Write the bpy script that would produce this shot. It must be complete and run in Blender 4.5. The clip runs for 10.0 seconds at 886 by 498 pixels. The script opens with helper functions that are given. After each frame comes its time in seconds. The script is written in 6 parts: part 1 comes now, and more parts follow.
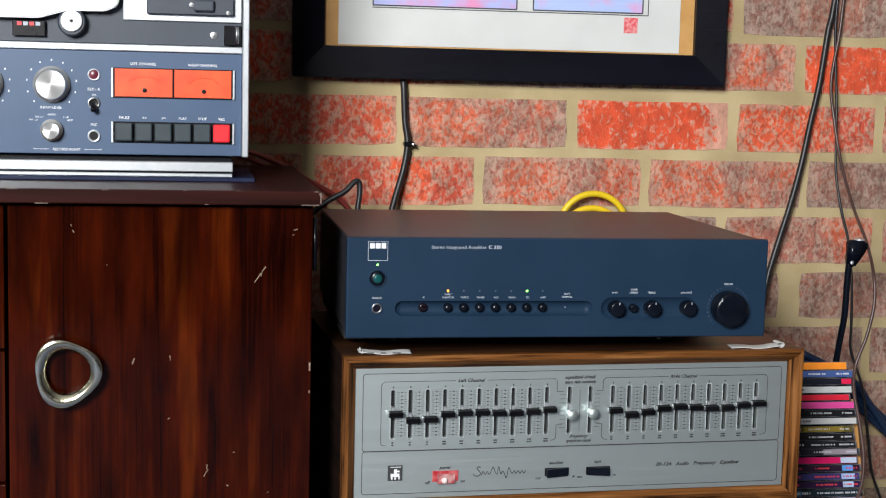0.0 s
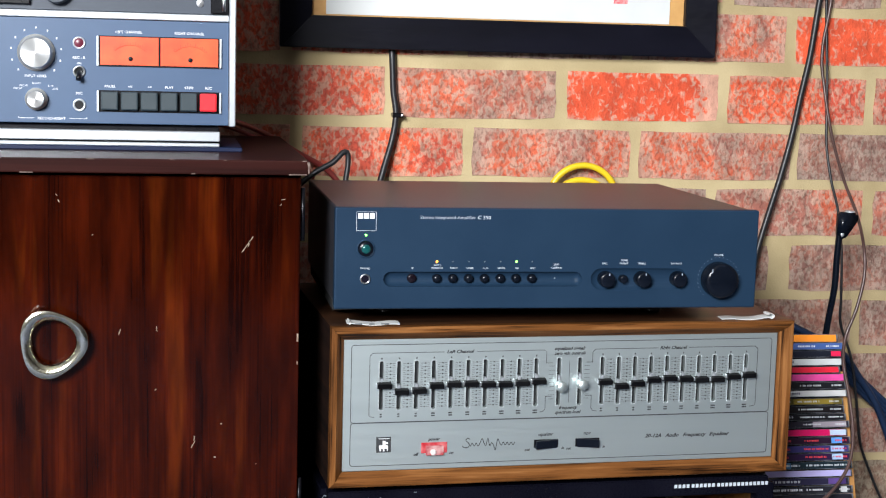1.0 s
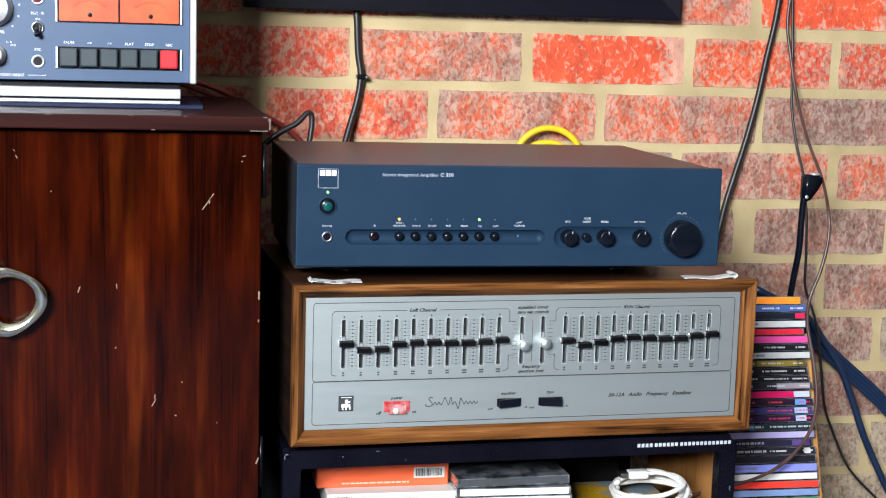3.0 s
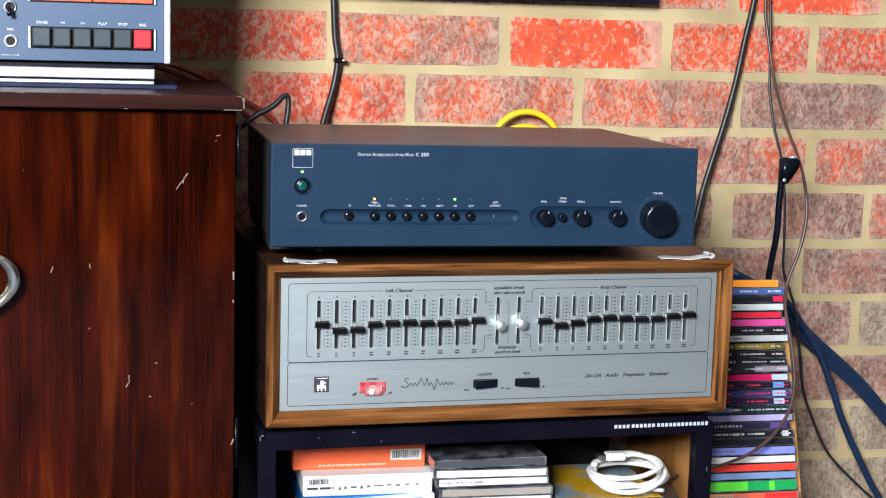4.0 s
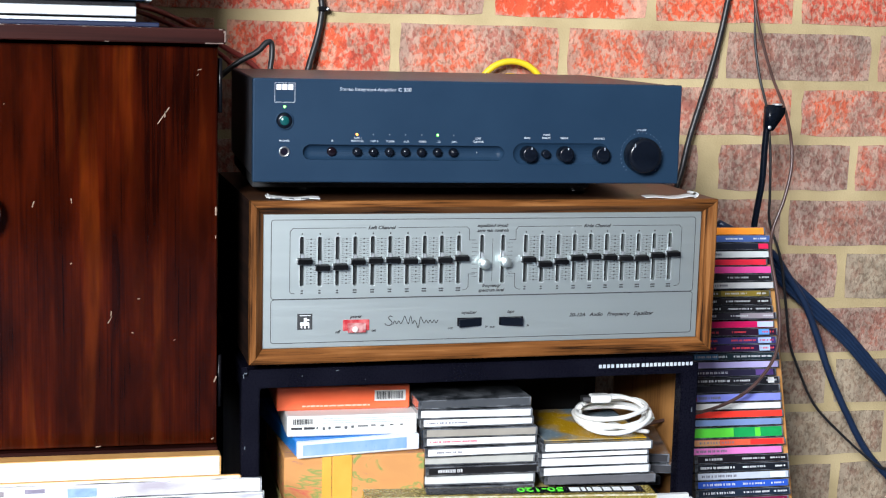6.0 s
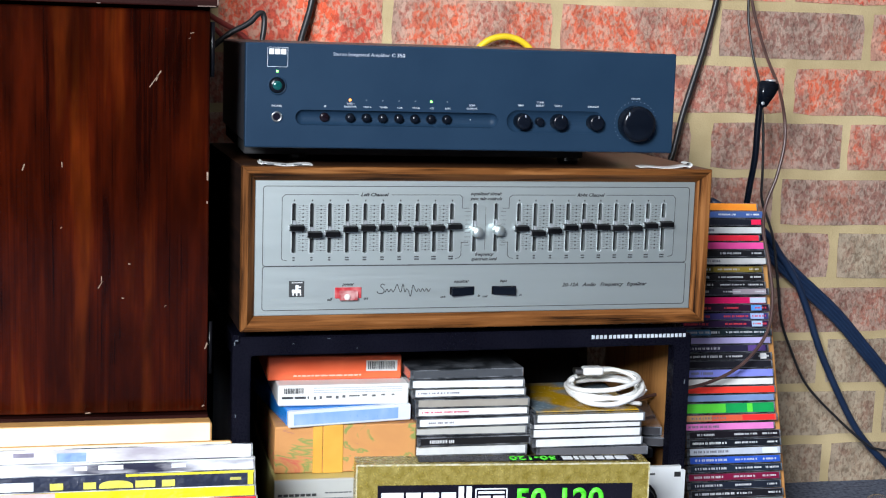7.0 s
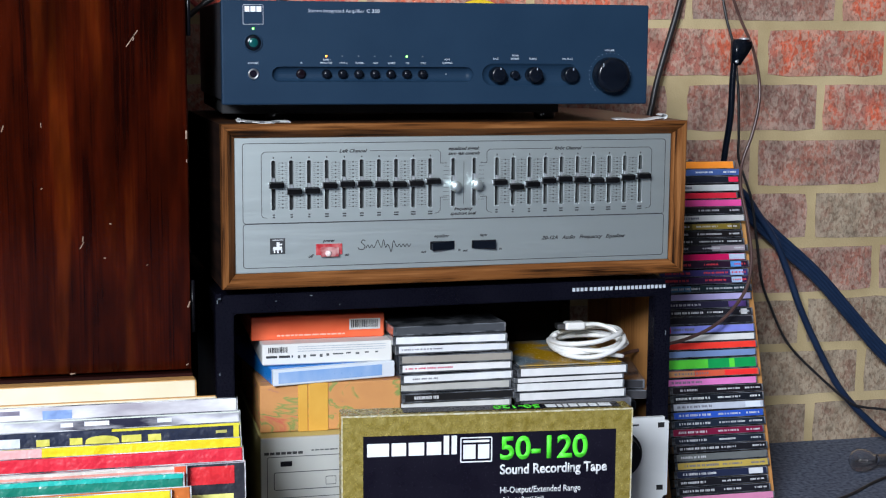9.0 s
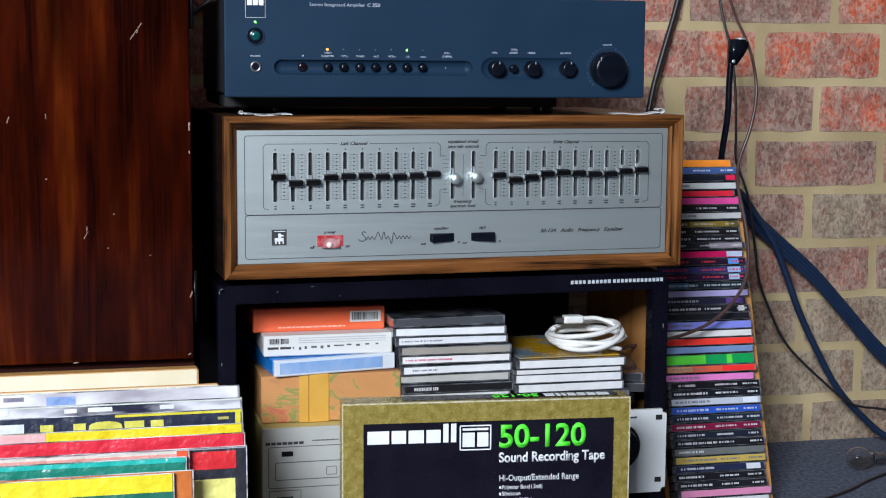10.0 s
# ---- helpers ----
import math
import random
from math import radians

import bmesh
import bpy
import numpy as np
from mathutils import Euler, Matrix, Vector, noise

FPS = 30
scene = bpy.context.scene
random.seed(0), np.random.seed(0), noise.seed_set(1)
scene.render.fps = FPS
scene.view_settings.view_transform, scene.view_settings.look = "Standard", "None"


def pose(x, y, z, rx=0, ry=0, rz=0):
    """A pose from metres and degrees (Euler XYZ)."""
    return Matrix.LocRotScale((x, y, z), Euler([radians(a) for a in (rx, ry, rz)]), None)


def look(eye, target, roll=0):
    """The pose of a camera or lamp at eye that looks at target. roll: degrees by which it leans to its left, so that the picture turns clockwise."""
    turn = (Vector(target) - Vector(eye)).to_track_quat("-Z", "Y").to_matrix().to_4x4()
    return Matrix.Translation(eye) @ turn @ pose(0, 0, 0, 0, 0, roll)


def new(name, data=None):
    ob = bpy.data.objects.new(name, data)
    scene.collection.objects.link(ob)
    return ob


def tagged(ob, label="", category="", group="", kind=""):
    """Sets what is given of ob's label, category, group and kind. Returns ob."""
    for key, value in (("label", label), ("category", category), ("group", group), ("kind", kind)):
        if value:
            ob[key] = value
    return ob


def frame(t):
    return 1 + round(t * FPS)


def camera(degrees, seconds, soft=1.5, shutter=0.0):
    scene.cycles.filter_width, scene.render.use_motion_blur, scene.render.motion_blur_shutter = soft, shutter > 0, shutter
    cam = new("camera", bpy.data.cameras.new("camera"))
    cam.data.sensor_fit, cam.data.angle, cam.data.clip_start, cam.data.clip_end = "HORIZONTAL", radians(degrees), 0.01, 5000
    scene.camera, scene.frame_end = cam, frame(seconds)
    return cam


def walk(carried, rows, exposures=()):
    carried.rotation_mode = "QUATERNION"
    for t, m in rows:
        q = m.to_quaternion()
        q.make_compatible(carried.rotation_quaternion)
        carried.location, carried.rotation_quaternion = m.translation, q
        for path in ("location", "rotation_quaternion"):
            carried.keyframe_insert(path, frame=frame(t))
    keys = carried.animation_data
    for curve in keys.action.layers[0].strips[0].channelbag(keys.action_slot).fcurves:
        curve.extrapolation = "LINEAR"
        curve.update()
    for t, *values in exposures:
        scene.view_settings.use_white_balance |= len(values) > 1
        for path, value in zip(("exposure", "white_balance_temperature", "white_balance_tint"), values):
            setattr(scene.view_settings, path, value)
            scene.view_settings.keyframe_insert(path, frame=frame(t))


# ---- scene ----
cam = camera(33.0, 10.0, 1.15)
PATH = [
    (0, (-0.153, -1.45, 0.757), (0.184, 0.508, 0.529), 1.4),
    (0.5, (-0.154, -1.447, 0.754), (0.194, 0.507, 0.508), 1.5),
    (1, (-0.152, -1.44, 0.749), (0.201, 0.512, 0.491), 1.5),
    (1.5, (-0.147, -1.437, 0.745), (0.214, 0.512, 0.48), 1.6),
    (2, (-0.144, -1.438, 0.738), (0.225, 0.509, 0.469), 1.4),
    (2.5, (-0.142, -1.439, 0.732), (0.235, 0.505, 0.451), 1.5),
    (4, (-0.129, -1.439, 0.709), (0.277, 0.498, 0.423), 1.6),
    (4.5, (-0.122, -1.447, 0.69), (0.284, 0.491, 0.404), 1.2),
    (5, (-0.122, -1.446, 0.673), (0.291, 0.488, 0.374), 1.1),
    (5.5, (-0.121, -1.445, 0.663), (0.294, 0.49, 0.372), 1.3),
    (6.8, (-0.119, -1.447, 0.623), (0.307, 0.485, 0.329), 1.8),
    (7, (-0.123, -1.442, 0.615), (0.309, 0.489, 0.327), 1.8),
    (7.5, (-0.123, -1.45, 0.598), (0.306, 0.479, 0.292), 1.4),
    (8, (-0.125, -1.451, 0.586), (0.319, 0.475, 0.284), 1.2),
    (8.5, (-0.118, -1.465, 0.573), (0.327, 0.461, 0.27), 0.8),
    (9, (-0.121, -1.461, 0.562), (0.331, 0.468, 0.286), 0.4),
    (9.5, (-0.119, -1.475, 0.55), (0.323, 0.459, 0.301), 0.2),
    (10, (-0.124, -1.482, 0.533), (0.327, 0.451, 0.287), 0.4),
]
EXPOSURES = [(0, -0.45, 6750, 10), (0.5, -0.10, 6600, 10), (1.0, -0.02, 6500, 10), (2.5, 0.12, 6450, 10), (5.5, 0.14, 6350, 10), (7.0, -0.07, 6230, 10), (9.0, -0.46, 6080, 11), (10, -0.56, 6080, 11)]
walk(cam, [(t, look(e, g, r)) for t, e, g, r in PATH], EXPOSURES)

# ---- light ----
FLOOR = -0.006
WALL_Y = 0.46
world = bpy.data.worlds.new("world")
scene.world = world
world.use_nodes = True
wn = world.node_tree.nodes
sky = wn.new("ShaderNodeTexSky")
sky.sky_type = "NISHITA"
sky.sun_disc = False
sky.sun_elevation = radians(35)
sky.sun_rotation = radians(200)
world.node_tree.links.new(sky.outputs[0], wn["Background"].inputs[0])
wn["Background"].inputs[1].default_value = 0.12


def window_lamp(name, eye, target, w, h, power, colour):
    lamp = bpy.data.lights.new(name, "AREA")
    lamp.shape, lamp.size, lamp.size_y, lamp.energy, lamp.color = "RECTANGLE", w, h, power, colour
    ob = new(name, lamp)
    ob.matrix_world = look(eye, target)
    return ob


# daylight that falls in through the opening in the wall behind the camera
window_lamp("window_light", (-1.37, -3.04, 1.70), (-0.8, 0.0, 1.0), 1.0, 0.84, 285, (0.94, 0.97, 1.0))


# ---- materials ----
def nodes_of(m):
    m.use_nodes = True
    t = m.node_tree
    return t, t.nodes["Principled BSDF"]


def mat(name, c1, c2=None, rough=0.5, metal=0.0, scale=30.0, stretch=(1, 1, 1), bump=0.05, fine=400.0,
        coat=0.0, emit=0.0, contrast=(0.35, 0.65), rvar=0.08, spec=0.5, dist=0.001):
    """A surface with two scales of variation: broad tone from c1 to c2, fine grain in colour, gloss and relief."""
    m = bpy.data.materials.new(name)
    t, p = nodes_of(m)
    c2 = c2 or tuple(min(1, v * 1.18 + 0.004) for v in c1)
    co = t.nodes.new("ShaderNodeTexCoord")
    mp = t.nodes.new("ShaderNodeMapping")
    mp.inputs["Scale"].default_value = stretch
    t.links.new(co.outputs["Object"], mp.inputs[0])
    n1 = t.nodes.new("ShaderNodeTexNoise")
    n1.inputs["Scale"].default_value, n1.inputs["Detail"].default_value = scale, 5
    n2 = t.nodes.new("ShaderNodeTexNoise")
    n2.inputs["Scale"].default_value, n2.inputs["Detail"].default_value = fine, 3
    for n in (n1, n2):
        t.links.new(mp.outputs[0], n.inputs["Vector"])
    r = t.nodes.new("ShaderNodeValToRGB")
    r.color_ramp.elements[0].position, r.color_ramp.elements[1].position = contrast
    r.color_ramp.elements[0].color, r.color_ramp.elements[1].color = (*c1, 1), (*c2, 1)
    t.links.new(n1.outputs["Fac"], r.inputs[0])
    t.links.new(r.outputs[0], p.inputs["Base Color"])
    mr = t.nodes.new("ShaderNodeMapRange")
    mr.inputs["To Min"].default_value, mr.inputs["To Max"].default_value = max(0.02, rough - rvar), min(1, rough + rvar)
    t.links.new(n2.outputs["Fac"], mr.inputs["Value"])
    t.links.new(mr.outputs[0], p.inputs["Roughness"])
    b = t.nodes.new("ShaderNodeBump")
    b.inputs["Strength"].default_value, b.inputs["Distance"].default_value = bump, dist
    t.links.new(n2.outputs["Fac"], b.inputs["Height"])
    t.links.new(b.outputs[0], p.inputs["Normal"])
    t.links.new(b.outputs[0], p.inputs["Coat Normal"])
    p.inputs["Metallic"].default_value = metal
    p.inputs["Specular IOR Level"].default_value = spec
    p.inputs["Coat Weight"].default_value = coat
    p.inputs["Coat Roughness"].default_value = 0.08
    if emit:
        p.inputs["Emission Color"].default_value, p.inputs["Emission Strength"].default_value = (*c1, 1), emit
    return m


def wood(name, dark, mid, light, along=2, fine=1.0, rough=0.35, coat=0.2, streak=60.0, spec=0.3, run=0.05, figure=0.0):
    """Grain that runs along one axis, in three tones, with pores."""
    m = bpy.data.materials.new(name)
    t, p = nodes_of(m)
    co = t.nodes.new("ShaderNodeTexCoord")
    st = [1.0, 1.0, 1.0]
    st[along] = run
    mp = t.nodes.new("ShaderNodeMapping")
    mp.inputs["Scale"].default_value = st
    t.links.new(co.outputs["Object"], mp.inputs[0])
    n1 = t.nodes.new("ShaderNodeTexNoise")
    n1.inputs["Scale"].default_value, n1.inputs["Detail"].default_value, n1.inputs["Distortion"].default_value = streak, 4, 0.6
    st2 = [1.0, 1.0, 1.0]
    st2[along] = 0.012
    mp2 = t.nodes.new("ShaderNodeMapping")
    mp2.inputs["Scale"].default_value = st2
    t.links.new(co.outputs["Object"], mp2.inputs[0])
    n2 = t.nodes.new("ShaderNodeTexNoise")
    n2.inputs["Scale"].default_value, n2.inputs["Detail"].default_value = streak * 9 * fine, 3
    st3 = [1.0, 1.0, 1.0]
    st3[along] = 0.25
    mp3 = t.nodes.new("ShaderNodeMapping")
    mp3.inputs["Scale"].default_value = st3
    t.links.new(co.outputs["Object"], mp3.inputs[0])
    n3 = t.nodes.new("ShaderNodeTexNoise")
    n3.inputs["Scale"].default_value, n3.inputs["Detail"].default_value = streak * 0.3, 3
    for n, q in ((n1, mp), (n2, mp2), (n3, mp3)):
        t.links.new(q.outputs[0], n.inputs["Vector"])
    mix = t.nodes.new("ShaderNodeMath")
    mix.operation = "MULTIPLY_ADD"
    t.links.new(n2.outputs["Fac"], mix.inputs[0])
    mix.inputs[1].default_value = 0.45
    t.links.new(n1.outputs["Fac"], mix.inputs[2])
    add = t.nodes.new("ShaderNodeMath")
    add.operation = "MULTIPLY_ADD"
    t.links.new(n3.outputs["Fac"], add.inputs[0])
    add.inputs[1].default_value = 0.5
    t.links.new(mix.outputs[0], add.inputs[2])
    r = t.nodes.new("ShaderNodeValToRGB")
    r.color_ramp.elements[0].position, r.color_ramp.elements[1].position = 0.78, 1.0
    r.color_ramp.elements[0].color, r.color_ramp.elements[1].color = (*dark, 1), (*mid, 1)
    e = r.color_ramp.elements.new(0.88)
    e.color = tuple((a + b) / 2 for a, b in zip(dark, mid)) + (1,)
    r2 = t.nodes.new("ShaderNodeValToRGB")
    r2.color_ramp.elements[0].position, r2.color_ramp.elements[1].position = 0.56, 0.75
    r2.color_ramp.elements[0].color, r2.color_ramp.elements[1].color = (0, 0, 0, 1), (1, 1, 1, 1)
    t.links.new(n1.outputs["Fac"], r2.inputs[0])
    mx = t.nodes.new("ShaderNodeMix")
    mx.data_type = "RGBA"
    t.links.new(r2.outputs[0], mx.inputs[0])
    t.links.new(add.outputs[0], r.inputs[0])
    t.links.new(r.outputs[0], mx.inputs[6])
    mx.inputs[7].default_value = (*light, 1)
    colour = mx.outputs[2]
    if figure:
        # short cross ripples and long blotches of the veneer's figure
        for sc, st4, lo, hi in ((30.0, 0.22, 0.38, 0.68), (120.0, 0.14, 0.36, 0.66)):
            mp4 = t.nodes.new("ShaderNodeMapping")
            s4 = [1.0, 1.0, 1.0]
            s4[along] = st4
            mp4.inputs["Scale"].default_value = s4
            t.links.new(co.outputs["Object"], mp4.inputs[0])
            n4 = t.nodes.new("ShaderNodeTexNoise")
            n4.inputs["Scale"].default_value, n4.inputs["Detail"].default_value, n4.inputs["Distortion"].default_value = sc, 4, 0.3
            t.links.new(mp4.outputs[0], n4.inputs["Vector"])
            r4 = t.nodes.new("ShaderNodeValToRGB")
            r4.color_ramp.elements[0].position, r4.color_ramp.elements[1].position = lo, hi
            v = 1 - 0.55 * figure if sc < 100 else 1 - 0.35 * figure
            w = 1 + 1.3 * figure if sc < 100 else 1 + 0.4 * figure
            r4.color_ramp.elements[0].color, r4.color_ramp.elements[1].color = (v, v, v, 1), (w, w * 0.97, w * 0.9, 1)
            t.links.new(n4.outputs["Fac"], r4.inputs[0])
            m4 = t.nodes.new("ShaderNodeMix")
            m4.data_type, m4.blend_type = "RGBA", "MULTIPLY"
            m4.inputs[0].default_value = 1.0
            t.links.new(colour, m4.inputs[6])
            t.links.new(r4.outputs[0], m4.inputs[7])
            colour = m4.outputs[2]
    t.links.new(colour, p.inputs["Base Color"])
    b = t.nodes.new("ShaderNodeBump")
    b.inputs["Strength"].default_value, b.inputs["Distance"].default_value = 0.08, 0.0006
    t.links.new(n2.outputs["Fac"], b.inputs["Height"])
    t.links.new(b.outputs[0], p.inputs["Normal"])
    p.inputs["Roughness"].default_value = rough
    p.inputs["Coat Weight"].default_value, p.inputs["Coat Roughness"].default_value = coat, 0.12
    p.inputs["Specular IOR Level"].default_value = spec
    return m


def brick_mat(name, base, other, pale, amount, end=0.0, pitted=0.75):
    """Rough-faced fired clay: two clay tones in patches, pale mortar smears and pits, a tone of its own for each brick."""
    m = bpy.data.materials.new(name)
    t, p = nodes_of(m)
    co = t.nodes.new("ShaderNodeTexCoord")
    info = t.nodes.new("ShaderNodeObjectInfo")
    off = t.nodes.new("ShaderNodeVectorMath")
    off.operation = "MULTIPLY_ADD"
    cmb = t.nodes.new("ShaderNodeCombineXYZ")
    for k in range(3):
        t.links.new(info.outputs["Random"], cmb.inputs[k])
    t.links.new(cmb.outputs[0], off.inputs[0])
    off.inputs[1].default_value = (37, 17, 53)
    grain = t.nodes.new("ShaderNodeMapping")
    grain.inputs["Scale"].default_value = (1.0, 1.0, 0.72)
    t.links.new(co.outputs["Object"], grain.inputs[0])
    t.links.new(grain.outputs[0], off.inputs[2])

    def tex(scale, detail, dist=0.0):
        n = t.nodes.new("ShaderNodeTexNoise")
        n.inputs["Scale"].default_value, n.inputs["Detail"].default_value, n.inputs["Distortion"].default_value = scale, detail, dist
        t.links.new(off.outputs[0], n.inputs["Vector"])
        return n

    def ramp(n, a, b, ca, cb):
        r = t.nodes.new("ShaderNodeValToRGB")
        r.color_ramp.elements[0].position, r.color_ramp.elements[1].position = a, b
        r.color_ramp.elements[0].color, r.color_ramp.elements[1].color = (*ca, 1), (*cb, 1)
        t.links.new(n.outputs["Fac"], r.inputs[0])
        return r

    broad, spots, fine, pits = tex(11, 3), tex(150, 3, 0.7), tex(420, 3), tex(240, 2, 0.3)
    # mortar smeared over the arrises: more of it towards the brick's edges, and on one end where end is set
    ab = t.nodes.new("ShaderNodeVectorMath")
    ab.operation = "ABSOLUTE"
    t.links.new(co.outputs["Object"], ab.inputs[0])
    sp = t.nodes.new("ShaderNodeSeparateXYZ")
    t.links.new(ab.outputs[0], sp.inputs[0])
    sx = t.nodes.new("ShaderNodeSeparateXYZ")
    t.links.new(co.outputs["Object"], sx.inputs[0])
    total = spots.outputs["Fac"]
    for socket, a, b, amt in ((sp.outputs["X"], 0.088, 0.106, 0.16), (sp.outputs["Z"], 0.022, 0.033, 0.14), (sx.outputs["X"], 0.055, 0.100, end)):
        mr = t.nodes.new("ShaderNodeMapRange")
        mr.inputs["From Min"].default_value, mr.inputs["From Max"].default_value, mr.inputs["To Max"].default_value = a, b, amt
        t.links.new(socket, mr.inputs["Value"])
        ad = t.nodes.new("ShaderNodeMath")
        t.links.new(total, ad.inputs[0])
        t.links.new(mr.outputs[0], ad.inputs[1])
        total = ad.outputs[0]
    r1 = ramp(broad, 0.46, 0.54, base, other)
    r2 = ramp(spots, 0.46 - 0.1 * amount, 0.62 - 0.1 * amount, (0, 0, 0), (1, 1, 1))
    t.links.new(total, r2.inputs[0])
    r3 = ramp(tex(45, 5, 0.5), 0.36, 0.62, (0.66, 0.66, 0.66), (1.10, 1.10, 1.10))
    mx = t.nodes.new("ShaderNodeMix")
    mx.data_type = "RGBA"
    fac = t.nodes.new("ShaderNodeMath")
    fac.operation = "MULTIPLY"
    fac.inputs[1].default_value = 0.62
    t.links.new(r2.outputs[0], fac.inputs[0])
    t.links.new(fac.outputs[0], mx.inputs[0])
    t.links.new(r1.outputs[0], mx.inputs[6])
    mx.inputs[7].default_value = (*pale, 1)
    mul = t.nodes.new("ShaderNodeMix")
    mul.data_type, mul.blend_type = "RGBA", "MULTIPLY"
    mul.inputs[0].default_value = 0.8
    t.links.new(mx.outputs[2], mul.inputs[6])
    t.links.new(r3.outputs[0], mul.inputs[7])
    # small dark pits in the fired face
    r4 = ramp(pits, 0.36, 0.50, (0.54, 0.49, 0.47), (1.0, 1.0, 1.0))
    pit = t.nodes.new("ShaderNodeMix")
    pit.data_type, pit.blend_type = "RGBA", "MULTIPLY"
    pit.inputs[0].default_value = pitted
    t.links.new(mul.outputs[2], pit.inputs[6])
    t.links.new(r4.outputs[0], pit.inputs[7])
    t.links.new(pit.outputs[2], p.inputs["Base Color"])
    p.inputs["Roughness"].default_value = 0.85
    s = t.nodes.new("ShaderNodeMath")
    s.operation = "MULTIPLY_ADD"
    t.links.new(spots.outputs["Fac"], s.inputs[0])
    s.inputs[1].default_value = 1.0
    t.links.new(fine.outputs["Fac"], s.inputs[2])
    b = t.nodes.new("ShaderNodeBump")
    b.inputs["Strength"].default_value, b.inputs["Distance"].default_value = 0.6, 0.0022
    t.links.new(s.outputs[0], b.inputs["Height"])
    t.links.new(b.outputs[0], p.inputs["Normal"])
    return m


def glass(name, tint=(1, 1, 1), rough=0.02):
    m = bpy.data.materials.new(name)
    t, p = nodes_of(m)
    p.inputs["Base Color"].default_value = (*tint, 1)
    p.inputs["Transmission Weight"].default_value = 1
    p.inputs["Roughness"].default_value = rough
    p.inputs["IOR"].default_value = 1.45
    return m


B_RED = brick_mat("brick_red", (0.78, 0.10, 0.035), (0.70, 0.085, 0.03), (0.62, 0.50, 0.38), -0.9, 0.34, 0.25)
B_ORANGE = brick_mat("brick_orange", (0.72, 0.105, 0.040), (0.60, 0.085, 0.045), (0.54, 0.40, 0.29), 0.15)
B_MAUVE = brick_mat("brick_mauve", (0.40, 0.145, 0.105), (0.62, 0.125, 0.06), (0.50, 0.38, 0.29), 0.30)
B_DULL = brick_mat("brick_dull", (0.27, 0.130, 0.100), (0.37, 0.150, 0.105), (0.44, 0.34, 0.27), 0.35)
B_PALE = brick_mat("brick_pale", (0.27, 0.165, 0.115), (0.33, 0.24, 0.165), (0.44, 0.37, 0.27), 0.6)
MORTAR = mat("mortar", (0.39, 0.30, 0.155), (0.53, 0.42, 0.235), 0.95, scale=9, bump=0.6, fine=350)
CARPET = mat("carpet", (0.024, 0.034, 0.066), (0.150, 0.175, 0.240), 1.0, scale=170, bump=1.0, fine=900, contrast=(0.3, 0.7))
PLASTER = mat("plaster", (0.085, 0.08, 0.075), (0.105, 0.10, 0.095), 0.9, scale=3, bump=0.1)
CEIL = mat("ceiling_paint", (0.24, 0.24, 0.235), None, 0.9, scale=2, bump=0.1)
ROSEWOOD = wood("rosewood_veneer", (0.0075, 0.0009, 0.0004), (0.0225, 0.0026, 0.0006), (0.051, 0.0088, 0.0012), 2, 1.0, 0.50, 0.30, 62, 0.0, 0.05, 0.55)
ROSE_H = wood("rosewood_edge", (0.010, 0.0022, 0.0018), (0.025, 0.0058, 0.0045), (0.036, 0.0090, 0.0068), 0, 1.0, 0.45, 0.14, 40, 0.06)
WALNUT = wood("walnut_frame", (0.013, 0.0045, 0.0013), (0.152, 0.056, 0.015), (0.29, 0.125, 0.041), 0, 1.2, 0.45, 0.03, 150, 0.08)
# equalizer case walnut, darkened so the shade behind its front is in the colour
WALNUT_CASE = wood("walnut_shaded", (0.010, 0.004, 0.002), (0.048, 0.019, 0.008), (0.085, 0.034, 0.014), 0, 1.2, 0.40, 0.1, 80)
WALNUT_V = wood("walnut_frame_upright", (0.013, 0.0045, 0.0013), (0.152, 0.056, 0.015), (0.29, 0.125, 0.041), 2, 1.2, 0.55, 0.0, 150, 0.08)
# near-black walnut: shade of the gap beside the cabinet put into the colour
WALNUT_SIDE = wood("walnut_shaded_side", (0.004, 0.002, 0.0015), (0.014, 0.006, 0.004), (0.024, 0.010, 0.005), 1, 1.2, 0.7, 0.0, 80, 0.1)
WALNUT_IN = wood("walnut_dark", (0.03, 0.012, 0.006), (0.075, 0.030, 0.014), (0.10, 0.04, 0.02), 0, 1.0, 0.5, 0.0, 60)
PINE = wood("tower_wood", (0.32, 0.13, 0.035), (0.50, 0.23, 0.07), (0.56, 0.28, 0.09), 2, 1.0, 0.5, 0.1, 50)
AMP_FRONT = mat("amplifier_paint", (0.0104, 0.0268, 0.0535), (0.0124, 0.0305, 0.0590), 0.42, spec=0.13, scale=20, bump=0.05, fine=1500, rvar=0.05)
AMP_LID = mat("lid_paint", (0.026, 0.026, 0.032), (0.034, 0.034, 0.040), 0.40, scale=30, bump=0.12, fine=1800)
BLACK = mat("black_plastic", (0.003, 0.003, 0.0045), (0.005, 0.005, 0.007), 0.30, spec=0.22, scale=40, bump=0.05)
KNOB = mat("knob_plastic", (0.0025, 0.004, 0.008), (0.004, 0.006, 0.011), 0.20, spec=0.30, scale=60, bump=0.06)
RACKBLACK = mat("rack_enamel", (0.0025, 0.0025, 0.006), (0.005, 0.005, 0.010), 0.28, spec=0.14, scale=15, bump=0.10, fine=500)
DARK = mat("dark_inside", (0.006, 0.006, 0.007), None, 0.8)
WHITE_INK = mat("white_ink", (0.72, 0.74, 0.76), None, 0.6, bump=0.0)
LEGEND = mat("pale_legend", (0.46, 0.50, 0.55), None, 0.6, bump=0.0)
GREY_INK = mat("grey_ink", (0.34, 0.38, 0.44), None, 0.6, bump=0.0)
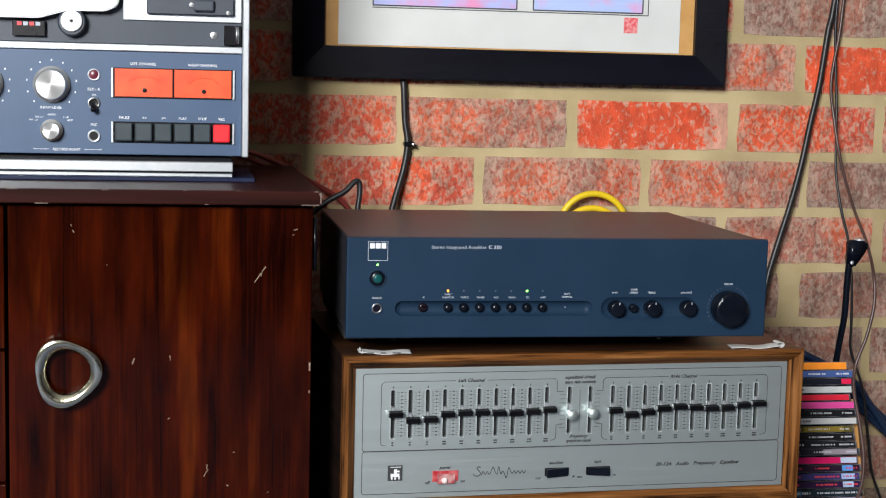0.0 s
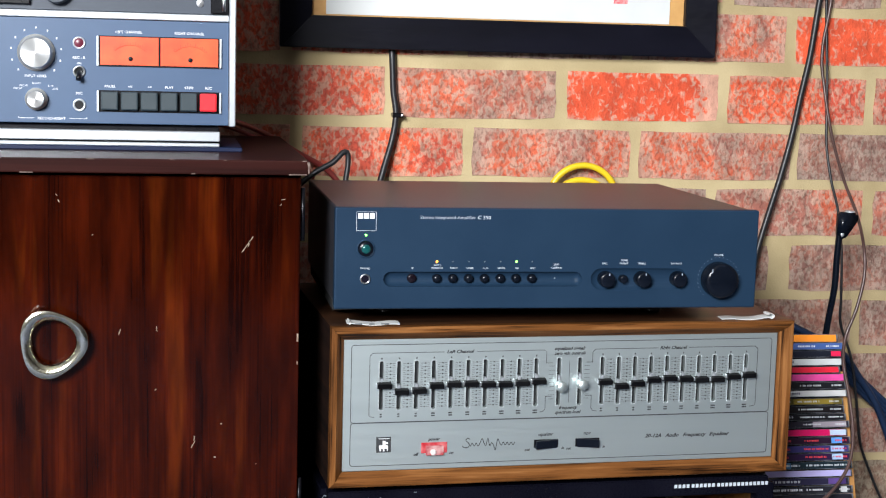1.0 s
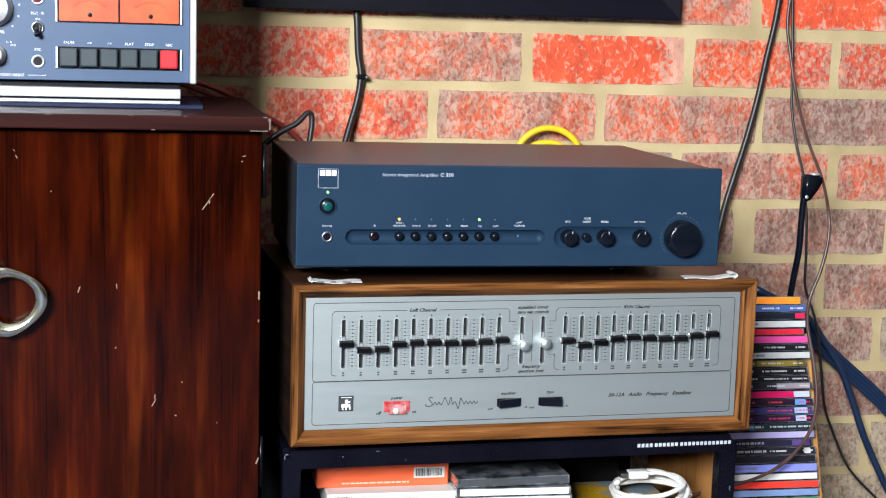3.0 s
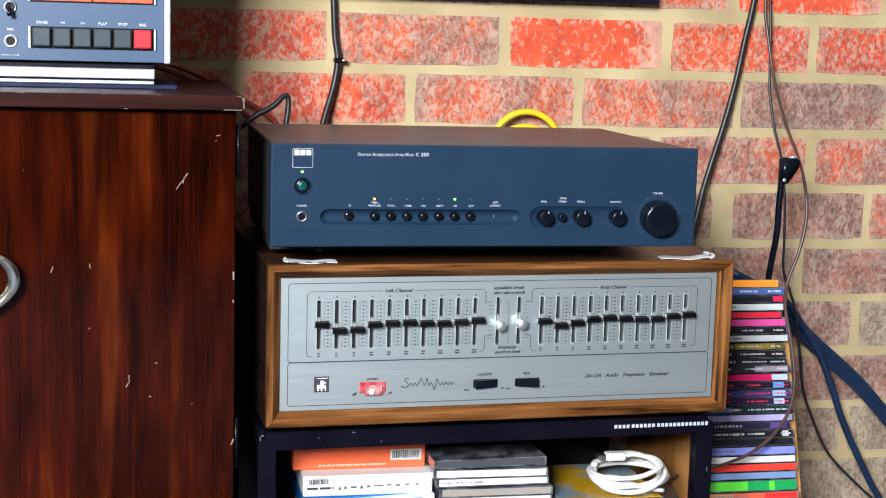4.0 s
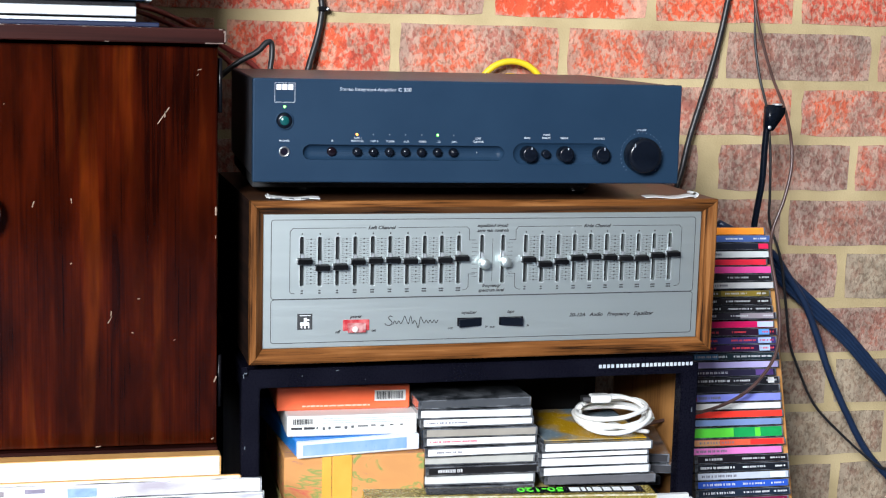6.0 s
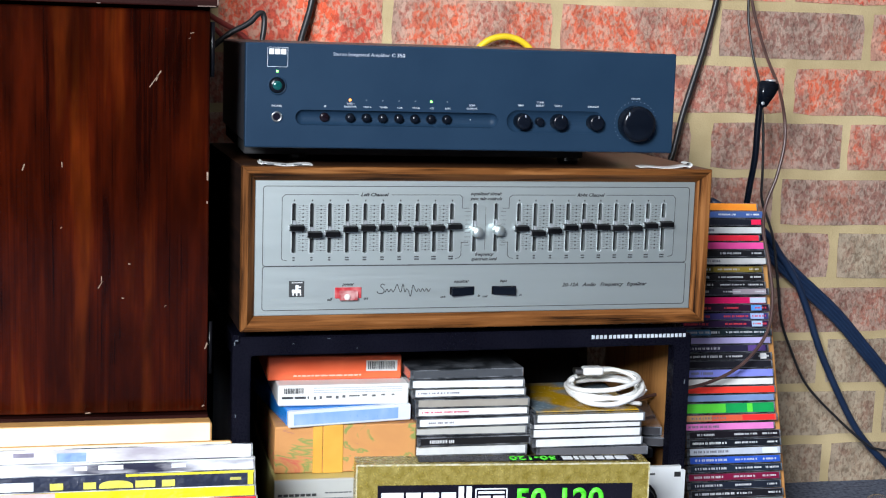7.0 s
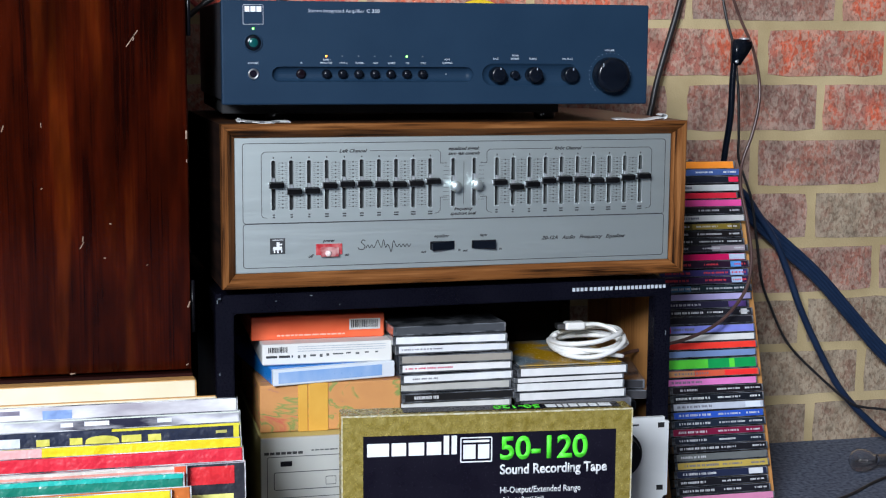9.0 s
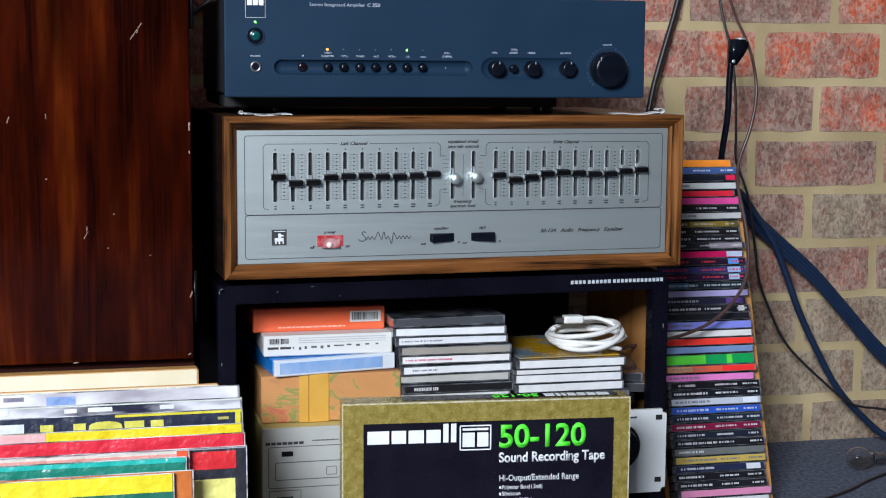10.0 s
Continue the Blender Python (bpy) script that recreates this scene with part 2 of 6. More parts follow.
BLACK_INK = mat("black_ink", (0.03, 0.032, 0.035), None, 0.6, bump=0.0)
SOFT_INK = mat("soft_ink", (0.085, 0.09, 0.095), None, 0.6, bump=0.0)
ALU = mat("brushed_aluminium", (0.625, 0.695, 0.690), (0.655, 0.725, 0.720), 0.43, metal=0.90, scale=60, stretch=(0.02, 1, 1), bump=0.015, fine=900, rvar=0.06)
SILVER = mat("satin_silver", (0.62, 0.66, 0.70), (0.68, 0.71, 0.74), 0.32, metal=0.7, scale=30, bump=0.0)
SPUN = mat("spun_aluminium", (0.80, 0.81, 0.80), (0.86, 0.86, 0.84), 0.34, metal=0.85, scale=30, bump=0.0)
spun_p = SPUN.node_tree.nodes["Principled BSDF"]
spun_p.inputs["Anisotropic"].default_value = 0.9
spun_t = SPUN.node_tree.nodes.new("ShaderNodeTangent")
spun_t.direction_type, spun_t.axis = "RADIAL", "Y"
SPUN.node_tree.links.new(spun_t.outputs[0], spun_p.inputs["Tangent"])
CHROME = mat("worn_chrome", (0.62, 0.58, 0.42), (0.74, 0.72, 0.64), 0.16, metal=1.0, scale=90, bump=0.10, fine=500)
STEEL = mat("steel", (0.42, 0.42, 0.43), None, 0.3, metal=1.0)
DECK_BLUE = mat("recorder_panel", (0.033, 0.069, 0.140), (0.039, 0.079, 0.155), 0.45, scale=15, bump=0.04, fine=1200)
DECK_DARK = mat("deck_plate", (0.024, 0.033, 0.050), (0.031, 0.041, 0.060), 0.5, scale=15, bump=0.05)
BUTTON = mat("button_plastic", (0.024, 0.038, 0.046), (0.032, 0.046, 0.054), 0.35, scale=50, bump=0.04)
RED_BTN = mat("red_plastic", (0.62, 0.012, 0.020), None, 0.35)
VU = mat("meter_face", (0.70, 0.050, 0.007), (0.80, 0.085, 0.014), 0.4, scale=40, bump=0.0, emit=0.10)
OFFWHITE = mat("cream_white", (0.74, 0.75, 0.75), None, 0.5, scale=10)
NAVY = mat("navy_base", (0.006, 0.011, 0.036), None, 0.4, spec=0.2)
PAPER = mat("white_paper", (0.60, 0.61, 0.60), (0.65, 0.66, 0.65), 0.8, scale=15, bump=0.1)
FRAME = mat("frame_black", (0.003, 0.003, 0.006), (0.005, 0.005, 0.010), 0.34, spec=0.14, scale=25, bump=0.15, fine=300, stretch=(0.2, 1, 1))
TAN = mat("mount_wood", (0.52, 0.27, 0.08), (0.60, 0.33, 0.11), 0.6, scale=40)
GREEN_LED = mat("green_led", (0.25, 1.0, 0.12), None, 0.3, emit=4.0)
AMBER_LED = mat("amber_led", (1.0, 0.32, 0.03), None, 0.3, emit=4.0)
OFF_LED = mat("unlit_led", (0.10, 0.12, 0.14), None, 0.3)
TEAL = mat("teal_button", (0.002, 0.050, 0.052), (0.003, 0.070, 0.068), 0.16, coat=0.6)
IRWIN = mat("infrared_window", (0.003, 0.0006, 0.003), None, 0.12)
CABLE = mat("black_cable", (0.010, 0.010, 0.012), None, 0.42)
CABLE_BLUE = mat("blue_cable", (0.006, 0.017, 0.048), (0.009, 0.023, 0.06), 0.42)
CABLE_BROWN = mat("brown_wire", (0.055, 0.029, 0.026), (0.085, 0.046, 0.040), 0.35)
CABLE_RED = mat("red_wire", (0.20, 0.028, 0.024), None, 0.4)
YELLOW = mat("yellow_cable", (0.72, 0.50, 0.015), None, 0.4)
WHITE_CABLE = mat("white_cable", (0.74, 0.74, 0.72), None, 0.4)
CLEAR = glass("clear_glass")
JEWEL = mat("case_plastic", (0.030, 0.034, 0.040), (0.16, 0.17, 0.19), 0.12, coat=0.9, scale=55, contrast=(0.42, 0.62))
BAND = mat("yellow_band", (0.62, 0.33, 0.045), (0.68, 0.38, 0.06), 0.5)
GOLD = mat("gold_foil", (0.38, 0.285, 0.045), (0.72, 0.58, 0.17), 0.26, metal=0.60, scale=120, bump=0.5, fine=260, contrast=(0.3, 0.8), dist=0.0015)
GOLD_EDGE = mat("worn_gold_edge", (0.62, 0.54, 0.26), (0.85, 0.82, 0.66), 0.35, metal=0.4, scale=220, contrast=(0.4, 0.6))
GREEN_INK = mat("green_ink", (0.10, 0.80, 0.03), None, 0.5)
LABEL_BLACK = mat("label_black", (0.005, 0.004, 0.010), (0.008, 0.007, 0.014), 0.25, spec=0.25, scale=30)
CHAMPAGNE = mat("unit_silver", (0.48, 0.49, 0.47), (0.53, 0.54, 0.51), 0.45, scale=20, metal=0.2)
SIDE_YELLOW = mat("carton_side", (0.50, 0.43, 0.14), (0.56, 0.48, 0.18), 0.6, scale=20)
INKS = {}


def film(c):
    """Printed card under a crinkled clear cover that catches the light."""
    key = ("film",) + tuple(round(v, 3) for v in c)
    if key not in INKS:
        INKS[key] = mat("covered_print", c, tuple(min(1, v * 1.15 + 0.004) for v in c), 0.4, scale=40, bump=1.0, fine=46, coat=1.0, dist=0.0052, spec=0.4)
    return INKS[key]


def ink(c, rough=0.32):
    key = tuple(round(v, 3) for v in c)
    if key not in INKS:
        INKS[key] = mat("print", c, tuple(min(1, v * 1.12 + 0.001) for v in c), rough, scale=70, bump=0.02, spec=0.3)
    return INKS[key]


# ---- builders ----
def thing(name, label, category, loc=(0, 0, 0), group="", kind=""):
    ob = new(name)
    ob.empty_display_size = 0.02
    ob.location = loc
    return tagged(ob, label, category, group, kind)


def root_of(ob):
    while ob.parent:
        ob = ob.parent
    return ob


def part(name, bm, material, parent, label="", smooth=False):
    """Links a bmesh in world coordinates as one mesh under a thing or part."""
    me = bpy.data.meshes.new(name)
    r = root_of(parent)
    bmesh.ops.translate(bm, verts=bm.verts, vec=-r.location)
    bm.to_mesh(me)
    bm.free()
    return link_part(name, me, material, parent, label, smooth)


def link_part(name, me, material, parent, label="", smooth=False):
    if material is not None:
        me.materials.append(material)
    if smooth:
        for f in me.polygons:
            f.use_smooth = True
    ob = new(name, me)
    ob.parent = parent
    return tagged(ob, label)


def box(x0, x1, y0, y1, z0, z1, bev=0.0, seg=1, bm=None):
    own = bm is None
    b = bmesh.new()
    bmesh.ops.create_cube(b, size=1, matrix=Matrix.LocRotScale(((x0 + x1) / 2, (y0 + y1) / 2, (z0 + z1) / 2), None, (abs(x1 - x0), abs(y1 - y0), abs(z1 - z0))))
    if bev:
        bmesh.ops.bevel(b, geom=b.edges[:], offset=bev, segments=seg, affect="EDGES", profile=0.5)
    if own:
        return b
    join(bm, b)
    return bm


def join(bm, b):
    me = bpy.data.meshes.new("tmp")
    b.to_mesh(me)
    b.free()
    bm.from_mesh(me)
    bpy.data.meshes.remove(me)


def lathe(profile, centre, axis="y", seg=28, bm=None):
    """Turns (radius, distance) pairs round an axis through centre; ends with radius 0 are closed."""
    b = bmesh.new()
    rings = []
    for r, d in profile:
        if r <= 1e-7:
            rings.append([b.verts.new(place((0, 0, d), centre, axis))])
        else:
            rings.append([b.verts.new(place((r * math.cos(2 * math.pi * k / seg), r * math.sin(2 * math.pi * k / seg), d), centre, axis)) for k in range(seg)])
    for a, c in zip(rings, rings[1:]):
        for k in range(seg):
            j = (k + 1) % seg
            if len(a) == 1 and len(c) > 1:
                b.faces.new((a[0], c[k], c[j]))
            elif len(c) == 1 and len(a) > 1:
                b.faces.new((a[k], c[0], a[j]))
            elif len(a) > 1:
                b.faces.new((a[k], c[k], c[j], a[j]))
    bmesh.ops.recalc_face_normals(b, faces=b.faces[:])
    if bm is None:
        return b
    join(bm, b)
    return bm


def place(p, c, axis):
    """axis y: distance counts towards the viewer (-y)."""
    if axis == "y":
        return (c[0] + p[0], c[1] - p[2], c[2] + p[1])
    if axis == "x":
        return (c[0] + p[2], c[1] + p[0], c[2] + p[1])
    return (c[0] + p[0], c[1] + p[1], c[2] + p[2])


def smooth_path(points, per=8):
    pts = [Vector(p) for p in points]
    out = []
    ext = [pts[0] * 2 - pts[1], *pts, pts[-1] * 2 - pts[-2]]
    for i in range(1, len(ext) - 2):
        a, b, c, d = ext[i - 1:i + 3]
        for k in range(per):
            s = k / per
            out.append(0.5 * ((2 * b) + (c - a) * s + (2 * a - 5 * b + 4 * c - d) * s * s + (3 * b - a - 3 * c + d) * s ** 3))
    out.append(pts[-1])
    return out


def tube(points, r, seg=8, per=8, flat=1.0, bm=None, closed=False):
    """A round (or, with flat, ribbon-like) cable through points."""
    path = smooth_path(points, per)
    b = bmesh.new()
    up = Vector((0.3, -1, 0.2)).normalized()
    rings = []
    for i, p in enumerate(path):
        d = (path[min(i + 1, len(path) - 1)] - path[max(i - 1, 0)])
        d = d.normalized() if d.length > 1e-9 else Vector((0, 0, 1))
        s = d.cross(up)
        s = s.normalized() if s.length > 1e-6 else Vector((1, 0, 0))
        u = s.cross(d).normalized()
        rings.append([b.verts.new(p + s * (r * flat * math.cos(2 * math.pi * k / seg)) + u * (r * math.sin(2 * math.pi * k / seg))) for k in range(seg)])
    for a, c in zip(rings, rings[1:]):
        for k in range(seg):
            j = (k + 1) % seg
            b.faces.new((a[k], a[j], c[j], c[k]))
    b.faces.new(rings[0][::-1])
    b.faces.new(rings[-1])
    bmesh.ops.recalc_face_normals(b, faces=b.faces[:])
    if bm is None:
        return b
    join(bm, b)
    return bm


def carve(bm, cutters):
    """Cuts holes and hollows into a bmesh; gives the result as a bmesh."""
    obs = []
    for b in (bm, cutters):
        me = bpy.data.meshes.new("tmp")
        b.to_mesh(me)
        b.free()
        obs.append(new("tmp", me))
    mod = obs[0].modifiers.new("cut", "BOOLEAN")
    mod.operation, mod.solver, mod.object = "DIFFERENCE", "EXACT", obs[1]
    mod.use_self = True
    dg = bpy.context.evaluated_depsgraph_get()
    me = bpy.data.meshes.new_from_object(obs[0].evaluated_get(dg))
    out = bmesh.new()
    out.from_mesh(me)
    for o in obs:
        d = o.data
        bpy.data.objects.remove(o)
        bpy.data.meshes.remove(d)
    bpy.data.meshes.remove(me)
    return out


def capsule(x0, x1, y, z, r, seg=16, squash=1.0):
    """A lying capsule along x, for a finger groove."""
    b = bmesh.new()
    prof = []
    for k in range(seg // 2 + 1):
        a = math.pi / 2 * k / (seg // 2)
        prof.append((r * math.sin(a), x0 + r - r * math.cos(a)))
    for k in range(seg // 2 + 1):
        a = math.pi / 2 * (1 - k / (seg // 2))
        prof.append((r * math.sin(a), x1 - r + r * math.cos(a)))
    lathe(prof, (0, 0, 0), "x", 24, b)
    for v in b.verts:
        v.co.y *= squash
    bmesh.ops.translate(b, verts=b.verts, vec=(0, y, z))
    return b


def text(s, x, z, y, cap, material, parent, width=None, align="l", shear=0.0, name="lettering", bold=0.0, depth=0.0003):
    """Raised lettering on a face that looks towards -y: x is its left end (or middle, with align c), z its foot, cap the height of capitals."""
    cu = bpy.data.curves.new("tmp", "FONT")
    cu.body, cu.size, cu.shear, cu.resolution_u, cu.offset = s, 1.0, shear, 2 if cap < 0.008 else 6, bold
    ob = bpy.data.objects.new("tmp", cu)
    me = bpy.data.meshes.new_from_object(ob)
    bpy.data.objects.remove(ob)
    b = bmesh.new()
    b.from_mesh(me)
    bpy.data.meshes.remove(me)
    xs = [v.co.x for v in b.verts]
    lo, hi = min(xs), max(xs)
    k = cap / 0.69
    kx = width / (hi - lo) if width else k
    shift = {"l": 0, "c": (hi - lo) * kx / 2, "r": (hi - lo) * kx}[align]
    for v in b.verts:
        v.co = Vector((x + (v.co.x - lo) * kx - shift, y, z + v.co.y * k))
    ret = bmesh.ops.extrude_face_region(b, geom=b.faces[:])
    bmesh.ops.translate(b, verts=[v for v in ret["geom"] if isinstance(v, bmesh.types.BMVert)], vec=(0, -depth, 0))
    bmesh.ops.recalc_face_normals(b, faces=b.faces[:])
    return part(name, b, material, parent)


def bars(rects, y, material, parent, name="small_print", depth=0.0003):
    """Plain raised bars (x0, x1, z0, z1) on a face that looks towards -y."""
    b = bmesh.new()
    for x0, x1, z0, z1 in rects:
        box(x0, x1, y - depth, y, z0, z1, bm=b)
    return tagged(part(name, b, material, parent), kind="stuff" if len(rects) > 1 else "")


def word_bars(x0, x1, z, h, y, material, parent, seed=0, depth=0.0003, name="small_print"):
    """A line of small print too fine to read, as word-long bars."""
    rnd = random.Random(seed)
    out, x = [], x0
    while x < x1 - h * 0.6:
        w = min(rnd.uniform(1.5, 5) * h, x1 - x)
        out.append((x, x + w, z, z + h))
        x += w + h * 0.7
    return bars(out, y, material, parent, name, depth)


def outline(x0, x1, z0, z1, r, w, y, material, parent, gaps=(), depth=0.0003, name="printed_line"):
    """A printed rounded rectangle of line width w; gaps are (x0, x1) left open in its upper side."""
    b = bmesh.new()
    pts = []
    for cx, cz, a0 in ((x1 - r, z1 - r, 0), (x0 + r, z1 - r, 90), (x0 + r, z0 + r, 180), (x1 - r, z0 + r, 270)):
        for k in range(5):
            a = radians(a0 + 22.5 * k)
            pts.append((cx + r * math.cos(a), cz + r * math.sin(a)))
    n = len(pts)
    for i in range(n):
        (ax, az), (bx, bz) = pts[i], pts[(i + 1) % n]
        segs = [((ax, az), (bx, bz))]
        if gaps and abs(az - z1) < 1e-6 and abs(bz - z1) < 1e-6:
            g0, g1 = gaps[0]
            segs = [((ax, az), (g1, bz)), ((g0, az), (bx, bz))]
        for (px, pz), (qx, qz) in segs:
            d = Vector((qx - px, 0, qz - pz))
            if d.length < 1e-7:
                continue
            nrm = Vector((-d.z, 0, d.x)).normalized() * (w / 2)
            vs = []
            for yy in (y, y - depth):
                for sx in ((px, pz, 1), (qx, qz, 1), (qx, qz, -1), (px, pz, -1)):
                    vs.append(b.verts.new((sx[0] + nrm.x * sx[2], yy, sx[1] + nrm.z * sx[2])))
            b.faces.new(vs[4:8])
            for k in range(4):
                b.faces.new((vs[k], vs[(k + 1) % 4], vs[4 + (k + 1) % 4], vs[4 + k]))
    bmesh.ops.recalc_face_normals(b, faces=b.faces[:])
    return part(name, b, material, parent)


def stroke(pts, w, y, material, parent, depth=0.0003, name="printed_line"):
    """A printed line of width w through (x, z) points on a face that looks towards -y."""
    b = bmesh.new()
    for (px, pz), (qx, qz) in zip(pts, pts[1:]):
        d = Vector((qx - px, 0, qz - pz)).normalized() * (w / 2)
        n = Vector((-d.z, 0, d.x))
        vs = [b.verts.new((cx + n.x * sg, yy, cz + n.z * sg)) for yy in (y, y - depth) for cx, cz, sg in ((px - d.x, pz - d.z, 1), (qx + d.x, qz + d.z, 1), (qx + d.x, qz + d.z, -1), (px - d.x, pz - d.z, -1))]
        b.faces.new(vs[4:8])
        for k in range(4):
            b.faces.new((vs[k], vs[(k + 1) % 4], vs[4 + (k + 1) % 4], vs[4 + k]))
    bmesh.ops.recalc_face_normals(b, faces=b.faces[:])
    return part(name, b, material, parent)


# ---- structure ----
def structure(name, bm, material, label):
    me = bpy.data.meshes.new(name)
    bm.to_mesh(me)
    bm.free()
    me.materials.append(material)
    return tagged(new(name, me), label, "structure", kind="structure")


X0, X1, Y0, TOP = -2.2, 2.2, -3.1, 2.6
structure("floor", box(X0 - 0.1, X1 + 0.1, Y0 - 0.1, WALL_Y + 0.2, FLOOR - 0.1, FLOOR), CARPET, "dark blue-grey carpet with a short worn pile")
structure("ceiling", box(X0 - 0.1, X1 + 0.1, Y0 - 0.1, WALL_Y + 0.2, TOP, TOP + 0.1), CEIL, "plain dull grey painted ceiling")
wall_north = structure("wall_north", box(X0, X1, WALL_Y + 0.0024, WALL_Y + 0.11, FLOOR, TOP), MORTAR, "brick wall with wide buff mortar joints")
structure("wall_west", box(X0 - 0.1, X0, Y0, WALL_Y + 0.11, FLOOR, TOP), PLASTER, "plain dull grey plaster wall")
structure("wall_east", box(X1, X1 + 0.1, Y0, WALL_Y + 0.11, FLOOR, TOP), PLASTER, "plain dull grey plaster wall")
wall_south = bmesh.new()
for a in ((X0, -1.92, FLOOR, TOP), (-0.82, X1, FLOOR, TOP), (-1.92, -0.82, FLOOR, 1.22), (-1.92, -0.82, 2.18, TOP)):
    box(a[0], a[1], Y0 - 0.1, Y0, a[2], a[3], bm=wall_south)
structure("wall_south", wall_south, PLASTER, "grey plaster wall with a wide window opening")
win = bmesh.new()
for a in ((-1.92, -1.88, 1.22, 2.18), (-0.86, -0.82, 1.22, 2.18), (-1.88, -0.86, 1.22, 1.26), (-1.88, -0.86, 2.14, 2.18), (-1.39, -1.35, 1.26, 2.14)):
    box(a[0], a[1], Y0 - 0.07, Y0 - 0.02, a[2], a[3], 0.004, bm=win)
structure("window_1", win, OFFWHITE, "white painted window frame with two lights")


# ---- amplifier ----
def knob(name, parent, x, z, y, r, d, material, pointer_glint=0.0, skirt=1.0):
    b = lathe([(0, 0), (r * skirt, 0), (r * skirt, d * 0.25), (r, d * 0.32), (r * 0.97, d * 0.80), (r * 0.92, d * 0.92), (r * 0.82, d * 0.985), (r * 0.70, d), (0, d * 0.985)], (x, y, z), "y", 36)
    k = part(name, b, material, parent, smooth=True)
    if pointer_glint:
        # grey tick serves as pointer and as the painted glint near the rim
        part("pointer_glint", box(x + 0.0009, x + 0.0016, y - d - 0.0002, y - d + 0.002, z + r * 0.55, z + r * 0.85), GREY_INK, k)
    return k


def amplifier():
    a = thing("amplifier", "dark blue-grey stereo amplifier standing on a wood-cased equalizer", "amplifier", (0.2175, 0.16, 0.4802))
    y = 0.0
    lid = box(0.003, 0.432, 0.010, 0.318, 0.5015, 0.5985, 0.0015)
    part("case", lid, AMP_LID, a, "dark grey painted steel cover")
    front = box(0.0012, 0.4362, 0.0, 0.011, 0.4988, 0.5993, 0.0016, 2)
    cut = capsule(0.0495, 0.2515, -0.0015, 0.5285, 0.0077)
    join(cut, capsule(0.259, 0.363, -0.0035, 0.5285, 0.0125, squash=0.62))
    part("front_panel", carve(front, cut), AMP_FRONT, a, "dark blue-grey painted front panel")
    for x, yy in ((0.062, 0.085), (0.352, 0.085), (0.062, 0.27), (0.352, 0.27)):
        part("foot", lathe([(0, 0), (0.010, 0), (0.0115, 0.003), (0.0115, 0.0212), (0, 0.0212)], (x, yy, 0.4802), "z", 20), BLACK, a, smooth=False)
    # square badge: an outline with plain bars in place of its letters
    outline(0.0222, 0.0415, 0.5765, 0.5950, 0.0004, 0.00035, y, LEGEND, a, name="badge")
    bars([(0.0238, 0.0284, 0.5884, 0.5936), (0.0294, 0.0342, 0.5884, 0.5936), (0.0352, 0.0398, 0.5884, 0.5936)], y, WHITE_INK, a, "badge")
    text("Stereo Integrated Amplifier", 0.0852, 0.5885, y, 0.0032, GREY_INK, a, 0.0555)
    text("C 350", 0.1428, 0.5885, y, 0.0034, LEGEND, a, 0.0130, bold=0.01)
    part("power_led", lathe([(0.0011, 0), (0.0011, 0.0008), (0, 0.0011)], (0.0316, y, 0.5722), "y", 12), GREEN_LED, a)
    part("bezel", lathe([(0.0090, 0), (0.0090, 0.0012), (0.0080, 0.0016), (0.0076, 0.0004)], (0.0316, y, 0.5588), "y", 32), AMP_FRONT, a, smooth=True)
    part("power_button", lathe([(0.0076, 0), (0.0074, 0.0022), (0.0062, 0.0034), (0.0035, 0.0038), (0, 0.0039)], (0.0316, y, 0.5588), "y", 32), KNOB, a, "dark glossy domed power button", True)
    part("button_lens", lathe([(0.0046, 0.0030), (0.0044, 0.0040), (0.0020, 0.0044), (0, 0.0045)], (0.0316, y, 0.5588), "y", 24), TEAL, a, "teal lens", True)
    # dark filler standing in for the shade under the amplifier
    part("gap_shade", box(0.006, 0.360, 0.060, 0.310, 0.4875, 0.5014, 0.001), DARK, a)
    jack = part("headphone_socket", lathe([(0.0052, 0), (0.0052, 0.0012), (0.0044, 0.0016), (0.0033, 0.0010), (0.0033, -0.004)], (0.0316, y, 0.5288), "y", 28), STEEL, a, smooth=True)
    part("socket_hole", lathe([(0.0033, 0.0008), (0.0034, 0.0019), (0, 0.0019)], (0.0313, y, 0.5291), "y", 20), LABEL_BLACK, jack)
    part("infrared_window", lathe([(0.0048, -0.004), (0.0046, 0.0005), (0.003, 0.0012), (0, 0.0014)], (0.0785, 0.004, 0.5288), "y", 20), IRWIN, a, smooth=True)
    for i in range(7):
        x = 0.1035 + i * 0.0161
        part("selector_button", lathe([(0.0046, -0.005), (0.0046, 0.0012), (0.0042, 0.0026), (0.0031, 0.0038), (0.0016, 0.0044), (0, 0.0046)], (x, 0.004, 0.5288), "y", 22), KNOB, a, smooth=True)
        m = AMBER_LED if i == 0 else GREEN_LED if i == 5 else OFF_LED
        part("indicator", lathe([(0.0012 if i in (0, 5) else 0.0007, 0), (0.0010 if i in (0, 5) else 0.0006, 0.0006), (0, 0.0009)], (x - 0.0008, y, 0.5462), "y", 10), m, a)
    part("clip_lamp", lathe([(0.0007, 0), (0, 0.0005)], (0.2245, 0.0058, 0.5288), "y", 8), GREY_INK, a)
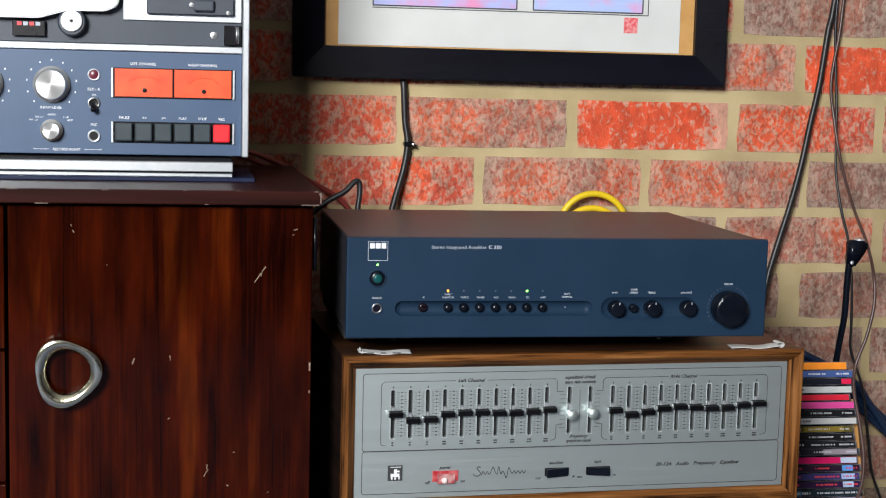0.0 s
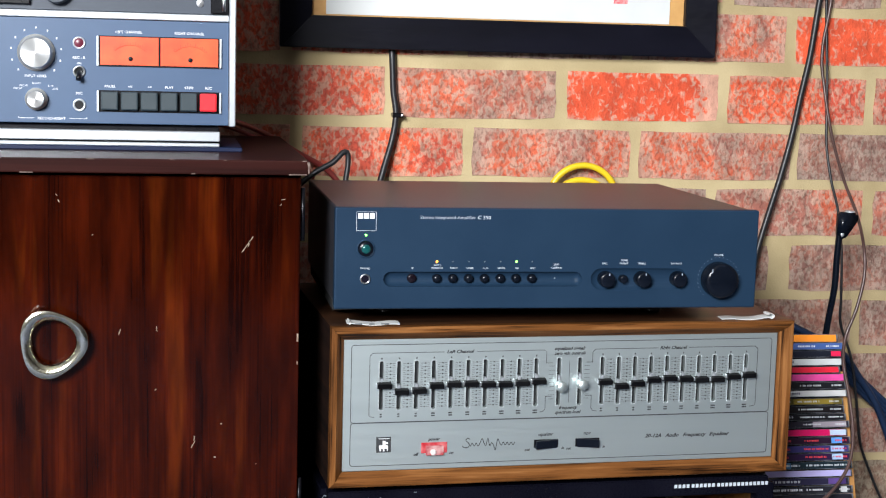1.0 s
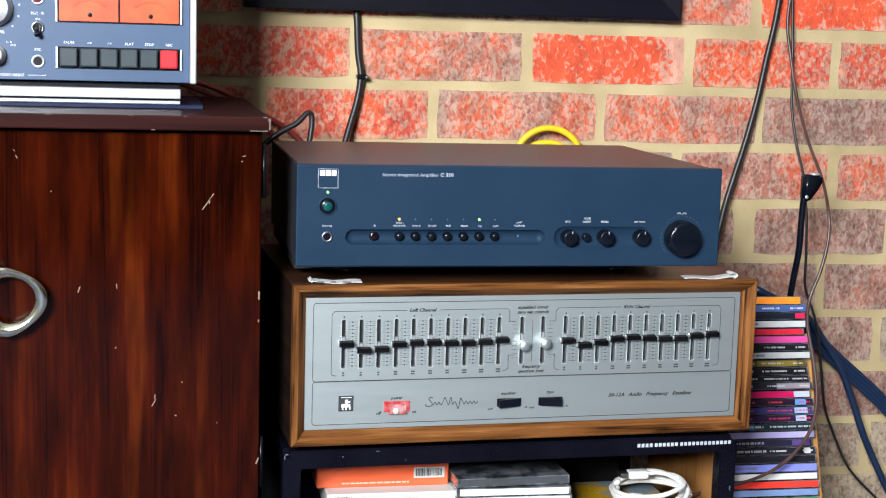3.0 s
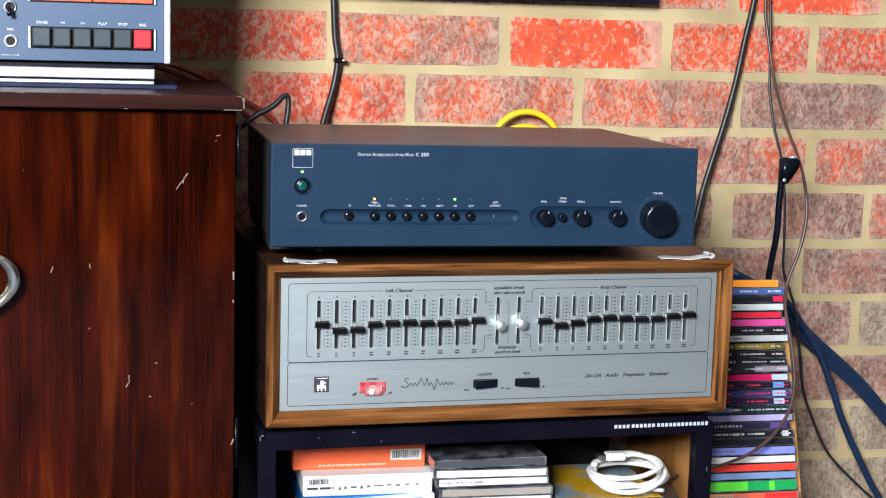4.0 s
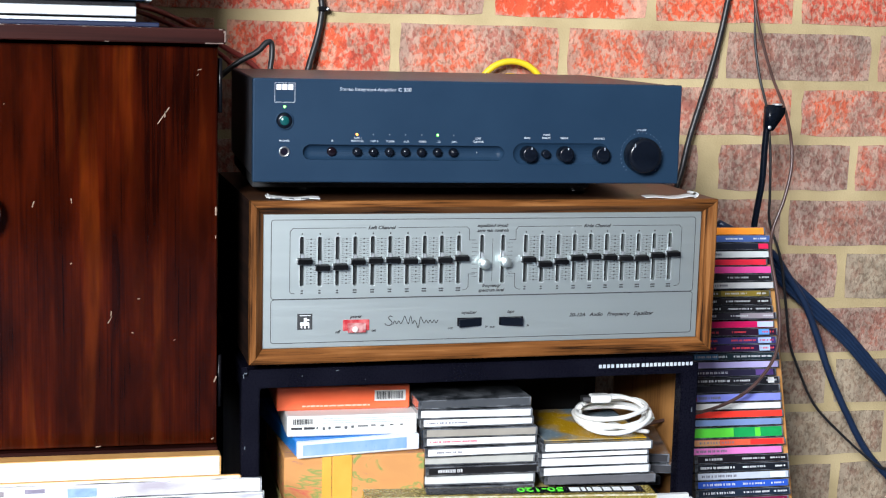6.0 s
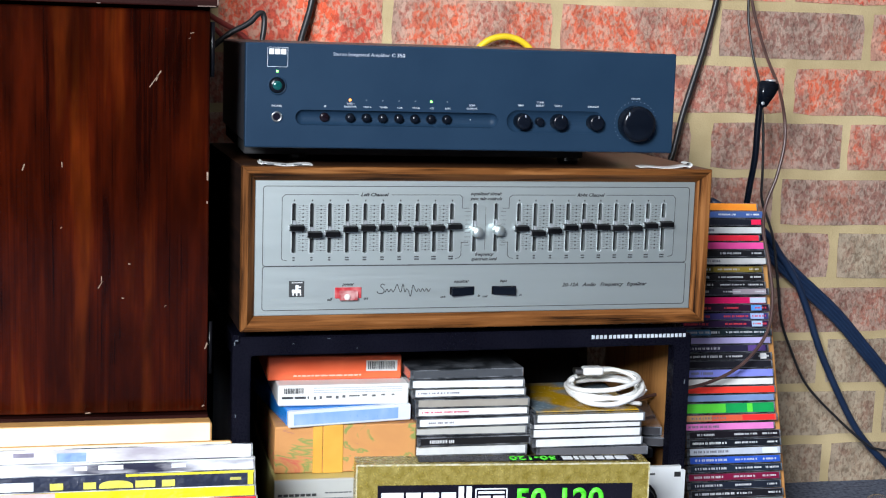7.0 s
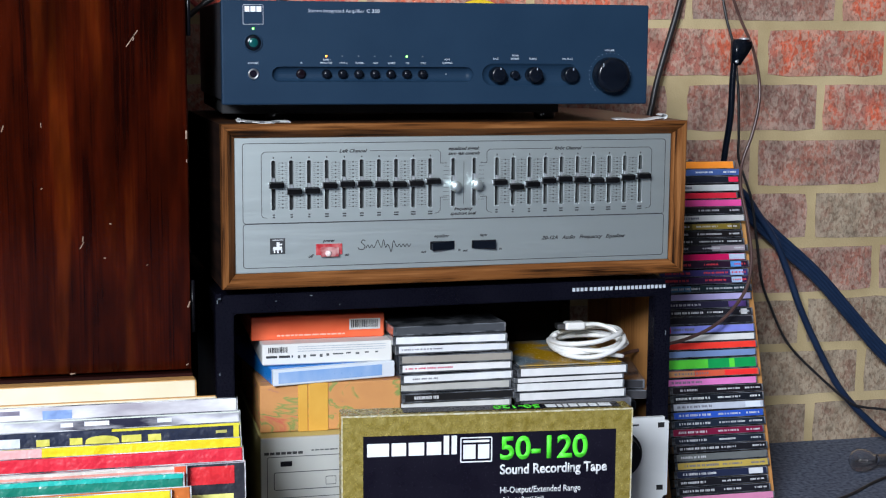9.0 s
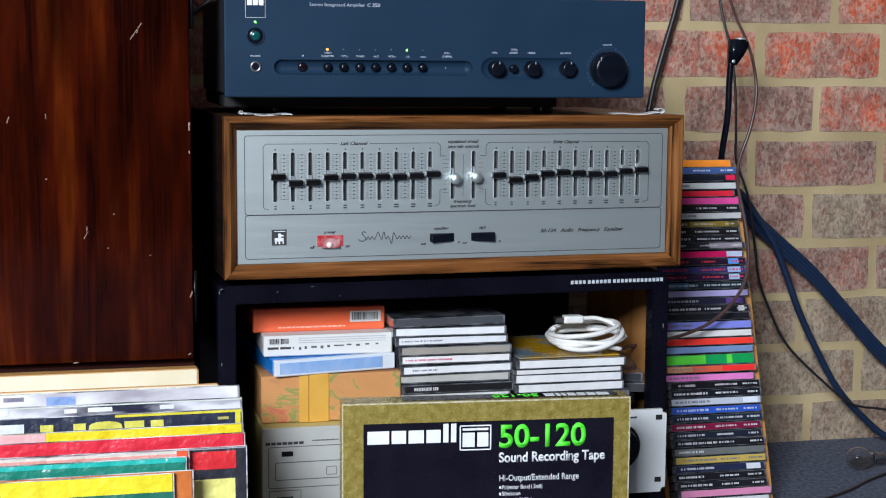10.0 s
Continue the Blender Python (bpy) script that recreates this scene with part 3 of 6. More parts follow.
    for s, x, z in (("PHONES", 0.0316, 0.5384), ("IR", 0.0785, 0.5388), ("TAPE 1", 0.1030, 0.5418), ("MONITOR", 0.1030, 0.5388), ("TAPE 2", 0.1196, 0.5388), ("TUNER", 0.1357, 0.5388),
                    ("AUX", 0.1518, 0.5388), ("VIDEO", 0.1679, 0.5388), ("CD", 0.1840, 0.5388), ("DISC", 0.2001, 0.5388), ("SOFT", 0.2245, 0.5424), ("CLIPPING", 0.2245, 0.5392),
                    ("BASS", 0.2745, 0.5436), ("TONE", 0.2945, 0.5468), ("DEFEAT", 0.2945, 0.5436), ("TREBLE", 0.3130, 0.5436), ("BALANCE", 0.3500, 0.5436), ("VOLUME", 0.3945, 0.5525)):
        text(s, x, z, y, 0.0018, LEGEND, a, align="c")
    for x in (0.277, 0.315, 0.353):
        knob("tone_knob", a, x - 0.0007, 0.5285, 0.004, 0.0082, 0.0125, KNOB, 1)
    knob("defeat_button", a, 0.2946, 0.5285, 0.004, 0.0043, 0.007, KNOB, 0)
    vk = knob("volume_knob", a, 0.3945, 0.5285, 0.0, 0.0182, 0.016, KNOB, 0)
    # tick painted where the volume knob's upper left rim glints
    part("pointer_glint", box(0.3829, 0.3835, -0.0161, -0.0140, 0.5370, 0.5405), GREY_INK, vk)
    dots = bmesh.new()
    for k in range(25):
        t = radians(-135 + 270 * k / 24)
        lathe([(0.00045, 0), (0, 0.0002)], (0.3955 + 0.0222 * math.sin(t), y, 0.5285 + 0.0222 * math.cos(t)), "y", 6, dots)
    tagged(part("volume_scale", dots, mat("dim_dots", (0.15, 0.19, 0.24), None, 0.6, bump=0.0), a), kind="stuff")


amplifier()


# ---- equalizer in its wooden case ----
def equalizer():
    e = thing("equalizer", "graphic equalizer with silver panel in a walnut case", "equalizer", (0.0, 0.005, 0.3095))
    x0, x1, z0, z1, t = -0.0006, 0.4920, 0.3172, 0.4802, 0.0140
    yf, yb = 0.0010, 0.29

    def board(corners, material):
        """A mitred case board from its four front corners."""
        b = bmesh.new()
        f = [b.verts.new((x, yf + 0.0102, z)) for x, z in corners]
        r = [b.verts.new((x, yb, z)) for x, z in corners]
        b.faces.new(f)
        b.faces.new(r[::-1])
        for k in range(4):
            b.faces.new((f[k], f[(k + 1) % 4], r[(k + 1) % 4], r[k]))
        bmesh.ops.recalc_face_normals(b, faces=b.faces[:])
        part("case_board", b, material, e)

    def moulding(corners, material):
        """A mitred front moulding: a flat outer face and a hollow bevel that falls to the panel."""
        (ax, az), (bx, bz), (cx, cz), (dx, dz) = corners
        b = bmesh.new()
        rows = []
        for s, yy in ((0.0, yf + 0.0098), (0.0, yf + 0.0012), (0.05, yf + 0.0003), (0.10, yf), (0.43, yf), (0.47, yf + 0.0004), (0.52, yf + 0.0014), (0.97, yf + 0.0094), (1.0, yf + 0.0098)):
            rows.append([b.verts.new((ax + (dx - ax) * s, yy, az + (dz - az) * s)), b.verts.new((bx + (cx - bx) * s, yy, bz + (cz - bz) * s))])
        for p0, p1 in zip(rows, rows[1:] + rows[:1]):
            b.faces.new((p0[0], p0[1], p1[1], p1[0]))
        b.faces.new([p[0] for p in rows])
        b.faces.new([p[1] for p in rows][::-1])
        bmesh.ops.recalc_face_normals(b, faces=b.faces[:])
        part("frame_moulding", b, material, e, "lighter walnut front moulding")

    g = 0.0003
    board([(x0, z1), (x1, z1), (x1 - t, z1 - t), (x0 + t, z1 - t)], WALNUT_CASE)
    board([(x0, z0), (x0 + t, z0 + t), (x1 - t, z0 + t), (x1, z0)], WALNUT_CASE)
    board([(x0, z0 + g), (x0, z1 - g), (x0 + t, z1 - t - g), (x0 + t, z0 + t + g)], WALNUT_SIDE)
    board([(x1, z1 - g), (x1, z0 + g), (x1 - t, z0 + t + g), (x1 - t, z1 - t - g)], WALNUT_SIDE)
    moulding([(x0, z1), (x1, z1), (x1 - t, z1 - t), (x0 + t, z1 - t)], WALNUT)
    moulding([(x0, z0), (x1, z0), (x1 - t, z0 + t), (x0 + t, z0 + t)], WALNUT)
    moulding([(x0, z0 + g), (x0, z1 - g), (x0 + t, z1 - t - g), (x0 + t, z0 + t + g)], WALNUT_V)
    moulding([(x1, z0 + g), (x1, z1 - g), (x1 - t, z1 - t - g), (x1 - t, z0 + t + g)], WALNUT_V)
    part("back_panel", box(x0 + t, x1 - t, 0.275, 0.285, z0 + t, z1 - t), DARK, e)
    for fx in (0.045, 0.445):
        for fy in (0.050, 0.245):
            part("foot", lathe([(0.008, 0), (0.0105, 0.001), (0.0115, 0.0077), (0, 0.0077)], (fx, fy, 0.3095), "z", 18), BLACK, e)
    part("lining", box(x0 + t, x1 - t, 0.0165, 0.0185, z0 + t, z1 - t), WALNUT_IN, e)
    y = 0.011
    xs = [0.0521 + 0.01786 * i for i in range(10)]
    xr = [0.2840 + 0.01770 * i for i in range(10)]
    gains = [0.2372, 0.2597]
    panel = box(0.0136, 0.4778, y, 0.0160, 0.3313, 0.4661, 0.0005)
    cut = bmesh.new()
    for x in xs + xr + gains:
        box(x - 0.0022, x + 0.0022, 0.0, 0.05, 0.3935, 0.4435, 0.0012, bm=cut)
    part("front_panel", carve(panel, cut), ALU, e, "brushed aluminium control panel")
    part("slot_backing", box(0.03, 0.46, 0.0161, 0.0164, 0.389, 0.448), DARK, e)
    CAP = mat("slider_cap", (0.0020, 0.0020, 0.0028), None, 0.35, spec=0.10)
    dl = [0, -0.0066, -0.0059, -0.0011, 0, 0, -0.001, -0.0013, -0.0004, 0.001]
    dr = [0, -0.0049, -0.0025, 0.0009, 0.0022, 0.0011, 0, 0, 0.0025, 0.0038]
    for x, z in [(x, 0.4195 + d) for x, d in zip(xs, dl)] + [(x, 0.4182 + d) for x, d in zip(xr, dr)]:
        b = box(x - 0.0050, x + 0.0094, y - 0.0085, y - 0.0012, z - 0.0036, z + 0.0032, 0.0006)
        for v in b.verts:
            if v.co.y < y - 0.0055:
                v.co.z = z + (v.co.z - z) * 0.72
        s = part("slider", b, CAP, e)
        part("stem", box(x - 0.0015, x + 0.0015, y - 0.0024, y + 0.004, z - 0.004, z + 0.0066, 0.0003), SILVER, s)
        # silver sliver that paints the glint on the cap's left end
        part("end_glint", box(x - 0.0058, x - 0.0048, y - 0.0050, y - 0.0012, z - 0.0018, z + 0.0022, 0.0004), SILVER, s)
    for x, z in zip(gains, (0.4150, 0.4165)):
        s = part("gain_slider", lathe([(0, 0), (0.0050, 0), (0.0056, 0.004), (0.0056, 0.009), (0.0046, 0.0105), (0, 0.0105)], (x + 0.001, y - 0.001, z), "y", 24), ALU, e, "turned aluminium knob", True)
        part("stem", box(x - 0.0012, x + 0.0012, y - 0.002, y + 0.004, z, z + 0.0105), SILVER, s)
    # pale rims that paint a bright halo along the edges of the slots
    rims = bmesh.new()
    for x in xs + xr + gains:
        for a in ((-0.0025, -0.0022, 0.3935, 0.4435), (0.0022, 0.0025, 0.3935, 0.4435), (-0.0022, 0.0022, 0.4435, 0.4438), (-0.0022, 0.0022, 0.3932, 0.3935)):
            box(x + a[0], x + a[1], y - 0.0003, y + 0.0002, a[2], a[3], bm=rims)
    tagged(part("slot_edge", rims, mat("edge_highlight", (0.66, 0.70, 0.72), None, 0.45, metal=0.3, bump=0.0), e), kind="stuff")
    # printed scales between the slots
    for row in (xs, xr):
        tick, nums = bmesh.new(), bmesh.new()
        for i, x in enumerate(row):
            for k in range(25 if i < 9 else 0):
                z = 0.3962 + k * 0.00186
                long = k % 2 == 0
                for x0t, x1t in ((0.0042, 0.0072), (0.0107, 0.0137)) if long else ((0.0042, 0.0062), (0.0117, 0.0137)):
                    box(x + x0t, x + x1t, y - 0.0002, y, z, z + 0.00032, bm=tick)
                if long:
                    box(x + 0.0081, x + 0.0098, y - 0.0003, y, z - 0.0004, z + 0.0007, bm=nums)
            wd = 0.0011 if i < 3 else 0.0019 if i < 7 else 0.0024
            for k in range(2):
                box(x - wd, x + wd, y - 0.0003, y, 0.3886 - k * 0.0024, 0.3899 - k * 0.0024, bm=nums)
            box(x - 0.0006, x + 0.0006, y - 0.0003, y, 0.4455, 0.4471, bm=nums)
        tagged(part("printed_scale", tick, SOFT_INK, e), kind="stuff")
        tagged(part("scale_print", nums, BLACK_INK, e), kind="stuff")
    gl = bmesh.new()
    for x, sgn in ((gains[0], -1), (gains[1], 1)):
        for k in range(9):
            z = 0.4005 + k * 0.0043
            box(x + sgn * 0.0048, x + sgn * 0.0105, y - 0.0002, y, z, z + 0.0003, bm=gl)
    box(0.2482, 0.2486, y - 0.0002, y, 0.396, 0.440, bm=gl)
    tagged(part("printed_scale", gl, BLACK_INK, e), kind="stuff")
    outline(0.0214, 0.4715, 0.3366, 0.3806, 0.003, 0.0006, y, BLACK_INK, e)
    outline(0.0214, 0.4715, 0.3811, 0.4604, 0.003, 0.0006, y, BLACK_INK, e)
    # the frames round each channel: open at the foot, stepped in towards the gain controls
    for pts in ([(0.1160, 0.4520), (0.0430, 0.4520), (0.0400, 0.4490), (0.0400, 0.3890), (0.0412, 0.3872), (0.0450, 0.3865)],
                [(0.1500, 0.4520), (0.2210, 0.4520), (0.2235, 0.4495), (0.2235, 0.4385), (0.2300, 0.4385)], [(0.2300, 0.4035), (0.2235, 0.4035), (0.2235, 0.3905), (0.2215, 0.3880), (0.2180, 0.3872)],
                [(0.3440, 0.4520), (0.2760, 0.4520), (0.2730, 0.4490), (0.2730, 0.4385), (0.2665, 0.4385)], [(0.2665, 0.4035), (0.2730, 0.4035), (0.2730, 0.3900), (0.2750, 0.3875), (0.2790, 0.3866)],
                [(0.3790, 0.4520), (0.4530, 0.4520), (0.4560, 0.4490), (0.4560, 0.3905), (0.4545, 0.3880), (0.4500, 0.3872)]):
        stroke(pts, 0.0005, y, BLACK_INK, e)
    text("Left Channel", 0.1328, 0.4506, y, 0.0032, BLACK_INK, e, 0.0285, "c", 0.35, bold=0.028)
    text("Right Channel", 0.3615, 0.4506, y, 0.0032, BLACK_INK, e, 0.030, "c", 0.35, bold=0.028)
    text("equalized signal:", 0.2484, 0.4518, y, 0.0031, BLACK_INK, e, 0.033, "c", 0.35, bold=0.028)
    text("zero gain controls", 0.2484, 0.4468, y, 0.0031, BLACK_INK, e, 0.034, "c", 0.35, bold=0.028)
    text("frequency", 0.2484, 0.3898, y, 0.0031, BLACK_INK, e, 0.020, "c", 0.35, bold=0.028)
    text("spectrum level", 0.2484, 0.3850, y, 0.0031, BLACK_INK, e, 0.028, "c", 0.35, bold=0.028)
    # square badge with a plain white figure
    part("badge", box(0.0480, 0.0632, y - 0.0004, y, 0.3500, 0.3660), BLACK_INK, e)
    bars([(0.0510, 0.0600, 0.3540, 0.3575), (0.0515, 0.0530, 0.3515, 0.3545), (0.0550, 0.0565, 0.3512, 0.3545), (0.0590, 0.0602, 0.3515, 0.3550), (0.0545, 0.0575, 0.3570, 0.3620), (0.0570, 0.0600, 0.3590, 0.3605), (0.0505, 0.0615, 0.3640, 0.3646)], y - 0.0004, WHITE_INK, e, "badge")
    red = mat("red_rocker", (0.40, 0.022, 0.030), (0.56, 0.15, 0.15), 0.15, coat=0.6, scale=150)
    pale = mat("rocker_glare", (0.66, 0.42, 0.40), (0.82, 0.74, 0.72), 0.12, coat=0.8, scale=220, contrast=(0.42, 0.58))
    part("switch_frame", box(0.0942, 0.1212, y - 0.0012, y, 0.3478, 0.3590, 0.0004), red, e)
    b = box(0.0985, 0.1172, y - 0.0050, y - 0.0013, 0.3462, 0.3560, 0.0007)
    for v in b.verts:
        if v.co.z > 0.3540:
            v.co.y = max(v.co.y, y - 0.0020)
    rk = part("power_rocker", b, mat("rocker_lens", (0.32, 0.05, 0.06), (0.52, 0.31, 0.30), 0.14, coat=0.8, scale=160), e, "red translucent rocker switch")
    # pale bulge with the rocker's white reflection painted into its colour
    part("rocker_lip", lathe([(0.0032, 0), (0.0030, 0.0012), (0.0020, 0.0022), (0, 0.0025)], (0.1062, y - 0.0040, 0.3496), "y", 20), pale, rk, "pale lip with white glare in its colour", True)
    for x, nm, tip in ((0.2130, "equalizer", 0), (0.2576, "tape", 1)):
        part("switch_frame", box(x, x + 0.0260, y - 0.0010, y, 0.3496, 0.3582, 0.0003), BLACK, e)
        b = box(x + 0.0012, x + 0.0248, y - 0.0058, y - 0.0010, 0.3488, 0.3574, 0.0006)
        for v in b.verts:
            far = v.co.x < x + 0.012 if tip else v.co.x > x + 0.014
            if far:
                v.co.y = max(v.co.y, y - 0.0024)
                v.co.z += 0.0009
        part("rocker_switch", b, KNOB, e)
        text(nm, x + 0.0125, 0.3622, y, 0.0030, BLACK_INK, e, align="c", shear=0.35, bold=0.02)
        text("out", x - 0.0068, 0.3466, y, 0.0026, BLACK_INK, e, align="c", shear=0.35, bold=0.02)
        text("in", x + 0.0312, 0.3474, y, 0.0026, BLACK_INK, e, align="c", shear=0.35, bold=0.02)
    text("power", 0.1075, 0.3608, y, 0.0030, BLACK_INK, e, align="c", shear=0.35, bold=0.028)
    text("off", 0.0895, 0.3455, y, 0.0030, BLACK_INK, e, align="c", shear=0.35, bold=0.028)
    text("on", 0.1260, 0.3462, y, 0.0030, BLACK_INK, e, align="c", shear=0.35, bold=0.028)
    # a flowing signature-like mark in place of the maker's name
    sig = bmesh.new()
    sx, sz = 0.1405, 0.3520
    tube([(sx + u, y - 0.0002, sz + v) for u, v in ((0.0046, 0.0088), (0.0022, 0.0098), (0.0004, 0.0078), (0.0028, 0.0052), (0.0042, 0.0026), (0.0020, 0.0002), (-0.0022, 0.0008), (-0.0030, 0.0024))], 0.00045, 6, 6, bm=sig)
    run = [(sx + 0.0050, y - 0.0002, sz + 0.0010)]
    tall = {6: 0.0092, 9: 0.0094, 14: 0.0080}
    for k in range(1, 24):
        u = sx + 0.0050 + 0.00205 * k
        v = tall.get(k, 0.0046 if k % 2 else 0.0016) if k not in (13,) else -0.0030
        run.append((u, y - 0.0002, sz + v))
    tube(run, 0.00042, 6, 5, bm=sig)
    part("script_mark", sig, BLACK_INK, e)
    text("20-12A   Audio   Frequency   Equalizer", 0.3338, 0.3567, y, 0.0036, BLACK_INK, e, 0.0945, shear=0.35, bold=0.03)
    e.rotation_euler = (0, 0, radians(2.6))


equalizer()


def tape_label(x0, x1, y0, y1, z, curl):
    p = thing("paper_label", "curled white paper label stuck to walnut case", "label", ((x0 + x1) / 2, y0, z), group="paper labels")
    b = bmesh.new()
    n = 14
    rows = []
    for i in range(n + 1):
        s = i / n
        x = x0 + (x1 - x0) * s
        lift = 0.0005 + (0.0016 * max(0, (s - 0.7) / 0.3) if curl > 0 else 0.0016 * max(0, (0.22 - s) / 0.22)) + 0.0006 * math.sin(9 * s)
        rows.append([b.verts.new((x, yy, z + lift + dz)) for yy, dz in ((y0, 0), (y1, 0.001), (y1, 0.0015), (y0, 0.0006))])
    for a, c in zip(rows, rows[1:]):
        for k in range(4):
            b.faces.new((a[k], a[(k + 1) % 4], c[(k + 1) % 4], c[k]))
    b.faces.new(rows[0][::-1])
    b.faces.new(rows[-1])
    bmesh.ops.recalc_face_normals(b, faces=b.faces[:])
    part("paper", b, PAPER, p)
    # the loose end, rolled up on itself
    xe, r0 = (x1 - 0.004, 0.0040) if curl > 0 else (x0 + 0.002, 0.0030)
    turns = [(xe + (r0 - 0.00035 * k) * math.cos(0.55 * k - 1.4) * (1.7 if curl > 0 else 1.0), 0.0, z + r0 + 0.0008 + (r0 - 0.00035 * k) * math.sin(0.55 * k - 1.4)) for k in range(9)]
    roll = bmesh.new()
    edge = [[roll.verts.new((x, yy, zz)) for yy in (y0 - 0.001, y1)] for x, _, zz in turns]
    inner = [[roll.verts.new((xe + (x - xe) * 0.86, yy, z + r0 + 0.0008 + (zz - z - r0 - 0.0008) * 0.86)) for yy in (y0 - 0.001, y1)] for x, _, zz in turns]
    for k in range(len(turns) - 1):
        roll.faces.new((edge[k][0], edge[k][1], edge[k + 1][1], edge[k + 1][0]))
        roll.faces.new((inner[k][0], inner[k + 1][0], inner[k + 1][1], inner[k][1]))
        for e in (0, 1):
            roll.faces.new((edge[k][e], edge[k + 1][e], inner[k + 1][e], inner[k][e]))
    for k in (0, -1):
        roll.faces.new((edge[k][0], inner[k][0], inner[k][1], edge[k][1]))
    bmesh.ops.recalc_face_normals(roll, faces=roll.faces[:])
    part("rolled_end", roll, PAPER, p)
    return p


lab = tape_label(0.0160, 0.0690, 0.012, 0.026, 0.4802, -1)
bars([(0.024, 0.031, 0.4812, 0.4825), (0.038, 0.043, 0.4812, 0.4825), (0.050, 0.058, 0.4812, 0.4825)], 0.0117, SOFT_INK, lab)
tape_label(0.4130, 0.4700, 0.030, 0.044, 0.4802, 1)


# ---- rack ----
def rack():
    r = thing("equipment_rack", "black enamelled steel equipment rack under the equalizer", "rack", (0.0, 0.014, FLOOR))
    x0, x1, y0, y1, top = -0.0068, 0.4845, 0.014, 0.34, 0.3095
    w = 0.0180

    def bow(y):
        b = box(x0, x1, y, y + w, FLOOR, top)
        top_edges = [e for e in b.edges if all(v.co.z > top - 1e-5 for v in e.verts) and abs(e.verts[0].co.x - e.verts[1].co.x) < 1e-6]
        bmesh.ops.bevel(b, geom=top_edges, offset=0.007, segments=4, affect="EDGES")
        hole = box(x0 + w, x1 - w - 0.001, y - 0.05, y + 0.1, FLOOR + 0.03, top - 0.0190)
        b = carve(b, hole)
        bmesh.ops.bevel(b, geom=[e for e in b.edges if e.calc_face_angle(0) > 1.2], offset=0.0012, segments=2, affect="EDGES")
        part("end_frame", b, RACKBLACK, r)

    bow(y0)
    bow(y1 - w)
    for x in (x0, x1 - w):
        for z in (FLOOR + 0.004, top - 0.0232):
            part("side_rail", box(x + 0.002, x + w - 0.002, y0 + w, y1 - w, z, z + 0.022, 0.001), RACKBLACK, r)
    part("top_shelf", box(x0 + w, x1 - w, y0 + w, y1 - w, top - 0.012, top - 0.002, 0.001), RACKBLACK, r)
    # added black sheet in place of the shade at the back of the open rack
    part("back_panel", box(x0 + w, x1 - w, y1 - w - 0.006, y1 - w - 0.001, 0.059, top - 0.013), DARK, r, "black sheet standing in for shade inside the rack")
    part("shelf", box(x0 + 0.004, x1 - 0.004, y0 + w + 0.0005, y1 - w - 0.0005, 0.044, 0.058, 0.001), RACKBLACK, r)
    plate = mat("side_plate", (0.10, 0.11, 0.125), (0.14, 0.15, 0.165), 0.45, scale=20, metal=0.3)
    xa = x0 + w - 0.0030
    sp = part("side_plate", box(xa, xa + 0.0020, y0 + w + 0.0005, y1 - w - 0.0075, 0.0585, top - 0.0240), plate, r, "grey steel side plate")
    for yy, zz, hh in ((0.045, 0.215, 0.022), (0.062, 0.190, 0.015), (0.085, 0.225, 0.010), (0.050, 0.160, 0.012)):
        part("scuff", box(xa + 0.0020, xa + 0.0022, yy, yy + 0.0010, zz, zz + hh), GREY_INK, sp)
    # bare metal where the enamel has chipped
    for cx, cz, cw, ch in ((x0 + 0.0022, top - 0.0030, 0.0030, 0.0012), (x0 + 0.0012, top - 0.0060, 0.0010, 0.0040), (0.0530, 0.3020, 0.0014, 0.0010), (0.1180, 0.2960, 0.0012, 0.0012), (0.0880, 0.3065, 0.0030, 0.0008), (0.4782, 0.2500, 0.0010, 0.0050), (-0.0040, 0.2300, 0.0010, 0.0030)):
        part("chip", box(cx, cx + cw, y0 - 0.0002, y0 + 0.0004, cz - ch / 2, cz + ch / 2), OFF_LED, r)
    # plain bars in place of the maker's name
    rects, x = [], 0.3702
    for wd in (0.0150, 0.0245, 0.0555):
        k = 0
        while k < wd:
            rects.append((x + k, x + k + 0.0031, 0.2994, 0.3032))
            k += 0.0046
        x += wd + 0.0045
    bars(rects, y0, LEGEND, r, "name_plate")
    r.rotation_euler = (0, 0, radians(2.6))


rack()


# ---- cabinet and tape recorder ----
def ring_handle(parent, cx, cz, y):
    b = bmesh.new()
    seg = 48
    prof = [(0.0300, 0.006, 1), (0.0312, 0.016, 1), (0.0304, 0.0185, 1), (0.0218, 0.0120, 0), (0.0205, 0.0105, 0), (0.0205, 0.004, 0), (0.0235, 0.003, 0)]
    rings = []
    for r, d, tri in prof:
        ring = []
        for k in range(seg):
            a = 2 * math.pi * k / seg
            rr = r * (1 + 0.085 * math.cos(3 * (a - radians(8))) * (1 if tri else 0.45))
            ring.append(b.verts.new((cx + rr * 1.0 * math.cos(a), y - d, cz + rr * 1.04 * math.sin(a))))
        rings.append(ring)
    rings.append(rings[0])
    for a, c in zip(rings, rings[1:]):
        for k in range(seg):
            b.faces.new((a[k], a[(k + 1) % seg], c[(k + 1) % seg], c[k]))
    bmesh.ops.recalc_face_normals(b, faces=b.faces[:])
    h = part("ring_handle", b, CHROME, parent, "worn chrome rounded triangular ring handle", True)
    part("handle_post", tube([(cx - 0.014, y + 0.001, cz + 0.029), (cx - 0.013, y - 0.006, cz + 0.030), (cx - 0.012, y - 0.012, cz + 0.027)], 0.0036, 10, 4), CHROME, h, smooth=True)


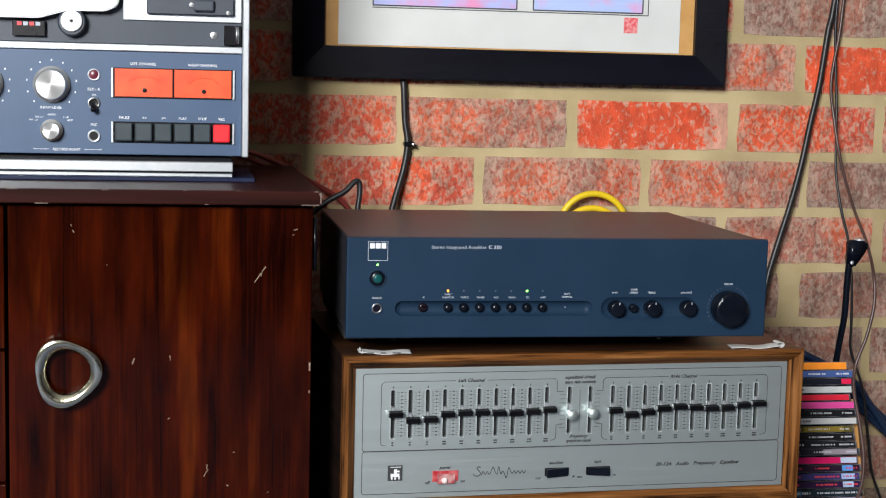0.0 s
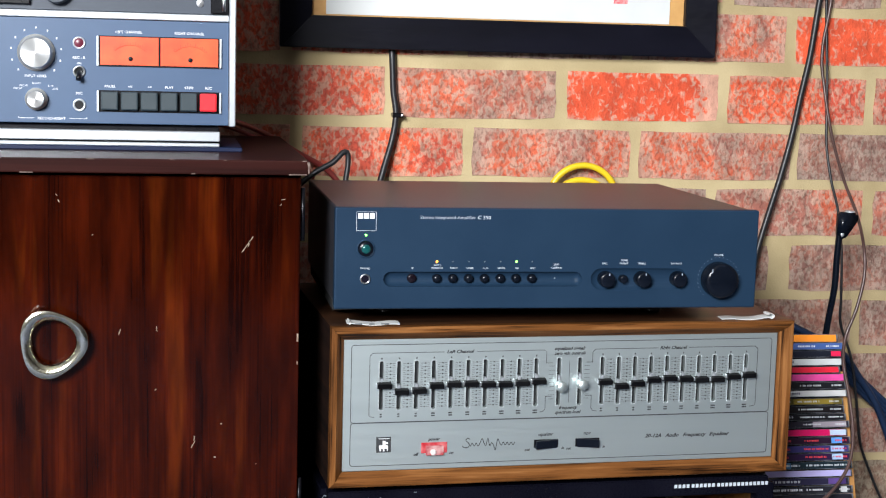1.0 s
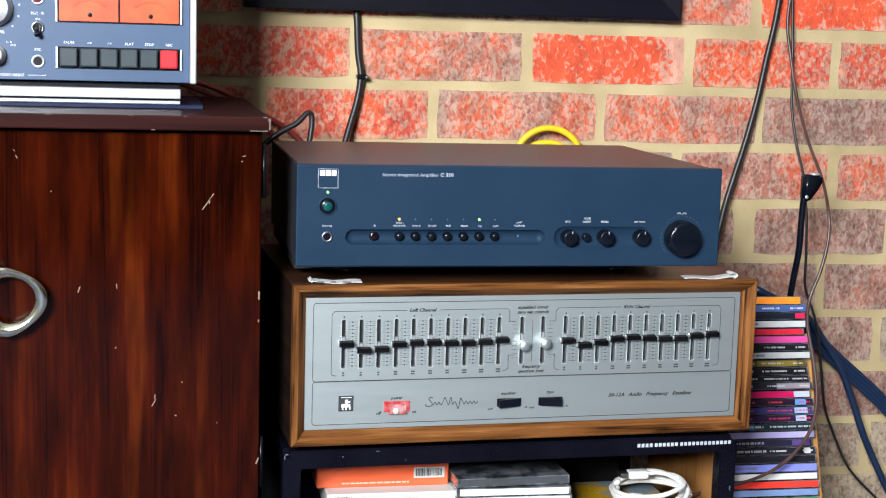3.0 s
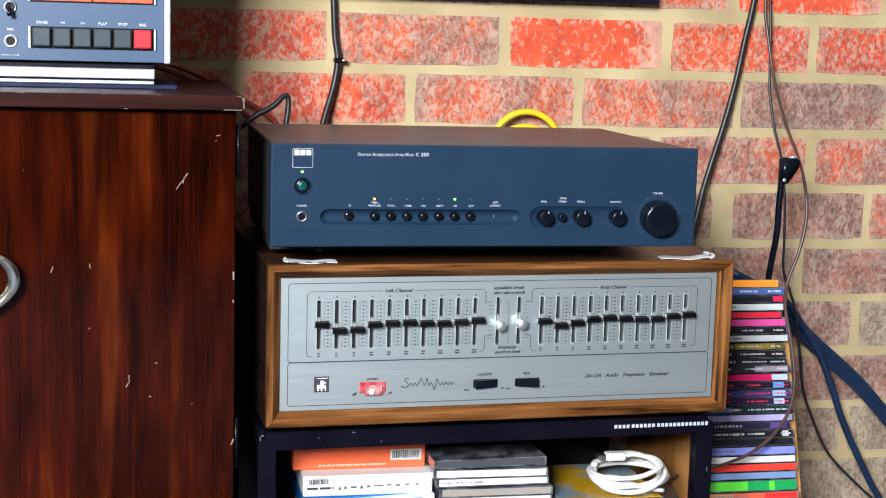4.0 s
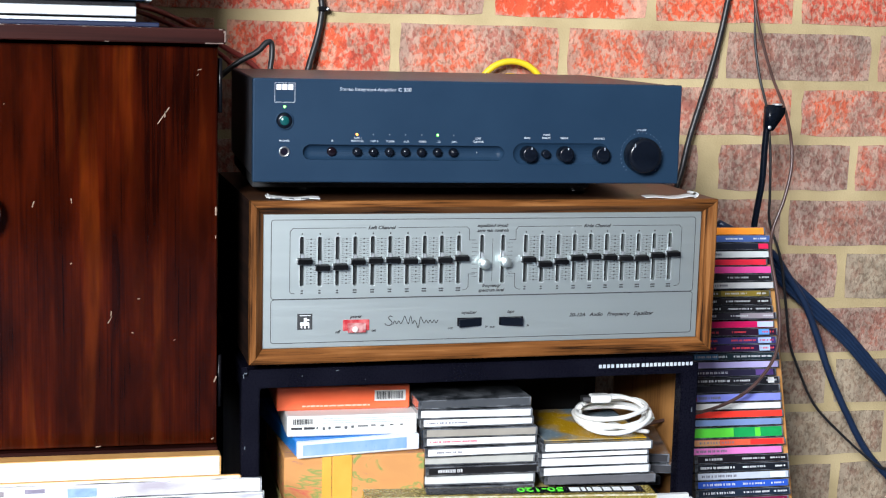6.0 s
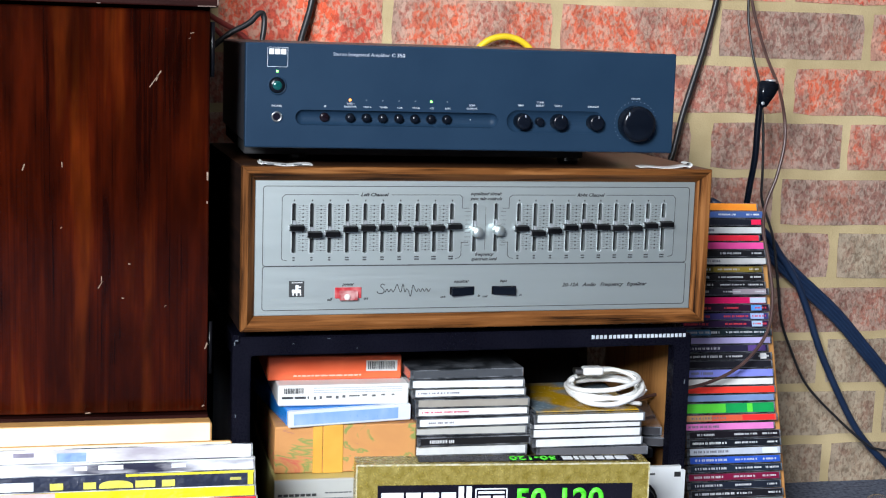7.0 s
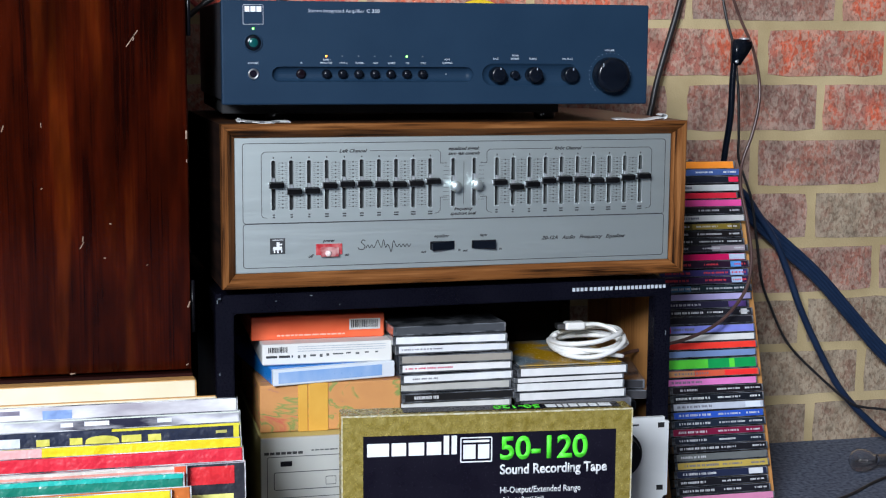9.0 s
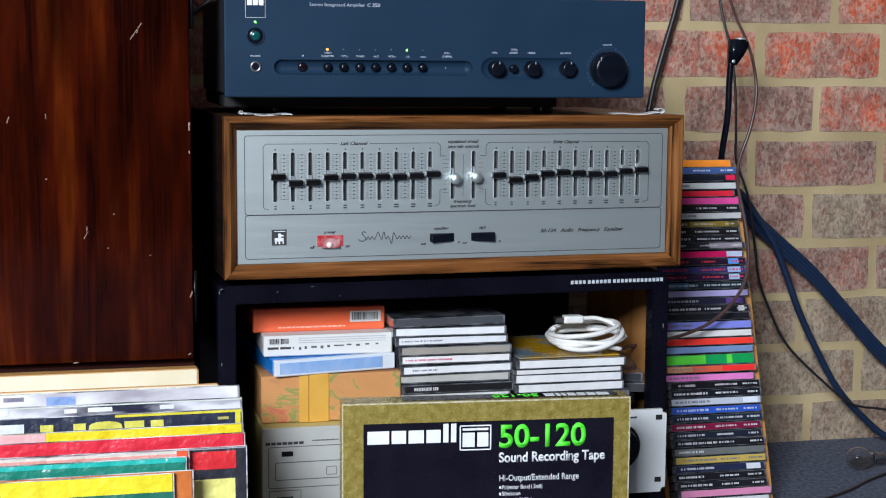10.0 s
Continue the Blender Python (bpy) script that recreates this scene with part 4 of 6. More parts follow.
def cabinet():
    c = thing("cabinet", "dark rosewood veneered cabinet with worn edges and a ring handle", "cabinet", (-0.03, 0.0, FLOOR))
    xr, xl, yb = -0.031, -0.93, 0.40
    top, lip = 0.6445, 0.6305
    b = box(xl - 0.006, -0.0255, -0.010, yb, lip, top, 0.0014, 2)
    part("top_board", b, ROSE_H, c, "dark rosewood top board with chipped edges")
    part("side_panel", box(xr - 0.016, xr, 0.0185, yb - 0.002, 0.200, lip, 0.0008), ROSEWOOD, c)
    part("side_panel", box(xl, xl + 0.016, 0.0185, yb - 0.002, 0.200, lip, 0.0008), ROSEWOOD, c)
    part("back_panel", box(xl + 0.016, xr - 0.016, yb - 0.010, yb - 0.004, 0.200, lip), ROSEWOOD, c)
    part("bottom_board", box(xl, xr, 0.000, yb - 0.011, 0.2150, 0.2360, 0.001), ROSE_H, c)
    d = part("door", box(-0.3205, xr - 0.001, 0.0035, 0.0180, 0.2390, 0.6275, 0.0010, 2), ROSEWOOD, c, "dark streaked rosewood door with scratches")
    ring_handle(d, -0.2655, 0.4690, 0.0035)
    # scratches and knocks in the lacquer
    marks = bmesh.new()
    for x, z, l, w, a in ((-0.083, 0.562, 0.019, 0.0007, 55), (-0.0815, 0.5630, 0.006, 0.0008, 80), (-0.204, 0.477, 0.006, 0.0010, 70), (-0.169, 0.480, 0.005, 0.0008, 95), (-0.134, 0.365, 0.008, 0.0008, 60), (-0.133, 0.371, 0.005, 0.0008, 85),
                          (-0.049, 0.606, 0.004, 0.0007, 10), (-0.051, 0.601, 0.002, 0.0008, 40), (-0.262, 0.609, 0.0025, 0.0006, 130), (-0.260, 0.603, 0.003, 0.0006, 120), (-0.229, 0.571, 0.0014, 0.0006, 30),
                          (-0.0335, 0.470, 0.008, 0.0016, 90), (-0.0336, 0.445, 0.003, 0.0010, 90), (-0.0336, 0.304, 0.007, 0.0014, 70),
                          (-0.146, 0.2395, 0.005, 0.0010, 10), (-0.036, 0.244, 0.003, 0.0012, 30), (-0.113, 0.352, 0.002, 0.001, 0), (-0.107, 0.385, 0.002, 0.001, 0), (-0.073, 0.344, 0.002, 0.001, 40), (-0.17, 0.42, 0.002, 0.001, 40)):
        q = bmesh.new()
        bmesh.ops.create_cube(q, size=1, matrix=Matrix.Translation((x, 0.0034, z)) @ Matrix.Rotation(radians(-a), 4, "Y") @ Matrix.Diagonal((l, 0.0004, w, 1)))
        for v in q.verts:
            v.co.z += 0.0003 * math.sin(v.co.x * 4000)
        join(marks, q)
    part("lacquer_wear", marks, mat("bare_wood", (0.20, 0.13, 0.09), (0.30, 0.22, 0.17), 0.8, scale=200), d, "pale scratches in the lacquer")["kind"] = "stuff"
    chips = bmesh.new()
    for x, z, l, w in ((-0.036, 0.6312, 0.017, 0.0012), (-0.0262, 0.6420, 0.0030, 0.0026), (-0.0258, 0.6365, 0.0018, 0.0085), (-0.030, 0.6441, 0.004, 0.0012), (-0.288, 0.6308, 0.012, 0.0011), (-0.23, 0.6440, 0.007, 0.0010), (-0.155, 0.6442, 0.004, 0.0009), (-0.315, 0.6440, 0.010, 0.0009), (-0.105, 0.6442, 0.003, 0.0008), (-0.135, 0.6310, 0.004, 0.0008)):
        box(x - l / 2, x + l / 2, -0.0104, -0.0094, z - w / 2, z + w / 2, 0.0002, bm=chips)
    part("edge_wear", chips, mat("chipped_edge", (0.08, 0.05, 0.04), (0.17, 0.12, 0.10), 0.8, scale=200), c, "pale chips along the top board")["kind"] = "stuff"
    # drawers beside the door
    for z0, z1 in ((0.2390, 0.3570), (0.3600, 0.4870), (0.4900, 0.6275)):
        q = part("drawer", box(-0.618, -0.3240, 0.0035, 0.0180, z0, z1, 0.0010, 2), ROSEWOOD, c)
        part("knob", lathe([(0.006, 0), (0.006, 0.010), (0.012, 0.016), (0.010, 0.021), (0, 0.022)], (-0.47, 0.0035, (z0 + z1) / 2), "y", 20), CHROME, q, smooth=True)
    part("door", box(xl + 0.002, -0.6215, 0.0035, 0.0180, 0.2390, 0.6275, 0.0010, 2), ROSEWOOD, c)
    for z in (0.275, 0.565):
        part("hinge", tube([(xr + 0.0016, 0.0105, z), (xr + 0.0016, 0.0105, z + 0.052)], 0.0024, 8, 2), BLACK, c, smooth=True)
    for x in (xr - 0.05, xl + 0.05):
        for y in (0.05, yb - 0.05):
            part("leg", lathe([(0.010, 0), (0.012, 0.01), (0.019, 0.2215), (0, 0.2215)], (x, y, FLOOR), "z", 20), ROSE_H, c, smooth=True)


cabinet()


def recorder():
    r = thing("tape_recorder", "blue-grey and silver reel-to-reel tape recorder on a cabinet", "tape recorder", (-0.09, 0.11, 0.6445))
    xl, xr, y = -0.506, -0.0915, 0.11
    part("plinth", box(xl - 0.006, -0.0845, 0.102, 0.270, 0.6445, 0.6490, 0.0008), NAVY, r, "dark navy base board")
    part("trim_strip", box(xl + 0.012, -0.1075, 0.1075, 0.1140, 0.6492, 0.6525, 0.0005), SILVER, r)
    part("base_box", box(xl + 0.012, -0.1075, 0.1141, 0.270, 0.6492, 0.6690, 0.001), BLACK, r)
    part("trim_strip", box(xl + 0.012, -0.1070, 0.1060, 0.1140, 0.6545, 0.6645, 0.0008), SILVER, r, "wide brushed silver strip")
    part("body", box(xl + 0.007, xr - 0.007, 0.1195, 0.270, 0.6705, 1.06, 0.001), BLACK, r)
    for x in (xl, xr - 0.0068):
        b = box(x, x + 0.0068, 0.1035, 0.272, 0.6700, 1.065, 0.001)
        part("side_trim", b, SILVER, r, "bright silver side trim")
    part("control_panel", box(xl + 0.007, xr - 0.007, 0.1100, 0.1190, 0.6708, 0.7755, 0.0006), DECK_BLUE, r, "blue-grey control panel")
    part("trim_strip", box(xl + 0.007, xr - 0.007, 0.1070, 0.1190, 0.7757, 0.7825, 0.0008), SILVER, r)
    part("deck_plate", box(xl + 0.007, xr - 0.007, 0.1130, 0.1190, 0.7828, 1.06, 0.0006), DECK_DARK, r, "dark grey deck plate")
    # meters
    yy = 0.110
    part("meter_frame", box(-0.2280, -0.1075, yy - 0.0012, yy, 0.7285, 0.7590), BLACK, r)
    for x0, x1 in ((-0.2262, -0.1688), (-0.1668, -0.1094)):
        f = part("meter_face", box(x0, x1, yy - 0.0022, yy - 0.0012, 0.7300, 0.7580), VU, r, "glowing orange level meter")
        cx = (x0 + x1) / 2 + 0.001
        arc = bmesh.new()
        for k in range(15):
            a = radians(-42 + 84 * k / 14)
            px, pz = cx + 0.024 * math.sin(a), 0.7275 + 0.024 * math.cos(a)
            box(px - 0.0002, px + 0.0002, yy - 0.0024, yy - 0.0022, pz - 0.001, pz + 0.001 + (0.001 if k % 3 == 0 else 0), bm=arc)
        a0 = [(cx + 0.0225 * math.sin(radians(t)), yy - 0.0022, 0.7275 + 0.0225 * math.cos(radians(t))) for t in range(-42, 43, 12)]
        tube(a0, 0.0002, 4, 2, bm=arc)
        part("meter_scale", arc, mat("scale_red", (0.45, 0.03, 0.01), None, 0.6), f)
        part("pivot", lathe([(0.0022, 0), (0.0022, 0.0012), (0, 0.0014)], (cx, yy - 0.0022, 0.7365), "y", 14), BLACK, f)
    for x in (-0.2297, -0.1078):
        part("meter_edge", box(x, x + 0.0018, yy - 0.0030, yy, 0.7290, 0.7585), SILVER, r)
    # keys
    part("key_well", box(-0.2280, -0.1075, yy - 0.0012, yy, 0.6830, 0.7045), BLACK, r)
    for i in range(6):
        x = -0.2262 + i * 0.01962
        b = box(x + 0.0006, x + 0.0178, yy - 0.0070, yy - 0.0013, 0.6848, 0.7032, 0.0016, 2)
        part("key", b, RED_BTN if i == 5 else BUTTON, r, "red record key" if i == 5 else "dark transport key")
    for x in (-0.2297, -0.1078):
        part("meter_edge", box(x, x + 0.0018, yy - 0.0030, yy, 0.6832, 0.7042), SILVER, r)
    for s, x, z, h in (("LEFT CHANNEL", -0.198, 0.7618, 0.0026), ("RIGHT CHANNEL", -0.138, 0.7618, 0.0026), ("PAUSE", -0.2168, 0.7072, 0.0026), ("<<", -0.1970, 0.7072, 0.0026), (">>", -0.1775, 0.7072, 0.0026), ("PLAY", -0.1580, 0.7072, 0.0026),
                       ("STOP", -0.1383, 0.7072, 0.0026), ("REC", -0.1187, 0.7072, 0.0026), ("INPUT LEVEL", -0.2890, 0.7160, 0.0026), ("REC - R", -0.2470, 0.7352, 0.0026), ("ON", -0.2470, 0.7300, 0.0018), ("MIC", -0.2470, 0.6995, 0.0026), ("RECORD-RIGHT", -0.2740, 0.6740, 0.0026),
                       ("MIC HI", -0.3010, 0.7068, 0.0018), ("RADIO", -0.2885, 0.7092, 0.0018), ("L - R", -0.2745, 0.7068, 0.0018), ("MIC LO", -0.3065, 0.7038, 0.0018), ("AUX", -0.2705, 0.7038, 0.0018)):
        text(s, x, z, yy, h, WHITE_INK, r, align="c")
    bars([(-0.3060, -0.2910, 0.6752, 0.6756), (-0.2565, -0.2400, 0.6752, 0.6756), (-0.3064, -0.3060, 0.6752, 0.6768), (-0.2400, -0.2396, 0.6752, 0.6768)], yy, WHITE_INK, r, "printed_line")
    for cx in (-0.2885, -0.3535):
        k = part("level_knob", lathe([(0.0182, 0), (0.0182, 0.003), (0.0166, 0.004), (0.0154, 0.013), (0.0147, 0.0145), (0.0140, 0.0140), (0, 0.0140)], (cx, yy, 0.7405), "y", 36), SPUN, r, "spun aluminium level knob")
        sc = bmesh.new()
        for i in range(11):
            a = radians(-135 + 27 * i)
            px, pz = cx + 0.0245 * math.sin(a), 0.7405 + 0.0245 * math.cos(a)
            box(px - 0.0006, px + 0.0006, yy - 0.0003, yy, pz - 0.0009, pz + 0.0009, bm=sc)
        tagged(part("knob_scale", sc, WHITE_INK, r), kind="stuff")
        part("selector_knob", lathe([(0.0110, 0), (0.0110, 0.005), (0.0092, 0.006), (0.0085, 0.013), (0.0078, 0.014), (0, 0.0140)], (cx, yy, 0.6945), "y", 30), SPUN, r)
    lamp = part("record_lamp", lathe([(0.0062, 0), (0.0062, 0.0014), (0.0050, 0.0020), (0.0046, 0.0010)], (-0.2470, yy, 0.7512), "y", 24), SILVER, r, smooth=True)
    part("lens", lathe([(0.0046, 0.0008), (0.003, 0.0016), (0, 0.0019)], (-0.2470, yy, 0.7512), "y", 18), mat("dark_red_lens", (0.11, 0.014, 0.030), (0.16, 0.03, 0.05), 0.3), lamp, smooth=True)
    tg = part("toggle_switch", lathe([(0.0062, 0), (0.0062, 0.0016), (0.0048, 0.0022), (0.0044, 0.0008), (0, 0.0008)], (-0.2470, yy, 0.7225), "y", 24), STEEL, r, smooth=True)
    part("lever", tube([(-0.2470, yy - 0.001, 0.7222), (-0.2470, yy - 0.007, 0.7190), (-0.2470, yy - 0.011, 0.7150)], 0.0026, 10, 3), BLACK, tg, smooth=True)
    mj = part("microphone_socket", lathe([(0.0064, 0), (0.0064, 0.0016), (0.0055, 0.0022), (0.0044, 0.0012), (0.0042, 0.0006)], (-0.2470, yy, 0.6893), "y", 24), SILVER, r, smooth=True)
    part("socket_hole", lathe([(0.0043, 0.0007), (0, 0.0007)], (-0.2470, yy, 0.6893), "y", 18), DARK, mj)
    # deck: head cover, guide roller, counter, upper plate and catch
    head = bmesh.new()
    fr, bk = [], []
    hc = [(-0.50, 0.8055), (-0.300, 0.8060), (-0.2720, 0.8140), (-0.235, 0.8145), (-0.2235, 0.8200), (-0.2205, 0.8300), (-0.2205, 0.900), (-0.50, 0.900)]
    for x, z in hc:
        fr.append(head.verts.new((x, 0.098, z)))
        bk.append(head.verts.new((x, 0.1128, z)))
    head.faces.new(fr)
    head.faces.new(bk[::-1])
    for i in range(len(hc)):
        j = (i + 1) % len(hc)
        head.faces.new((fr[i], fr[j], bk[j], bk[i]))
    bmesh.ops.recalc_face_normals(head, faces=head.faces[:])
    bmesh.ops.bevel(head, geom=head.edges[:], offset=0.0012, segments=2, affect="EDGES")
    part("head_cover", head, OFFWHITE, r, "white head cover")
    gr = part("guide_roller", lathe([(0.0140, 0), (0.0140, 0.010), (0.0125, 0.0125), (0, 0.0125)], (-0.2680, 0.113, 0.8030), "y", 30), DECK_DARK, r, smooth=False)
    part("roller_cap", lathe([(0.0105, 0.012), (0.0105, 0.0150), (0.0098, 0.0158), (0.0022, 0.0158), (0.0018, 0.0150), (0, 0.0150)], (-0.2680, 0.113, 0.8040), "y", 30), OFFWHITE, gr)
    part("spindle", lathe([(0.0017, 0.0150), (0.0012, 0.0165), (0, 0.0167)], (-0.2680, 0.113, 0.8040), "y", 10), BLACK, gr)
    ct = part("tape_counter", box(-0.3260, -0.2940, 0.1070, 0.1129, 0.7880, 0.8040, 0.0008), BLACK, r)
    for i in range(4):
        part("counter_digit", box(-0.3215 + i * 0.006, -0.3170 + i * 0.006, 0.1064, 0.1071, 0.7985, 0.8022), RED_BTN if i % 2 == 0 else GREY_INK, ct)
    part("upper_plate", box(-0.2180, xr - 0.008, 0.1100, 0.1129, 0.8070, 0.930, 0.0006), SILVER, r, "brushed silver upper plate")
    bl = part("tape_guide", box(-0.1945, -0.1075, 0.1040, 0.1099, 0.8135, 0.860, 0.001), DECK_DARK, r)
    part("guide_arm", box(-0.1480, -0.1270, 0.0990, 0.1039, 0.8170, 0.8290, 0.002, 2), DECK_DARK, bl)
    for x, z in ((-0.1500, 0.8235), (-0.1130, 0.8165)):
        part("screw", lathe([(0.0026, 0), (0.0022, 0.0009), (0, 0.0010)], (x, 0.1039, z), "y", 14), STEEL, bl)
    part("screw", lathe([(0.0040, 0), (0.0036, 0.0010), (0, 0.0013)], (-0.1275, 0.113, 0.7938), "y", 18), STEEL, r)
    part("catch", box(-0.1170, -0.0995, 0.1050, 0.1129, 0.7840, 0.8040, 0.0006), BLACK, r)
    part("catch_pin", tube([(-0.1040, 0.1045, 0.7860), (-0.1040, 0.1045, 0.8030)], 0.0022, 8, 2), STEEL, r, smooth=True)
    for x in (-0.40, -0.20):
        k = part("reel", lathe([(0.016, 0.0), (0.016, 0.02), (0.088, 0.02), (0.088, 0.022), (0.016, 0.024), (0, 0.024)], (x, 0.113, 0.965), "y", 40), SILVER, r)
    return r


recorder()


# ---- picture ----
def picture():
    p = thing("framed_picture", "black framed print with white mount on brick wall", "picture", (0.26, WALL_Y - 0.001, 0.7535))
    x0, x1, z0, z1 = -0.0245, 0.5415, 0.7535, 1.32
    w = 0.0400
    yb, yf = WALL_Y - 0.001, WALL_Y - 0.026

    def bar(c):
        b = bmesh.new()
        front = [b.verts.new((x, y, z)) for (x, z), y in zip(c, (yf + 0.002, yf + 0.002, yf + 0.009, yf + 0.009))]
        back = [b.verts.new((x, yb, z)) for x, z in c]
        b.faces.new(front)
        b.faces.new(back[::-1])
        for k in range(4):
            b.faces.new((front[k], front[(k + 1) % 4], back[(k + 1) % 4], back[k]))
        bmesh.ops.recalc_face_normals(b, faces=b.faces[:])
        bmesh.ops.bevel(b, geom=b.edges[:], offset=0.0012, segments=2, affect="EDGES")
        part("frame_bar", b, FRAME, p)

    bar([(x0, z0), (x1, z0), (x1 - w, z0 + w), (x0 + w, z0 + w)])
    bar([(x1, z1), (x0, z1), (x0 + w, z1 - w), (x1 - w, z1 - w)])
    bar([(x0, z1), (x0, z0), (x0 + w, z0 + w), (x0 + w, z1 - w)])
    bar([(x1, z0), (x1, z1), (x1 - w, z1 - w), (x1 - w, z0 + w)])
    part("backing", box(x0 + w - 0.003, x1 - w + 0.003, yb - 0.006, yb - 0.003, z0 + w - 0.003, z1 - w + 0.003), TAN, p, "tan wooden backing")
    part("paper", box(0.0335, 0.4820, yb - 0.0075, yb - 0.0062, z0 + w + 0.002, z1 - w - 0.012), PAPER, p, "white paper sheet")
    pink = mat("print_pink", (0.72, 0.28, 0.50), (0.42, 0.46, 0.78), 0.6, scale=22, contrast=(0.40, 0.60))
    blue = mat("print_blue", (0.42, 0.52, 0.82), (0.72, 0.34, 0.62), 0.6, scale=18, contrast=(0.5, 0.66))
    yy = yb - 0.0076
    for a, b2, m in ((0.0775, 0.2620, pink), (0.2850, 0.4300, blue)):
        part("printed_image", box(a, b2, yy - 0.0004, yy, 0.8465, 1.22), m, p)
        outline(a - 0.0006, b2 + 0.0006, 0.8458, 1.221, 0.0004, 0.0016, yy - 0.0004, BLACK_INK, p)
    bars([(0.0765, 0.4385, 0.8425, 0.8437), (0.4375, 0.4387, 0.8437, 1.225)], yy, BLACK_INK, p, "printed_line")
    sl = mat("seal_red", (0.72, 0.10, 0.12), (0.76, 0.30, 0.30), 0.7, scale=240, contrast=(0.45, 0.55))
    part("seal", box(0.4060, 0.4245, yy - 0.0003, yy, 0.8200, 0.8400), sl, p, "small red seal mark")


picture()


# ---- tower of discs ----
LEAN = 19.0
tower_m = pose(0.606, 0.139, FLOOR, -LEAN, 0, 0)


def disc_tower():
    t = thing("disc_tower", "narrow wooden disc tower leaning back towards the wall", "disc rack")
    b = box(0.0625, 0.0695, 0.012, 0.150, 0.0, 0.40, 0.001)
    part("side_board", b, PINE, t)
    part("side_board", box(-0.0695, -0.0640, 0.012, 0.150, 0.0, 0.40, 0.001), PINE, t)
    part("back_board", box(-0.0640, 0.0625, 0.1440, 0.150, 0.0, 0.40, 0.001), PINE, t)
    part("base_board", box(-0.0640, 0.0625, 0.012, 0.1435, 0.0, 0.005, 0.001), PINE, t)
    t.matrix_world = tower_m


disc_tower()
board = thing("wooden_board", "plain wooden board standing between rack and disc tower", "board", (0.500, 0.22, FLOOR))
part("board", box(0.4960, 0.5040, 0.125, 0.350, FLOOR, 0.312, 0.0008), PINE, board)

CASE_MESHES = {}


def disc_case(m, th, colour, name="disc_case", label="", w=0.1215, d=0.138, lines=2, text_colour=None, extra=(), group="discs in the tower", seed=0, lab=(0.12, 0.90), print_h=0.27):
    """A disc case lying flat; its spine looks towards -y of m."""
    ob = thing(name, label or "plastic disc case with a printed spine", "disc case", group=group)
    key = (round(th, 4), w, d)
    if key not in CASE_MESHES:
        bm = box(-w / 2, w / 2, 0, d, 0.0002, th - 0.0002, 0.0006)
        me = bpy.data.meshes.new("case")
        bm.to_mesh(me)
        bm.free()
        me.materials.append(JEWEL)
        CASE_MESHES[key] = me
    link_part("case", CASE_MESHES[key], None, ob)
    rnd = random.Random(seed)
    z0, z1 = th * lab[0], th * lab[1]
    part("spine", box(-w / 2 + 0.0035, w / 2 - 0.0025, -0.0005, 0.0008, z0, z1), ink(colour), ob)
    for a, b2, c in extra:
        part("spine_panel", box(-w / 2 + 0.0035 + a * (w - 0.006), -w / 2 + 0.0035 + b2 * (w - 0.006), -0.0008, -0.0004, z0 + 0.0004, z1 - 0.0004), ink(c), ob)
    if lines:
        lum = sum(colour) / 3
        tc = text_colour or ((0.52, 0.53, 0.56) if lum < 0.25 else (0.16, 0.16, 0.20))
        rects = []
        h = th * print_h
        zc = (z0 + z1) / 2
        spans = [(0.05 + rnd.uniform(0, 0.06), 0.30 + rnd.uniform(0, 0.18), 1.0)]
        if lines >= 2:
            spans += [(0.50, 0.64 + rnd.uniform(0, 0.14), 0.8), (0.82 + rnd.uniform(-0.03, 0.03), 0.95, 0.8)]
        for a, b2, hh in spans:
            x, end = -w / 2 + a * w, -w / 2 + b2 * w
            while x < end:
                q = rnd.uniform(0.0008, 0.0020)
                rects.append((x, x + q, zc - h * hh / 2, zc + h * hh / 2))
                x += q + rnd.choice((0.0006, 0.0006, 0.0020))
        bars(rects, -0.0006, ink(tc, 0.6), ob, "spine_print")
    ob.matrix_world = m
    return ob


